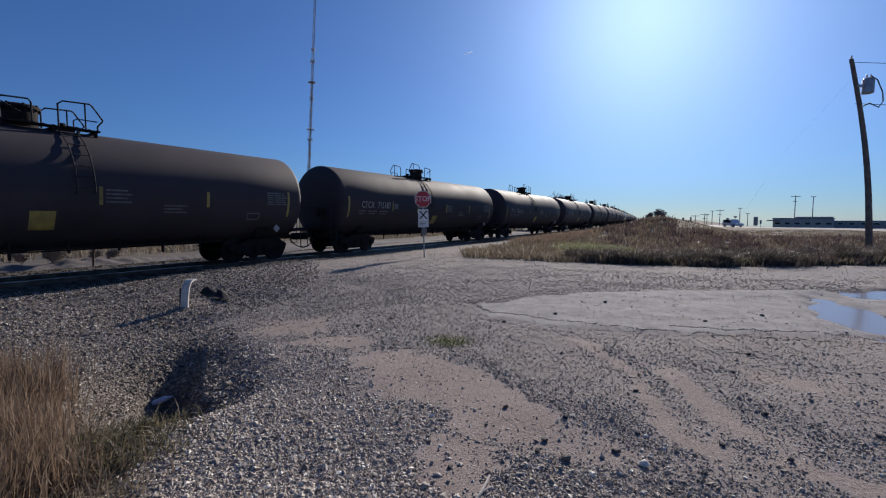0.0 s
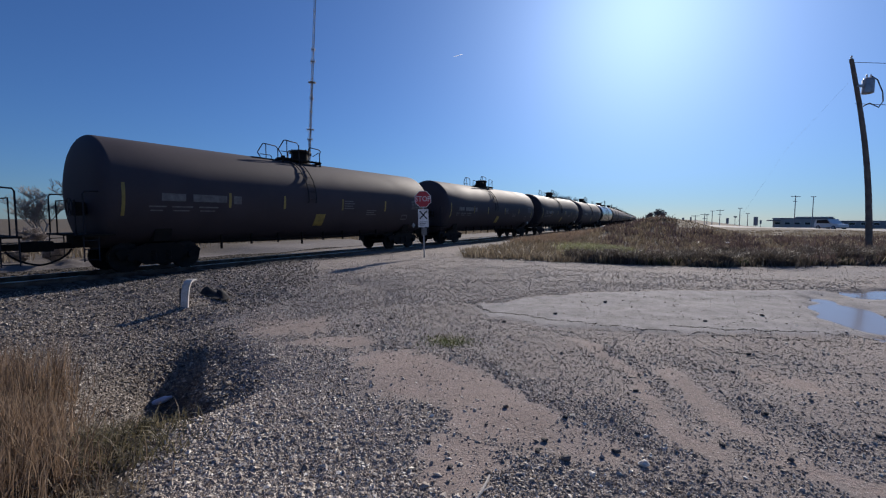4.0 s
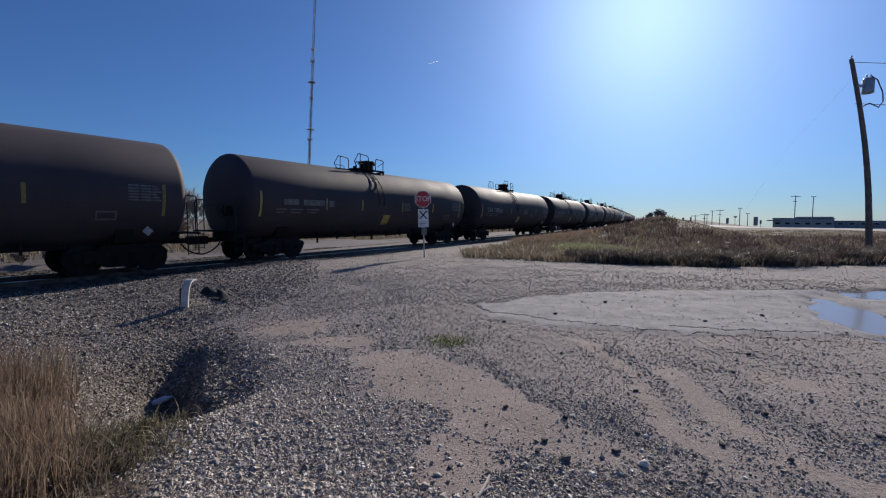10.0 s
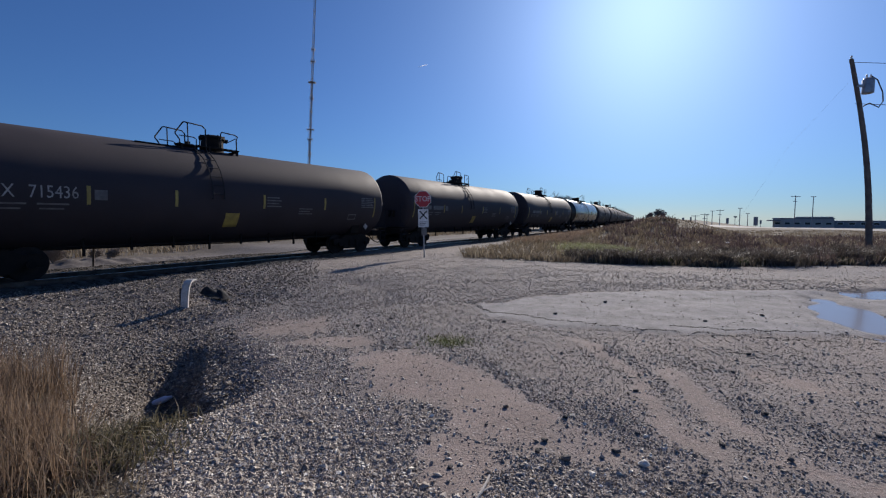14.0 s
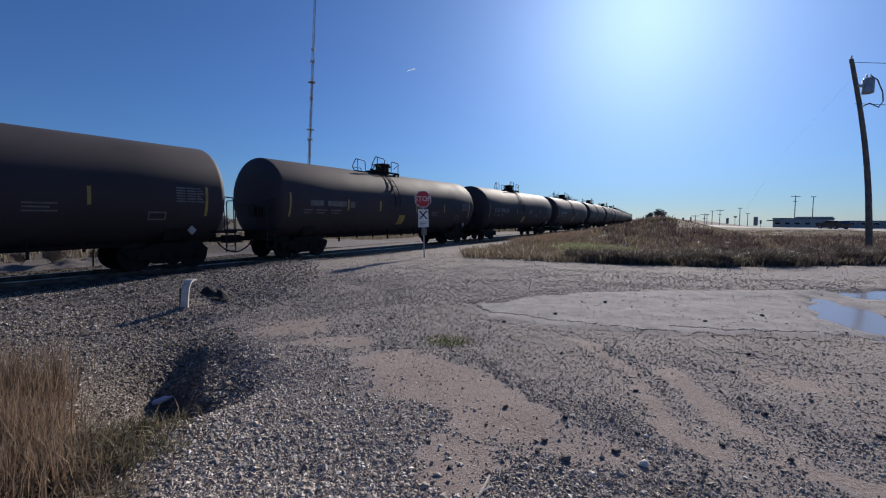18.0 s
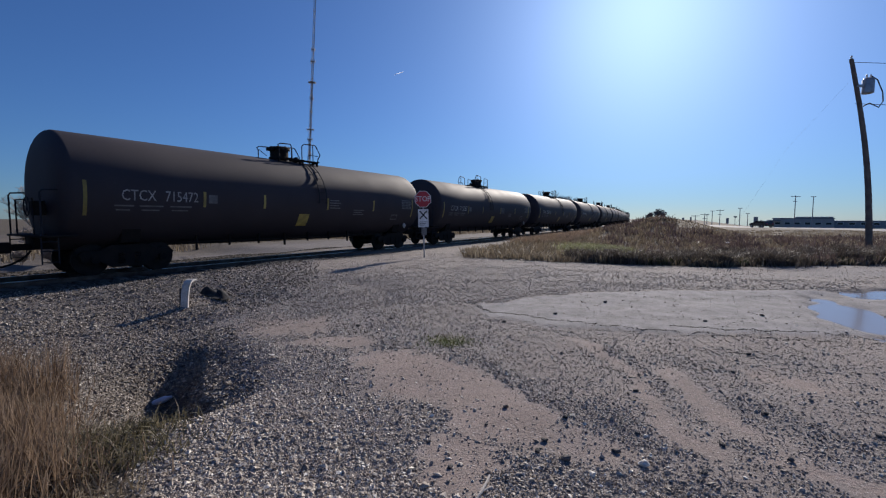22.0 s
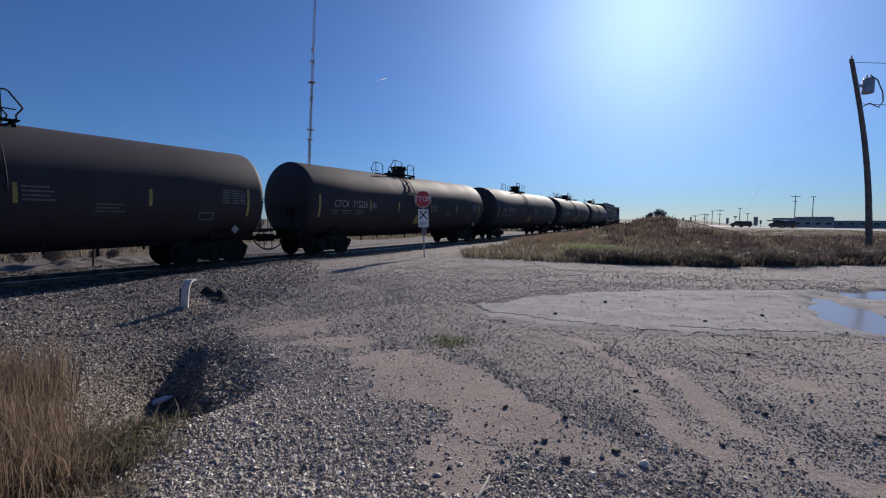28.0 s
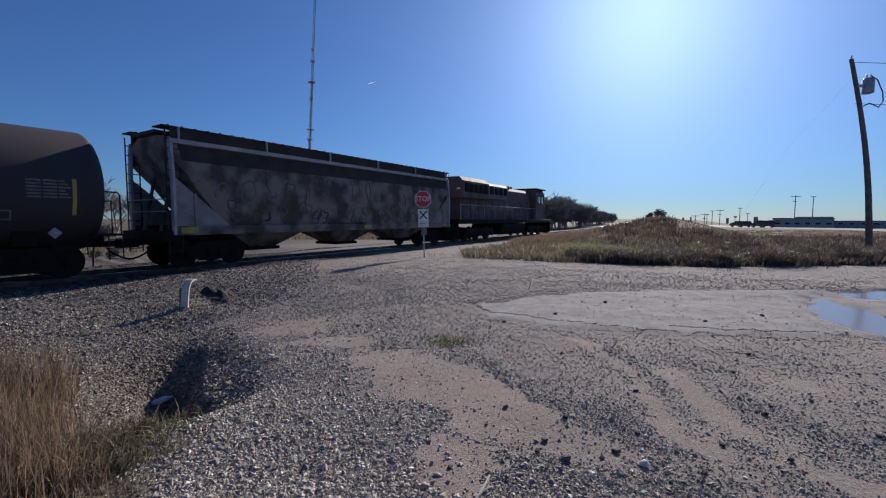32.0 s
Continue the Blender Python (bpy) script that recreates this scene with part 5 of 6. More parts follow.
# ---- covered hopper and locomotive at the rear of the train ----
HOPPER_PAINT = material("faded_hopper_paint", (0.22, 0.187, 0.172), 0.85, (0.075, 0.058, 0.052), 1.2, 30, 0.12, spread=(0.42, 0.6))
HOPPER_PALE = material("hopper_rib_paint", (0.42, 0.41, 0.41), 0.6, (0.30, 0.29, 0.29), 2, 40, 0.1)
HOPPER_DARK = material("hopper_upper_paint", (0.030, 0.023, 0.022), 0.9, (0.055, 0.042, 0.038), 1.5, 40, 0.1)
LOCO_PAINT = material("faded_maroon_engine_paint", (0.17, 0.10, 0.10), 0.75, (0.10, 0.065, 0.065), 1.2, 35, 0.06)
LOCO_GREY = material("engine_grey_paint", (0.15, 0.14, 0.145), 0.7, (0.14, 0.13, 0.135), 1.5, 35, 0.06)
SPRAY = [material("spray_" + n, c, 0.6, tuple(v * 0.6 for v in c), 3, 40, 0.03) for n, c in
         (("pale_grey", (0.19, 0.185, 0.18)), ("olive", (0.13, 0.12, 0.06)), ("rust", (0.13, 0.085, 0.06)), ("slate", (0.10, 0.10, 0.11)), ("black", (0.03, 0.03, 0.032)))]
HOPPER_PANEL = material("hopper_corner_paint", (0.30, 0.28, 0.275), 0.75, (0.20, 0.185, 0.18), 2.5, 40, 0.1)
HOPPER_AT, LOCO_AT = -0.75, 19.0


def covered_hopper():
    h = new("covered_hopper")
    L = 8.4
    side = [(1.42, 1.35), (1.50, 2.0), (1.54, 2.8), (1.50, 3.6), (1.38, 4.12)]
    out = [(-a, z) for a, z in side] + [(-0.7, 4.42), (0.7, 4.42)] + [(a, z) for a, z in side[::-1]]
    bm = bmesh.new()
    rows = []
    for x, low in ((-L, 3.0), (-L + 1.8, 1.35), (L - 1.8, 1.35), (L, 3.0)):
        rows.append([bm.verts.new((x if z > 2.9 else (x if abs(x) < L else x * 0.93), y, max(z, low))) for y, z in out])
    for a, b in zip(rows, rows[1:]):
        for j in range(len(out)):
            bm.faces.new((a[j], a[(j + 1) % len(out)], b[(j + 1) % len(out)], b[j]))
    bm.faces.new(rows[0][::-1])
    bm.faces.new(rows[-1])
    part("body", bm, HOPPER_PAINT, h, "dull grey-brown curved hopper side with faded spray paint", 25)
    # dark band under the roof edge and pale top chord, on the near and the far side
    for sd in (-1, 1):
        bm = bmesh.new()
        prism(bm, [(sd * 1.40, 4.10), (sd * 1.47, 4.10), (sd * 1.47, 4.24), (sd * 1.34, 4.26)], -L, L)
        part("top_chord", bm, HOPPER_PALE, h, "pale steel top chord")
        bm = bmesh.new()
        prism(bm, [(sd * 1.44, 1.12), (sd * 1.56, 1.12), (sd * 1.56, 1.42), (sd * 1.44, 1.42)], -L, L)
        part("side_sill", bm, HOPPER_PAINT, h)
        for x in (-L + 0.03, L - 0.03):
            bm = bmesh.new()
            prism(bm, [(sd * 1.40, 1.15), (sd * 1.57, 1.15), (sd * 1.60, 2.8), (sd * 1.50, 4.1), (sd * 1.36, 4.3), (sd * 1.30, 4.1), (sd * 1.40, 2.8)], x - 0.04, x + 0.04)
            part("corner_post", bm, HOPPER_PALE, h, "pale corner post")
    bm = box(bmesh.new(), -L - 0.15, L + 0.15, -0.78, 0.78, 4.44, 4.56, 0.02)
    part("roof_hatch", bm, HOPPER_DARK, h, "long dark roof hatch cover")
    for sd in (-1, 1):
        bm = bmesh.new()
        box(bm, -L - 0.2, L + 0.2, sd * 1.1 - 0.32, sd * 1.1 + 0.32, 4.60, 4.64)
        for k in range(40):
            x = -L + k * 2 * L / 39
            box(bm, x - 0.02, x + 0.02, sd * 1.1 - 0.32, sd * 1.1 + 0.32, 4.64, 4.665)
        part("running_board", bm, HOPPER_DARK, h, "dark grating running board")
        for k in range(6):
            x = -L + 0.3 + k * (2 * L - 0.6) / 5
            part("board_bracket", box(bmesh.new(), x - 0.03, x + 0.03, sd * 1.42 - 0.03, sd * 1.42 + 0.03, 4.2, 4.62), HOPPER_PALE, h)
    for k in range(3):
        x = -4.6 + k * 4.6
        bm = bmesh.new()
        top = [bm.verts.new((x + a, b, 1.4)) for a, b in ((-2.1, -1.35), (2.1, -1.35), (2.1, 1.35), (-2.1, 1.35))]
        bot = [bm.verts.new((x + a, b, 0.55)) for a, b in ((-0.6, -0.6), (0.6, -0.6), (0.6, 0.6), (-0.6, 0.6))]
        for j in range(4):
            bm.faces.new((top[j], top[(j + 1) % 4], bot[(j + 1) % 4], bot[j]))
        bm.faces.new(bot)
        bay = part("hopper_bay", bm, HOPPER_PAINT, h)
        part("outlet_gate", box(bmesh.new(), x - 0.7, x + 0.7, -0.75, 0.75, 0.42, 0.55, 0.02), STEEL, bay)
    for way in (-1, 1):
        truck(h, way * 6.9)
        part("end_sill", box(bmesh.new(), way * 8.45 - 0.25, way * 8.45 + 0.25, -1.5, 1.5, 0.95, 1.25, 0.02), STEEL, h)
        part("centre_sill", box(bmesh.new(), min(way * 5.5, way * 8.55), max(way * 5.5, way * 8.55), -0.3, 0.3, 0.78, 1.15, 0.02), STEEL, h)
        coupler(h, way * 8.35, way)
        for y in (-1.42, 1.42):
            bm = bmesh.new()
            for dx in (8.1, 8.52):
                rod(bm, (way * dx, y, 0.5), (way * dx, y, 4.5 if dx > 8.3 else 4.2), 0.022, 6)
            for k in range(12):
                rod(bm, (way * 8.1, y, 0.6 + k * 0.33), (way * 8.52, y, 0.6 + k * 0.33), 0.016, 6)
            part("end_ladder", bm, RAILING, h)
        for y in (-0.6, 0.6):
            bm = bmesh.new()
            rod(bm, (way * 8.4, y, 1.2), (way * 7.95, y, 3.2), 0.06, 8)
            part("end_brace", bm, HOPPER_PAINT, h)
        bm = bmesh.new()
        for z in (1.9, 2.3):
            rod(bm, (way * 8.5, -1.4, z), (way * 8.5, 1.4, z), 0.018, 6)
        part("end_rail", bm, HOPPER_PALE, h)
    # sprayed lines on the near side, following its curve
    ys = [z for _, z in side]
    xs = [a for a, _ in side]
    r = random.Random(31)

    def stroke(cx, cz, w, hh, mat, thick):
        a0, turn = r.uniform(0, 6.28), r.choice((-1, 1)) * r.uniform(2.5, 7.0)
        lean = r.uniform(-0.3, 0.3)
        pts = []
        for j in range(12):
            a, f = a0 + turn * j / 11, 1 - 0.4 * r.random() * (j % 3 == 0)
            z = min(max(cz + hh * f * math.sin(a), 1.46), 3.9)
            x = cx + w * f * math.cos(a) + lean * (z - cz)
            pts.append((x, -float(np.interp(z, ys, xs)) - 0.002, z))
        part("spray_stroke", tube(bmesh.new(), pts, thick, 5), mat, h, "faded sprayed stroke")
    for k in range(58):
        low = k % 4 != 0
        stroke(-6.6 + k * 0.235 + r.uniform(-0.2, 0.2), r.uniform(1.7, 2.2) if low else r.uniform(2.4, 3.1), r.uniform(0.12, 0.42), r.uniform(0.12, 0.42) if low else r.uniform(0.2, 0.55),
               SPRAY[r.choice((0, 0, 1, 2, 3, 4))], r.uniform(0.012, 0.032))
    for sd in (-1, 1):
        for way in (-1, 1):
            # the side sheet runs on to the corner below the slope of the end bay
            tip = way * (L - 0.06)
            part("corner_panel", prism(bmesh.new(), [(tip, 1.4), (tip, 3.05), (way * (L - 1.95), 1.4)], sd * 1.455 - 0.008, sd * 1.455 + 0.008, "Y"), HOPPER_PANEL, h, "pale grey triangular corner panel", 0)
            part("panel_rib", box(bmesh.new(), min(way * (L - 0.75), way * (L - 0.68)), max(way * (L - 0.75), way * (L - 0.68)), sd * 1.49 - 0.03, sd * 1.49 + 0.03, 1.4, 2.5), HOPPER_PANEL, h)
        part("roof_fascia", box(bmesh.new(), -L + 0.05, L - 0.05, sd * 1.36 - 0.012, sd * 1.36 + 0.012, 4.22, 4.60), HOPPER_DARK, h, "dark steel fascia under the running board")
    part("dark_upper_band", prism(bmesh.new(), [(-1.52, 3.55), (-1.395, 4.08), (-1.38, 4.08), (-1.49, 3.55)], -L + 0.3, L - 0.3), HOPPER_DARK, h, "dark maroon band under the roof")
    part("reflective_strip", box(bmesh.new(), -8.2, -7.65, -1.572, -1.566, 1.18, 1.38), YELLOW, h, "yellow reflective tape")
    for x in (-3.4, 0.4, 4.2, 7.6):
        part("reflective_strip", box(bmesh.new(), x, x + 0.5, -1.572, -1.566, 1.2, 1.36), YELLOW, h, "yellow reflective tape")
    return tagged(h, "grey covered hopper wagon with faded spray paint", "hopper wagon")


def loco():
    e = new("locomotive")
    # x grows towards the cab
    def hood(name, x0, x1, w, z0, z1, mat, chamfer=0.3, label=""):
        out = [(-w, z0), (w, z0), (w, z1 - chamfer), (w - chamfer, z1), (-w + chamfer, z1), (-w, z1 - chamfer)]
        return part(name, prism(bmesh.new(), out, x0, x1), mat, e, label, 20)
    part("frame", box(bmesh.new(), -10.9, 10.9, -1.5, 1.5, 1.30, 1.62, 0.03), STEEL, e)
    hood("long_hood", -9.6, 5.6, 0.92, 1.62, 4.35, LOCO_PAINT, 0.25, "faded maroon engine hood")
    rad = hood("radiator_cab", -10.1, -5.6, 1.42, 3.15, 4.62, LOCO_PAINT, 0.3, "flared radiator section")
    for k in range(5):
        bm = box(bmesh.new(), -9.8 + k * 0.82, -9.1 + k * 0.82, -1.46, -1.40, 3.55, 4.2, 0.015)
        part("radiator_grille", bm, STEEL, rad)
    hood("equipment_box", -5.2, -1.2, 1.25, 3.25, 4.45, LOCO_GREY, 0.2, "grey blower housing")
    for k in range(4):
        part("vent", box(bmesh.new(), -5.0 + k * 0.95, -4.3 + k * 0.95, -1.29, -1.24, 3.6, 4.2, 0.01), STEEL, e)
    for k in range(11):
        x = -9.2 + k * 1.32
        d = part("hood_door", box(bmesh.new(), x, x + 1.2, -0.95, -0.915, 1.75, 3.05, 0.01), LOCO_PAINT, e)
        part("latch", box(bmesh.new(), x + 1.0, x + 1.08, -0.975, -0.95, 2.3, 2.45), STEEL, d)
    part("exhaust_stack", box(bmesh.new(), 1.0, 2.2, -0.35, 0.35, 4.35, 4.62, 0.05), STEEL, e)
    part("roof_fan_box", box(bmesh.new(), -1.0, 0.6, -0.8, 0.8, 4.35, 4.5, 0.05), STEEL, e)
    cab = hood("cab", 5.8, 8.6, 1.45, 1.62, 4.55, LOCO_PAINT, 0.28, "maroon driver's cab")
    for x0, x1 in ((6.2, 7.0), (7.2, 8.0)):
        part("cab_window", box(bmesh.new(), x0, x1, -1.475, -1.445, 3.1, 3.85, 0.01), GLASS, cab)
    part("cab_roof", box(bmesh.new(), 5.6, 8.9, -1.5, 1.5, 4.55, 4.66, 0.04), STEEL, e)
    hood("short_hood", 8.6, 10.2, 1.0, 1.62, 3.3, LOCO_PAINT, 0.25)
    part("fuel_tank", prism(bmesh.new(), [(-1.3, 1.28), (-1.45, 1.0), (-1.2, 0.35), (1.2, 0.35), (1.45, 1.0), (1.3, 1.28)], -2.9, 2.9), STEEL, e)
    part("air_tank", rod(bmesh.new(), (-2.5, -1.3, 1.12), (2.4, -1.3, 1.12), 0.14, 12), STEEL, e)
    for side in (-1, 1):
        bm = bmesh.new()
        tube(bm, [(-10.6, side * 1.45, 2.65), (5.6, side * 1.45, 2.65)], 0.02, 6)
        part("handrail", bm, HOPPER_PALE, e)
        for k in range(9):
            x = -10.5 + k * 2.0
            part("stanchion", rod(bmesh.new(), (x, side * 1.45, 1.6), (x, side * 1.45, 2.65), 0.02, 6), HOPPER_PALE, e)
        for way in (-1, 1):
            bm = bmesh.new()
            for k in range(4):
                box(bm, way * 10.5 - 0.3, way * 10.5 + 0.3, side * 1.3 - 0.18, side * 1.3 + 0.18, 0.45 + 0.3 * k, 0.49 + 0.3 * k)
            part("step", bm, STEEL, e)
    for way in (-1, 1):
        x = way * 6.7
        t = part("truck", box(bmesh.new(), x - 2.3, x + 2.3, -0.9, 0.9, 0.62, 0.9, 0.03), STEEL, e)
        for side in (-1, 1):
            bm = bmesh.new()
            prism(bm, [(x - 2.5, 0.55), (x - 2.4, 0.95), (x + 2.4, 0.95), (x + 2.5, 0.55), (x + 1.6, 0.42), (x + 0.9, 0.62), (x - 0.9, 0.62), (x - 1.6, 0.42)], side * 1.12 - 0.1, side * 1.12 + 0.1, "Y")
            part("side_frame", bm, STEEL, t)
            for ax in (-1.95, 0, 1.95):
                lathe_bm = lathe(bmesh.new(), [(-0.07, 0.1), (-0.07, 0.45), (-0.065, 0.52), (0.065, 0.53), (0.065, 0.1)], "Y", 28, (x + ax, side * 0.755, 0.53))
                part("wheel", lathe_bm, WHEEL, t)
                part("journal_box", box(bmesh.new(), x + ax - 0.2, x + ax + 0.2, side * 1.2 - 0.1, side * 1.2 + 0.1, 0.36, 0.74, 0.03), STEEL, t)
        coupler(e, way * 10.6, way)
        part("pilot", prism(bmesh.new(), [(-1.45, 1.3), (-1.45, 0.35), (-1.1, 0.15), (1.1, 0.15), (1.45, 0.35), (1.45, 1.3)], way * 10.85 - 0.06, way * 10.85 + 0.06), STEEL, e)
    part("headlight", rod(bmesh.new(), (-10.1, -0.15, 3.9), (-10.16, -0.15, 3.9), 0.13, 12), SIGN_WHITE, e)
    part("marker_light", box(bmesh.new(), -10.14, -10.1, -1.2, -0.95, 3.72, 3.84, 0.01), SIGN_WHITE, e, "small pale rear lamp")
    part("number_panel", box(bmesh.new(), -7.9, -7.0, -0.96, -0.935, 2.4, 2.75), GREY, e)
    for a, b in ((-4.6, -3.0), (-2.6, -1.4), (-1.0, 0.8)):
        part("lettering_bar", box(bmesh.new(), a, b, -0.962, -0.952, 2.35, 2.75), LOCO_GREY, e, "unreadable faded lettering")
    # a shorter frame than it was drawn: draw everything in along it, and move the wheels whole
    for o in e.children_recursive:
        xs = [v.co.x for v in o.data.vertices]
        mid = (min(xs) + max(xs)) / 2
        for v in o.data.vertices:
            v.co.x = v.co.x - mid * 0.07 if o.name.startswith("wheel") else v.co.x * 0.93
    return tagged(e, "dirty maroon diesel locomotive pushing at the rear", "locomotive")


hopper, locomotive = covered_hopper(), loco()


# ---- cars on the far highway ----
def road_car(name, paint, label, tall):
    c = new(name)
    prof = [(-2.2, 0.35), (-2.25, 0.8), (-2.1, 1.0), (-1.9, 1.35 + tall), (0.3, 1.40 + tall), (1.0, 1.0), (2.1, 0.85), (2.25, 0.55), (2.2, 0.35)]
    bm = prism(bmesh.new(), prof, -0.88, 0.88, "Y")
    bmesh.ops.bevel(bm, geom=bm.edges[:], offset=0.05, segments=2, affect="EDGES")
    body = part("body", bm, paint, c)
    for sd in (-1, 1):
        part("window", prism(bmesh.new(), [(-1.75, 1.0), (-1.65, 1.28 + tall), (0.2, 1.32 + tall), (0.75, 1.0)], sd * 0.89 - 0.01, sd * 0.89 + 0.01, "Y"), GLASS, body)
        for x in (-1.4, 1.4):
            w = part("wheel", lathe(bmesh.new(), [(-0.1, 0.2), (-0.1, 0.33), (0.1, 0.33), (0.1, 0.2)], "Y", 20, (x, sd * 0.82, 0.33)), BLACK, c)
            part("rim", lathe(bmesh.new(), [(-0.11, 0.1), (-0.11, 0.2), (0.11, 0.2), (0.11, 0.1)], "Y", 14, (x, sd * 0.82, 0.33)), GALV, w)
    for sd in (-0.6, 0.6):
        part("headlight", box(bmesh.new(), 2.18, 2.26, sd - 0.16, sd + 0.16, 0.62, 0.76, 0.02), SIGN_WHITE, c)
        part("tail_light", box(bmesh.new(), -2.27, -2.19, sd - 0.14, sd + 0.14, 0.72, 0.88, 0.02), RED, c)
    return tagged(c, label, "car", "cars on the highway")


CAR_WHITE = material("white_car_paint", (0.75, 0.75, 0.74), 0.3, (0.68, 0.68, 0.67), 2, 30, 0.01, coat=0.6)
CAR_DARK = material("dark_car_paint", (0.03, 0.03, 0.035), 0.3, (0.045, 0.045, 0.05), 2, 30, 0.01, coat=0.6)
ROAD_ROWS = [
    (road_car("suv", CAR_WHITE, "white sport utility vehicle on the highway", 0.3), [(0, 94, -90), (2, 82, -90), (6, 57, -90), (12, 20, -90), (32, -50, -90)]),
    (road_car("sedan", CAR_DARK, "dark sedan driving along the highway", 0.0), [(0, -40, 90), (13, 38, 90), (17, 64, 90), (19, 74, 90), (21, 82, 90), (23, 88, 90), (25, 90.5, 90), (32, 91.5, 90)]),
    (road_car("sedan", CAR_DARK, "dark sedan driving along the highway", 0.1), [(0, -55, 90), (18, 22, 90), (23, 48, 90), (25, 62, 90), (28, 80, 90), (30, 84, 90), (32, 85, 90)]),
]
# ---- gravel: loose stones, far too many to count ----
def many_stones(name, xs, ys, size, mat, seed, sink=0.25):
    r = np.random.RandomState(seed)
    n = len(xs)
    base = np.array([(1, 0, 0), (0, 1, 0), (-1, 0, 0), (0, -1, 0), (0, 0, 1), (0, 0, -1)], float)
    tri = np.array([(0, 1, 4), (1, 2, 4), (2, 3, 4), (3, 0, 4), (1, 0, 5), (2, 1, 5), (3, 2, 5), (0, 3, 5)])
    v = base[None] * r.uniform(0.6, 1.25, (n, 6, 1)) + r.uniform(-0.22, 0.22, (n, 6, 3))
    v = v * np.stack([np.ones(n), r.uniform(0.6, 1.0, n), r.uniform(0.4, 0.75, n)], 1)[:, None, :]
    # turned any way round, tilted a little
    turn, tip, way = r.uniform(0, 3.1416, n), np.abs(r.normal(0, 0.26, n)), r.uniform(0, 6.283, n)
    w, c = np.cos(tip) * np.cos(turn), np.cos(tip) * np.sin(turn)
    a, b = np.sin(tip) * np.cos(way), np.sin(tip) * np.sin(way)
    R = np.stack([1 - 2 * (b * b + c * c), 2 * (a * b - c * w), 2 * (a * c + b * w), 2 * (a * b + c * w), 1 - 2 * (a * a + c * c), 2 * (b * c - a * w),
                  2 * (a * c - b * w), 2 * (b * c + a * w), 1 - 2 * (a * a + b * b)], 1).reshape(n, 3, 3)
    v = np.einsum("nij,nkj->nki", R, v) * size[:, None, None]
    z = ground_z(xs, ys) + size * (0.5 - sink)
    v += np.stack([xs, ys, z], 1)[:, None, :]
    f = tri[None] + (np.arange(n) * 6)[:, None, None]
    ob = raw(name, v.reshape(-1, 3), f.reshape(-1, 3), mat)
    return ob


def stone_material(name, k):
    m = bpy.data.materials.new(name)
    m.use_nodes = True
    n, ln = m.node_tree.nodes, m.node_tree.links
    b = n["Principled BSDF"]
    b.inputs["Roughness"].default_value = 0.85
    geo, ramp = n.new("ShaderNodeNewGeometry"), n.new("ShaderNodeValToRGB")
    e = ramp.color_ramp.elements
    e.new(0.35), e.new(0.75), e.new(0.93)
    for el, (p, c) in zip(e, ((0.0, (0.13, 0.106, 0.094)), (0.35, (0.25, 0.213, 0.19)), (0.75, (0.36, 0.318, 0.288)), (0.93, (0.48, 0.435, 0.40)), (1.0, (0.66, 0.62, 0.58)))):
        el.position, el.color = p, (c[0] * k, c[1] * k * 0.99, c[2] * k * 0.91, 1)
    ln.new(geo.outputs["Random Per Island"], ramp.inputs[0])
    t, co = n.new("ShaderNodeTexNoise"), n.new("ShaderNodeTexCoord")
    t.inputs["Scale"].default_value = 70
    ln.new(co.outputs["Object"], t.inputs["Vector"])
    mx = n.new("ShaderNodeMix")
    mx.data_type, mx.blend_type = "RGBA", "OVERLAY"
    mx.inputs["Factor"].default_value = 0.5
    ln.new(ramp.outputs[0], mx.inputs["A"])
    ln.new(t.outputs["Fac"], mx.inputs["B"])
    ln.new(mx.outputs["Result"], b.inputs["Base Color"])
    bp = n.new("ShaderNodeBump")
    bp.inputs["Strength"].default_value, bp.inputs["Distance"].default_value = 0.4, 0.006
    ln.new(t.outputs["Fac"], bp.inputs["Height"])
    ln.new(bp.outputs[0], b.inputs["Normal"])
    return m


STONE, BALLAST, DARK_STONE = stone_material("crushed_stone", 1.34), stone_material("dark_ballast", 0.62), stone_material("dark_crushed_stone", 1.12)
R_ = np.random.RandomState(77)


def fan(n, r0, r1, half):
    """Places in a fan before the camera, evenly thick in sight."""
    r = r0 * (r1 / r0) ** R_.uniform(0, 1, n)
    a = R_.uniform(-half, half, n)
    return r * np.sin(a), r * np.cos(a)


x, y = fan(380000, 1.5, 15, radians(51))
d_, p_, g_ = cover(x, y)
s_, u_ = track_coords(x, y)
thick = 0.6 + 0.4 * smooth(-0.35, 0.35, wave(x, y, 1.1, 51) + 0.6 * wave(x, y, 3.5, 52))
al, ac = gully_coords(x, y)
g_ = np.where((abs(ac) < 1.5) & (al > -2) & (al < 2.3), 0, g_)
left = smooth(0.8, -1.5, x + 0.45 * (y - 4))
rows_ = heap(x, y, WINDROWS, 81)
bare = heap(x, y, STREAKS, 83)
thick = np.maximum(np.maximum(thick * 0.9, left), rows_ * 0.9)
keep = R_.uniform(0, 1, len(x)) < thick * (1 - 0.94 * np.clip(np.where(rows_ > 0.5, 0, d_) * 1.3, 0, 1)) * (1 - 0.95 * p_) * (1 - 0.9 * g_) * (1 - 0.7 * bare) * (abs(u_) > 2.0) * smooth(1.5, 2.1, np.hypot(x, y))
x, y = x[keep], y[keep]
size = np.clip(np.exp(R_.normal(math.log(0.0072), 0.48, len(x))), 0.003, 0.032) * (1 + 0.04 * np.hypot(x, y)) * (1 - 0.3 * smooth(-0.5, 1.5, x + 0.3 * (y - 4)))
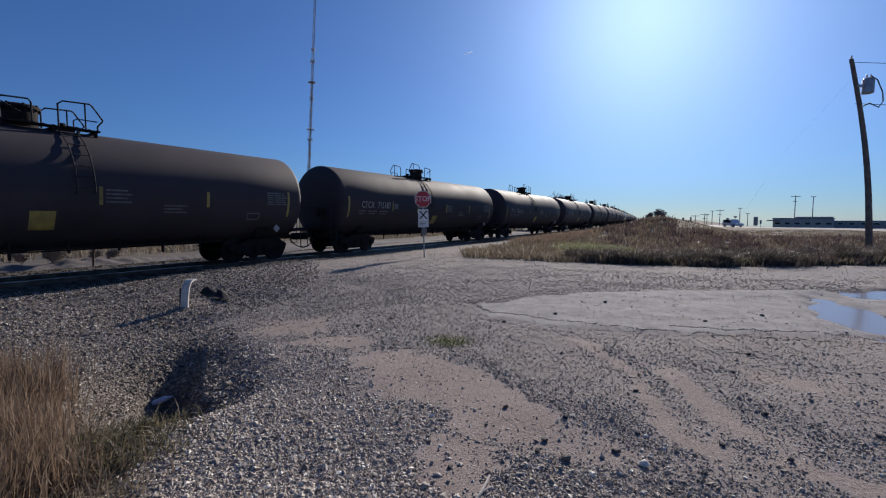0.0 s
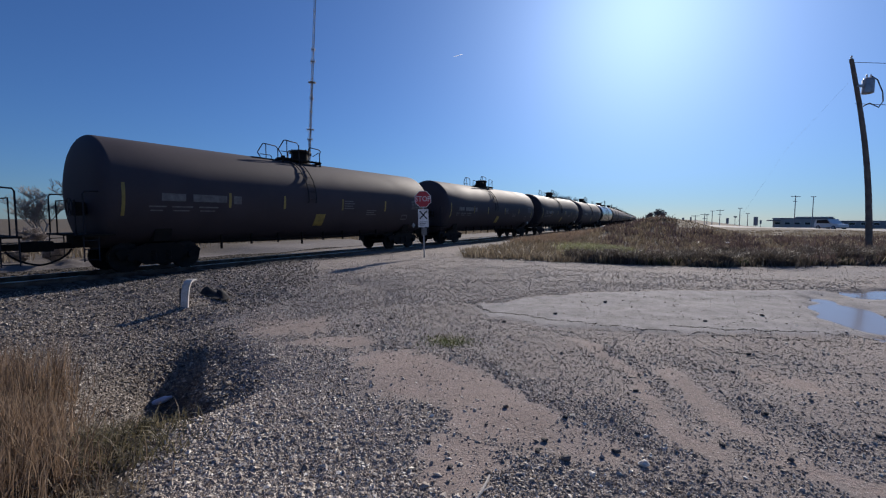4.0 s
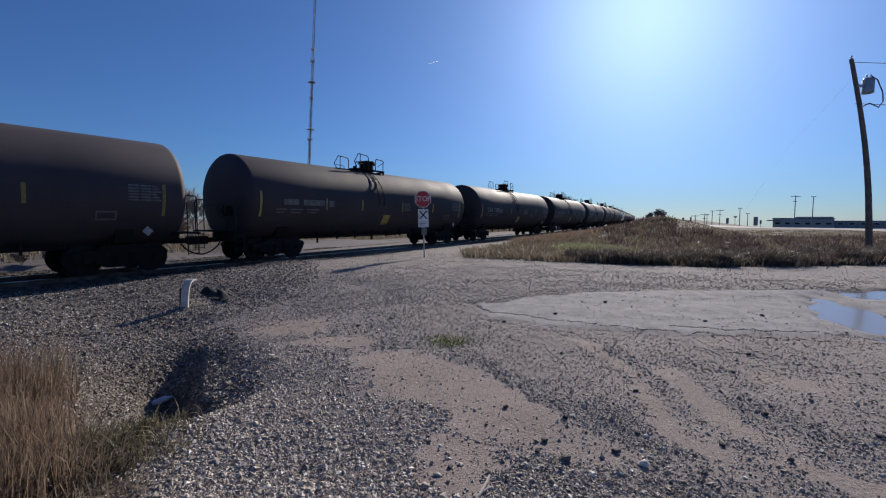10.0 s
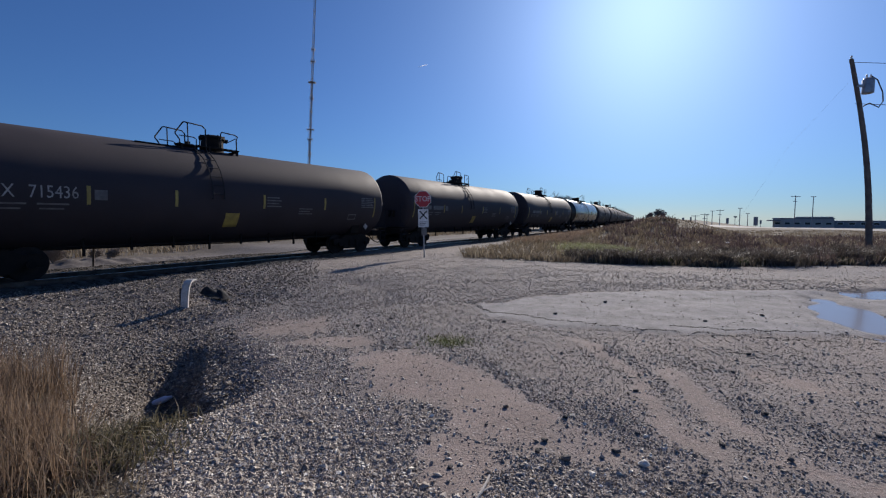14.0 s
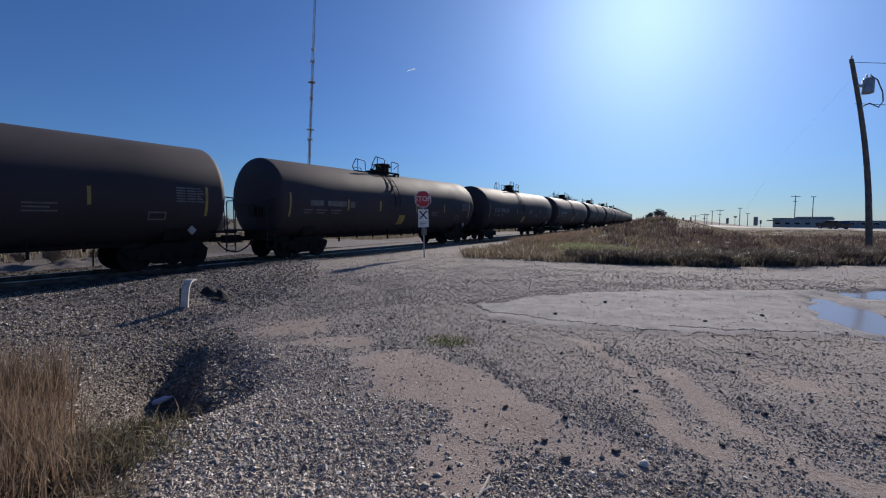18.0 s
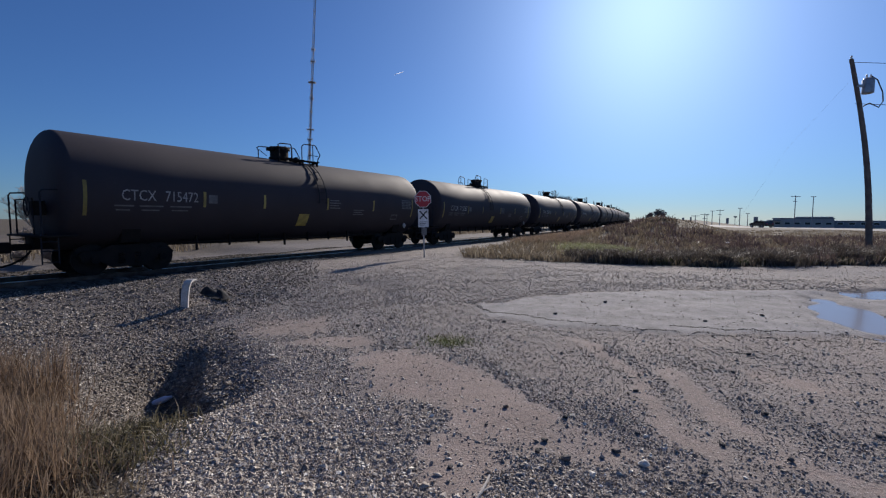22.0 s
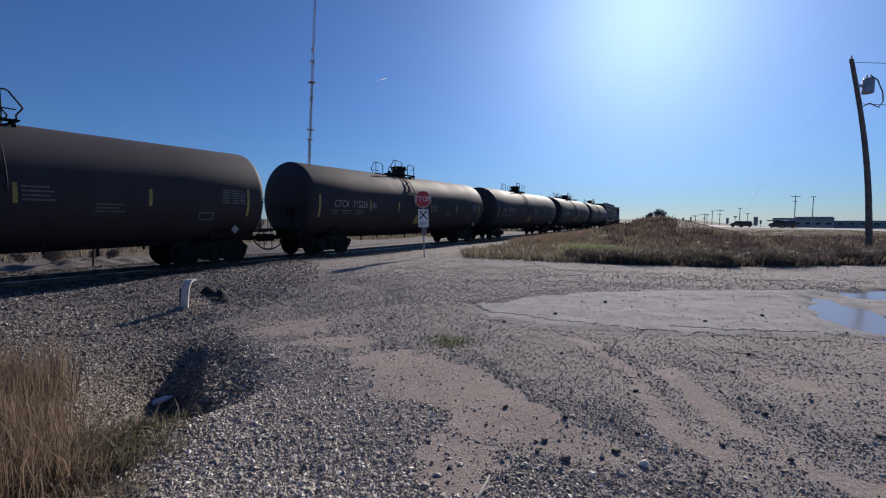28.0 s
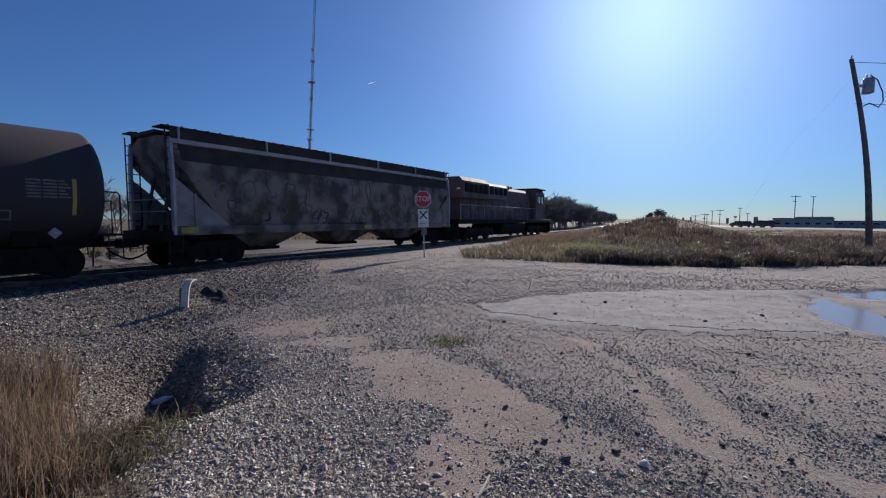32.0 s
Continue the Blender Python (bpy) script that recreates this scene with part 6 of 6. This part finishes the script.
# the windrows and the lot beyond them are of darker stone than the heap by the ditch
dark_ = R_.uniform(0, 1, len(x)) < np.maximum(smooth(-0.6, 1.0, x + 0.35 * (y - 4)) * 0.6, rows_[keep] * 0.75)
size = np.where(dark_ & (rows_[keep] > 0.4), size * 1.1, size)
tagged(many_stones("dark_gravel", x[dark_], y[dark_], size[dark_], DARK_STONE, 7), "dark angular gravel in windrows on the lot", "gravel", kind="stuff")
x, y, size = x[~dark_], y[~dark_], size[~dark_]
tagged(many_stones("gravel", x, y, size, STONE, 5), "loose angular grey gravel scattered over the lot", "gravel", kind="stuff")

# coarser stone spread over the road to the crossing
x, y = fan(70000, 8.5, 21, radians(47))
s_, u_ = track_coords(x, y)
d_, p_, g_ = cover(x, y)
keep = (R_.uniform(0, 1, len(x)) < (0.5 + 0.4 * wave(x, y, 2.0, 95)) * (1 - 0.98 * np.clip(p_ * 1.6, 0, 1)) * (1 - g_)) & (u_ > 1.4)
x, y = x[keep], y[keep]
tagged(many_stones("road_stone", x, y, R_.uniform(0.009, 0.026, len(x)), DARK_STONE, 9, 0.3), "grey crushed stone on the road to the crossing", "gravel", kind="stuff")

# old ballast that has rolled down into the gully; its dark colour carries some shade
n = 34000
al, ac = R_.uniform(-2.2, 2.7, n), R_.uniform(-2.6, 0.95, n)
x, y = -4.0 + 0.495 * al + 0.869 * ac, 6.2 - 0.869 * al + 0.495 * ac
keep = R_.uniform(0, 1, n) < 1 - 0.8 * smooth(0.4, 0.9, ac)
x, y = x[keep], y[keep]
tagged(many_stones("gully_stone", x, y, np.clip(np.exp(R_.normal(math.log(0.019), 0.35, len(x))), 0.009, 0.042), BALLAST, 12, 0.2), "dark angular ballast stones lining the gully", "ballast", kind="stuff")

# grit in the cracks and along the broken edge of the apron
CRACKS = [((0.64, 8.7), (0.66, 8.09), (0.98, 7.6), (1.44, 7.38), (2.4, 6.75)), ((2.4, 6.75), (3.12, 6.36), (3.87, 6.17), (4.55, 5.98), (6.0, 5.66)), ((3.6, 6.6), (4.6, 6.3), (5.6, 6.25), (6.6, 5.9)),
          ((1.8, 9.6), (3.5, 9.2), (5.5, 9.1), (7.5, 9.3)), ((4.2, 6.1), (4.4, 6.7), (5.2, 7.0)), ((2.2, 7.2), (3.4, 7.35), (4.6, 7.1), (6.2, 7.3)), ((-1.0, 10.6), (1.5, 10.9), (5.0, 10.6), (9.0, 10.9)), ((5.2, 5.9), (5.5, 5.4), (6.0, 5.2))]
cx_, cy_ = [], []
for j, line in enumerate(CRACKS):
    for (ax, ay), (bx, by) in zip(line, line[1:]):
        m_ = int(math.hypot(bx - ax, by - ay) * (120 if j < 3 else 22))
        f_ = R_.uniform(0, 1, m_)
        wob = R_.normal(0, 0.018 if j < 3 else 0.06, m_)
        px_, py_ = ax + (bx - ax) * f_, ay + (by - ay) * f_
        cx_.append(px_ + 0.05 * wave(px_, py_, 0.6, 91) + wob), cy_.append(py_ + 0.07 * wave(px_, py_, 0.5, 92) + wob)
x, y = np.concatenate(cx_), np.concatenate(cy_)
tagged(many_stones("edge_grit", x, y, R_.uniform(0.005, 0.014, len(x)), stone_material("black_grit", 0.4), 8), "dark grit along the broken edge of the pale apron", "gravel", kind="stuff")

# ballast along the line
n = 150000
s_ = R_.uniform(-22, 70, n) ** 1.0
s_ = np.where(R_.uniform(0, 1, n) < 0.6, R_.uniform(-20, 2, n), s_)
u_ = R_.uniform(-3.2, 13.5, n)
h = np.interp(s_, S, HEAD)
x, y = np.interp(s_, S, TX) + np.cos(h) * u_, np.interp(s_, S, TY) - np.sin(h) * u_
road = (s_ > -2.0) & (s_ < 12)
keep = ~(road & (abs(u_) < 2.4)) & (u_ < np.interp(s_, (-30, -12, -9, -5, -2, 12, 20, 80), (13.5, 12.0, 8.0, 3.6, 2.7, 2.7, 3.4, 3.4)) - 2.2 * R_.uniform(0, 1, n) ** 2 * (s_ < -3)) & ((u_ < 7.5) | ((gully_coords(x, y)[1] < 0.6 * R_.uniform(0, 1, n)) & (y > 3.3))) & (abs(abs(u_) - 0.755) > 0.10)
keep &= ~((abs(u_) < 1.3) & (R_.uniform(0, 1, n) < 0.5))
x, y = x[keep], y[keep]
size = np.clip(np.exp(R_.normal(math.log(0.026), 0.3, len(x))), 0.014, 0.05)
# stones near the rails get a blacker colour for the train's shadow
shaded_ = abs(u_[keep]) < 2.7 + 0.5 * R_.uniform(-1, 1, len(x))
tagged(many_stones("oily_ballast", x[shaded_], y[shaded_], size[shaded_], stone_material("train_shade_ballast", 0.26), 10, 0.15), "dark ballast stones beside the rails, train shade in their colour", "ballast", kind="stuff")
x, y, size = x[~shaded_], y[~shaded_], size[~shaded_]
tagged(many_stones("ballast", x, y, size, BALLAST, 6, 0.15), "crushed grey ballast stones along the railway", "ballast", kind="stuff")



# ---- grass and weeds ----
def blades(name, x, y, height, width, mat, seed, lean=0.35, parent=None, base_z=None):
    r = np.random.RandomState(seed)
    n = len(x)
    z = ground_z(x, y) - 0.02 if base_z is None else np.full(n, base_z)
    a = r.uniform(0, 6.283, n)
    l = np.abs(r.normal(lean, lean * 0.5, n)) * height
    dx, dy = np.cos(a) * l, np.sin(a) * l
    f = r.uniform(0, 6.283, n)
    wx, wy = np.cos(f) * width, np.sin(f) * width
    P = np.empty((n, 5, 3))
    P[:, 0] = np.stack([x - wx, y - wy, z], 1)
    P[:, 1] = np.stack([x + wx, y + wy, z], 1)
    P[:, 2] = np.stack([x + dx * 0.35 - wx * 0.8, y + dy * 0.35 - wy * 0.8, z + height * 0.6], 1)
    P[:, 3] = np.stack([x + dx * 0.35 + wx * 0.8, y + dy * 0.35 + wy * 0.8, z + height * 0.6], 1)
    P[:, 4] = np.stack([x + dx, y + dy, z + height * (1 - 0.25 * lean)], 1)
    tri = np.array([(0, 1, 3), (0, 3, 2), (2, 3, 4)])
    F = tri[None] + (np.arange(n) * 5)[:, None, None]
    return raw(name, P.reshape(-1, 3), F.reshape(-1, 3), mat, parent)


STRAW = leafy("dry_straw", (0.07, 0.045, 0.032), (0.38, 0.275, 0.185))
DRY = leafy("dry_meadow_grass", (0.115, 0.093, 0.066), (0.31, 0.255, 0.178))
WEED = leafy("dark_dead_weeds", (0.06, 0.043, 0.040), (0.165, 0.122, 0.108))
GREEN = leafy("winter_green_grass", (0.07, 0.09, 0.03), (0.24, 0.25, 0.10))
PALE_WEED = leafy("pale_seed_heads", (0.36, 0.30, 0.22), (0.55, 0.50, 0.40))


def field(n, x0, x1, y0, y1, test, seed):
    r = np.random.RandomState(seed)
    yy = y0 * (y1 / y0) ** r.uniform(0, 1, n)
    xx = r.uniform(-1.05, 1.05, n) * yy
    keep_ = (xx > x0) & (xx < x1)
    xx, yy = xx[keep_], yy[keep_]
    _, _, g = cover(xx, yy)
    k = (g > 0.5) & test(xx, yy, r)
    return xx[k], yy[k]


def clumpy(x, y, r, size, seed, cut):
    return wave(x, y, size, seed) + r.uniform(-0.5, 0.5, len(x)) > cut


def on_berm(x, y):
    s, u = track_coords(x, y)
    return (u > 3.5) & (y < 75) & ((np.arctan2(x, y) < 0.5) | (y < 31))


def height_at(y, r, lo, hi, n, x):
    """Low growth in the open field beyond the berm."""
    return r.uniform(lo, hi, n) * np.where((np.arctan2(x, y) > 0.5) & (y > 30), 0.35, 1.0)


x, y = field(190000, -3, 75, 13, 70, lambda a, b, r: (on_berm(a, b) | ((np.arctan2(a, b) > 0.5) & (b > 30) & (b < 56) & (a < 57))) & clumpy(a, b, r, 3, 61, -0.25), 1)
r1 = np.random.RandomState(2)
tagged(blades("berm_grass", x, y, height_at(y, r1, 0.12, 0.40, len(x), x), 0.010 + 0.0006 * y, DRY, 3, 0.5), "matted dry tan grass covering the berm", "grass", kind="stuff")
x, y = field(90000, 8, 60, 14, 42, lambda a, b, r: on_berm(a, b) & clumpy(a, b, r, 3, 62, 0.55 - 0.75 * (a > 12.5)) & (b > 15.2 + 1.5 * (a < 13)), 4)
tagged(blades("dead_weeds", x, y, r1.uniform(0.18, 0.50, len(x)) * (1 + 0.45 * wave(x, y, 1.7, 97)), 0.010 + 0.0006 * y, WEED, 5, 0.35), "dark brown dead weeds standing on the verge", "weeds", kind="stuff")
x, y = field(60000, 2, 40, 13, 30, lambda a, b, r: on_berm(a, b) & (0.85 * np.exp(-((a - 7.3) / 0.8) ** 2 - ((b - 19.4) / 3.0) ** 2) + 0.2 * np.exp(-((b - 15.2) / 0.5) ** 2 - ((a - 11.5) / 2) ** 2) + 0.25 * wave(a, b, 1.2, 63) > r.uniform(0.3, 0.9, len(a))), 6)
tagged(blades("green_patch", x, y, r1.uniform(0.16, 0.46, len(x)), 0.018, GREEN, 7, 0.5), "patch of yellow-green winter grass on the berm", "grass", kind="stuff")
x, y = field(50000, 0, 30, 13, 26, lambda a, b, r: on_berm(a, b) & clumpy(a, b, r, 1.4, 64, 0.85), 8)
tagged(blades("seed_heads", x, y, r1.uniform(0.2, 0.55, len(x)), 0.012, PALE_WEED, 9, 0.6), "pale dry seed heads among the weeds", "weeds", kind="stuff")
x, y = 7.4 + r1.normal(0, 0.55, 7200), 20.6 + r1.normal(0, 1.2, 7200)
tagged(blades("bright_grass", x, y, r1.uniform(0.3, 0.62, 7200), 0.02, leafy("yellow_green_grass", (0.13, 0.14, 0.06), (0.36, 0.36, 0.18)), 18, 0.6), "bright yellow-green grass on the berm", "grass", kind="stuff")
# dark low evergreen weeds along the foot of the berm
x, y = field(60000, 2, 30, 13, 24, lambda a, b, r: on_berm(a, b) & (np.exp(-((b - 15.6 - 0.1 * np.abs(a - 9)) / 0.8) ** 2) * (0.55 + 0.6 * wave(a, b, 1.6, 67)) > r.uniform(0.25, 0.8, len(a))), 16)
tagged(blades("dark_weeds", x, y, r1.uniform(0.12, 0.42, len(x)), 0.02, leafy("dark_green_weeds", (0.022, 0.026, 0.014), (0.07, 0.075, 0.035)), 17, 0.6), "low dark green weeds at the foot of the berm", "weeds", kind="stuff")
# low brush in clumps along the foot of the berm
bx, by, bh = [], [], []
for k in range(150):
    cx = r1.uniform(5.6, 24.0)
    cy = 15.35 + 0.42 * max(9 - cx, 0) + 0.2 * max(cx - 12, 0) + abs(r1.normal(0, 1.6))
    w_, t_, m_ = r1.uniform(0.18, 0.6), r1.uniform(0.25, 0.80), 330
    dx, dy = r1.normal(0, w_, m_), r1.normal(0, w_ * 0.7, m_)
    bx.append(cx + dx), by.append(cy + dy), bh.append(t_ * np.exp(-(dx / w_) ** 2 * 0.35) * r1.uniform(0.5, 1.1, m_))
x, y, z = np.concatenate(bx), np.concatenate(by), np.concatenate(bh)
tagged(blades("verge_brush", x, y, z, 0.013, leafy("grey_brown_brush", (0.035, 0.03, 0.026), (0.15, 0.125, 0.10)), 19, 0.7), "tangled grey-brown dead brush along the verge", "brush", kind="stuff")
# reddish dry grass between the line and the lot
n = 16000
s_, u_ = r1.uniform(12, 34, n), r1.uniform(3.6, 8.2, n)
h = np.interp(s_, S, HEAD)
x, y = np.interp(s_, S, TX) + np.cos(h) * u_, np.interp(s_, S, TY) - np.sin(h) * u_
k = (y > 17.6) & (x > 1.4 + 0.3 * wave(x, y, 1.0, 68)) & (wave(x, y, 1.5, 65) > -0.4)
tagged(blades("red_grass", x[k], y[k], r1.uniform(0.2, 0.5, k.sum()), 0.014, leafy("russet_dry_grass", (0.17, 0.12, 0.088), (0.36, 0.275, 0.195)), 10, 0.3), "russet dry grass along the ballast edge", "grass", kind="stuff")
# brush on the far side of the line
n = 26000
s_, u_ = r1.uniform(-30, 60, n), -r1.uniform(11.5, 26, n)
h = np.interp(s_, S, HEAD)
x, y = np.interp(s_, S, TX) + np.cos(h) * u_, np.interp(s_, S, TY) - np.sin(h) * u_
k = wave(x, y, 4, 66) > -0.5
tagged(blades("far_brush", x[k], y[k], r1.uniform(0.2, 0.6, k.sum()), 0.028, DRY, 11, 0.35), "dry brush beyond the railway", "grass", kind="stuff")

# small green tuft and dead stalks in the gravel
x, y = 0.08 + r1.normal(0, 0.18, 900), 5.85 + r1.normal(0, 0.13, 900)
tagged(blades("grass_tuft", x, y, r1.uniform(0.02, 0.08, 900), 0.006, GREEN, 12, 0.8), "small flat green grass tuft in gravel", "grass", kind="stuff")
x, y = 0.6 + r1.normal(0, 0.5, 260), 5.0 + r1.normal(0, 0.35, 260)
tagged(blades("dead_stalks", x, y, r1.uniform(0.02, 0.06, 260), 0.004, DRY, 13, 1.0), "flattened dead grass stalks in gravel", "grass", kind="stuff")

# grass on the ditch bank, low part
n = 26000
s_, u_ = r1.uniform(-20.5, -12.0, n), r1.uniform(9.0, 15.5, n)
h = np.interp(s_, S, HEAD)
x, y = np.interp(s_, S, TX) + np.cos(h) * u_, np.interp(s_, S, TY) - np.sin(h) * u_
_, _, g = cover(x, y)
k = (g > 0.5) & (np.hypot(x, y) > 1.6) & (((x + 4.0) * 0.869 + (y - 6.2) * 0.495 < -0.3) | (y < 3.6))
tagged(blades("ditch_grass", x[k], y[k], r1.uniform(0.06, 0.30, k.sum()), 0.0045, DRY, 14, 0.8), "low matted dry grass in the ditch", "grass", kind="stuff")
n = 2600
al = r1.uniform(2.3, 3.9, n)
sd = r1.normal(-0.22, 0.24, n)
x, y = -4.0 + 0.495 * al + 0.869 * sd, 6.2 - 0.869 * al + 0.495 * sd
tagged(blades("ditch_green", x, y, r1.uniform(0.05, 0.2, n), 0.005, leafy("dull_green_blades", (0.045, 0.043, 0.026), (0.22, 0.19, 0.11)), 15, 0.8), "dull green grass by the gully", "grass", kind="stuff")

# tall swaying tussocks
SWAYING = []


def tussock(x, y, n, height, seed):
    t = new("grass_tussock")
    r = np.random.RandomState(seed)
    a, d = r.uniform(0, 6.283, n), np.abs(r.normal(0, 0.17, n))
    hs = height * r.uniform(0.55, 1.1, n)
    straw = blades("straw_clump", d * np.cos(a), d * np.sin(a), hs, 0.0027, STRAW, seed + 1, 0.20, t, -0.03)
    m_ = n // 2
    leaf = blades("leaf_clump", d[:m_] * np.cos(a[:m_]) * 1.3, d[:m_] * np.sin(a[:m_]) * 1.3, hs[:m_] * 0.62, 0.0045, STRAW, seed + 2, 0.6, t, -0.03)
    tagged(straw, kind="stuff"), tagged(leaf, kind="stuff")
    m = pose(x, y, gz(x, y))
    t.matrix_basis = m
    SWAYING.append((t, m))
    return tagged(t, "tall dry straw-coloured grass tussock by the ditch", "grass tussock", "tussocks by the ditch")


tq = random.Random(5)
for k in range(30):
    y = 2.1 + 2.7 * k / 30 + tq.uniform(-0.2, 0.2)
    x = -(0.90 + 0.03 * max(3.0 - y, 0) + 0.36 * tq.random() ** 0.8) * y - 0.05
    tussock(x, y, 150, tq.uniform(0.62, 1.02) * (0.44 + 0.09 * y), 100 + k * 7)


def on_rails(s, base):
    """Pose of a vehicle whose middle is at s, carried by two trucks."""
    a, b = on_track(s - base / 2), on_track(s + base / 2)
    m = (a + b) / 2
    d = b - a
    return pose(m.x, m.y, RAIL_Z, 0, 0, math.degrees(math.atan2(d.y, d.x)))


def motions():
    times = [0.0] + [k * 1.0 for k in range(1, 33)]
    start = travelled(19.0) + 0.91
    for k, car in CARS.items():
        walk(car, [(t, on_rails(start + PITCH * k - travelled(t), 12.7)) for t in times])

    walk(hopper, [(t, on_rails(HOPPER_AT + travelled(32.0) - travelled(t), 13.0)) for t in times])
    walk(locomotive, [(t, on_rails(LOCO_AT + travelled(32.0) - travelled(t), 13.4)) for t in times])
    walk(contrail, [(t, pose(*p, 0, CONTRAIL_TILT, 0)) for t, p in CONTRAIL])
    for car, rows in ROAD_ROWS:
        walk(car, [(t, pose(*road_at(y), 0, 0, turn)) for t, y, turn in rows])
    # the tall grass sways in the wind
    sway = random.Random(8)
    for g, m in SWAYING:
        ph, sp = sway.uniform(0, 6.28), sway.uniform(1.6, 2.6)
        walk(g, [(k * 0.4, m @ pose(0, 0, 0, 2.5 * math.sin(sp * k * 0.4 + ph), 2.5 + 4.0 * math.sin(sp * 0.8 * k * 0.4 + ph * 2), 0)) for k in range(81)])


motions()
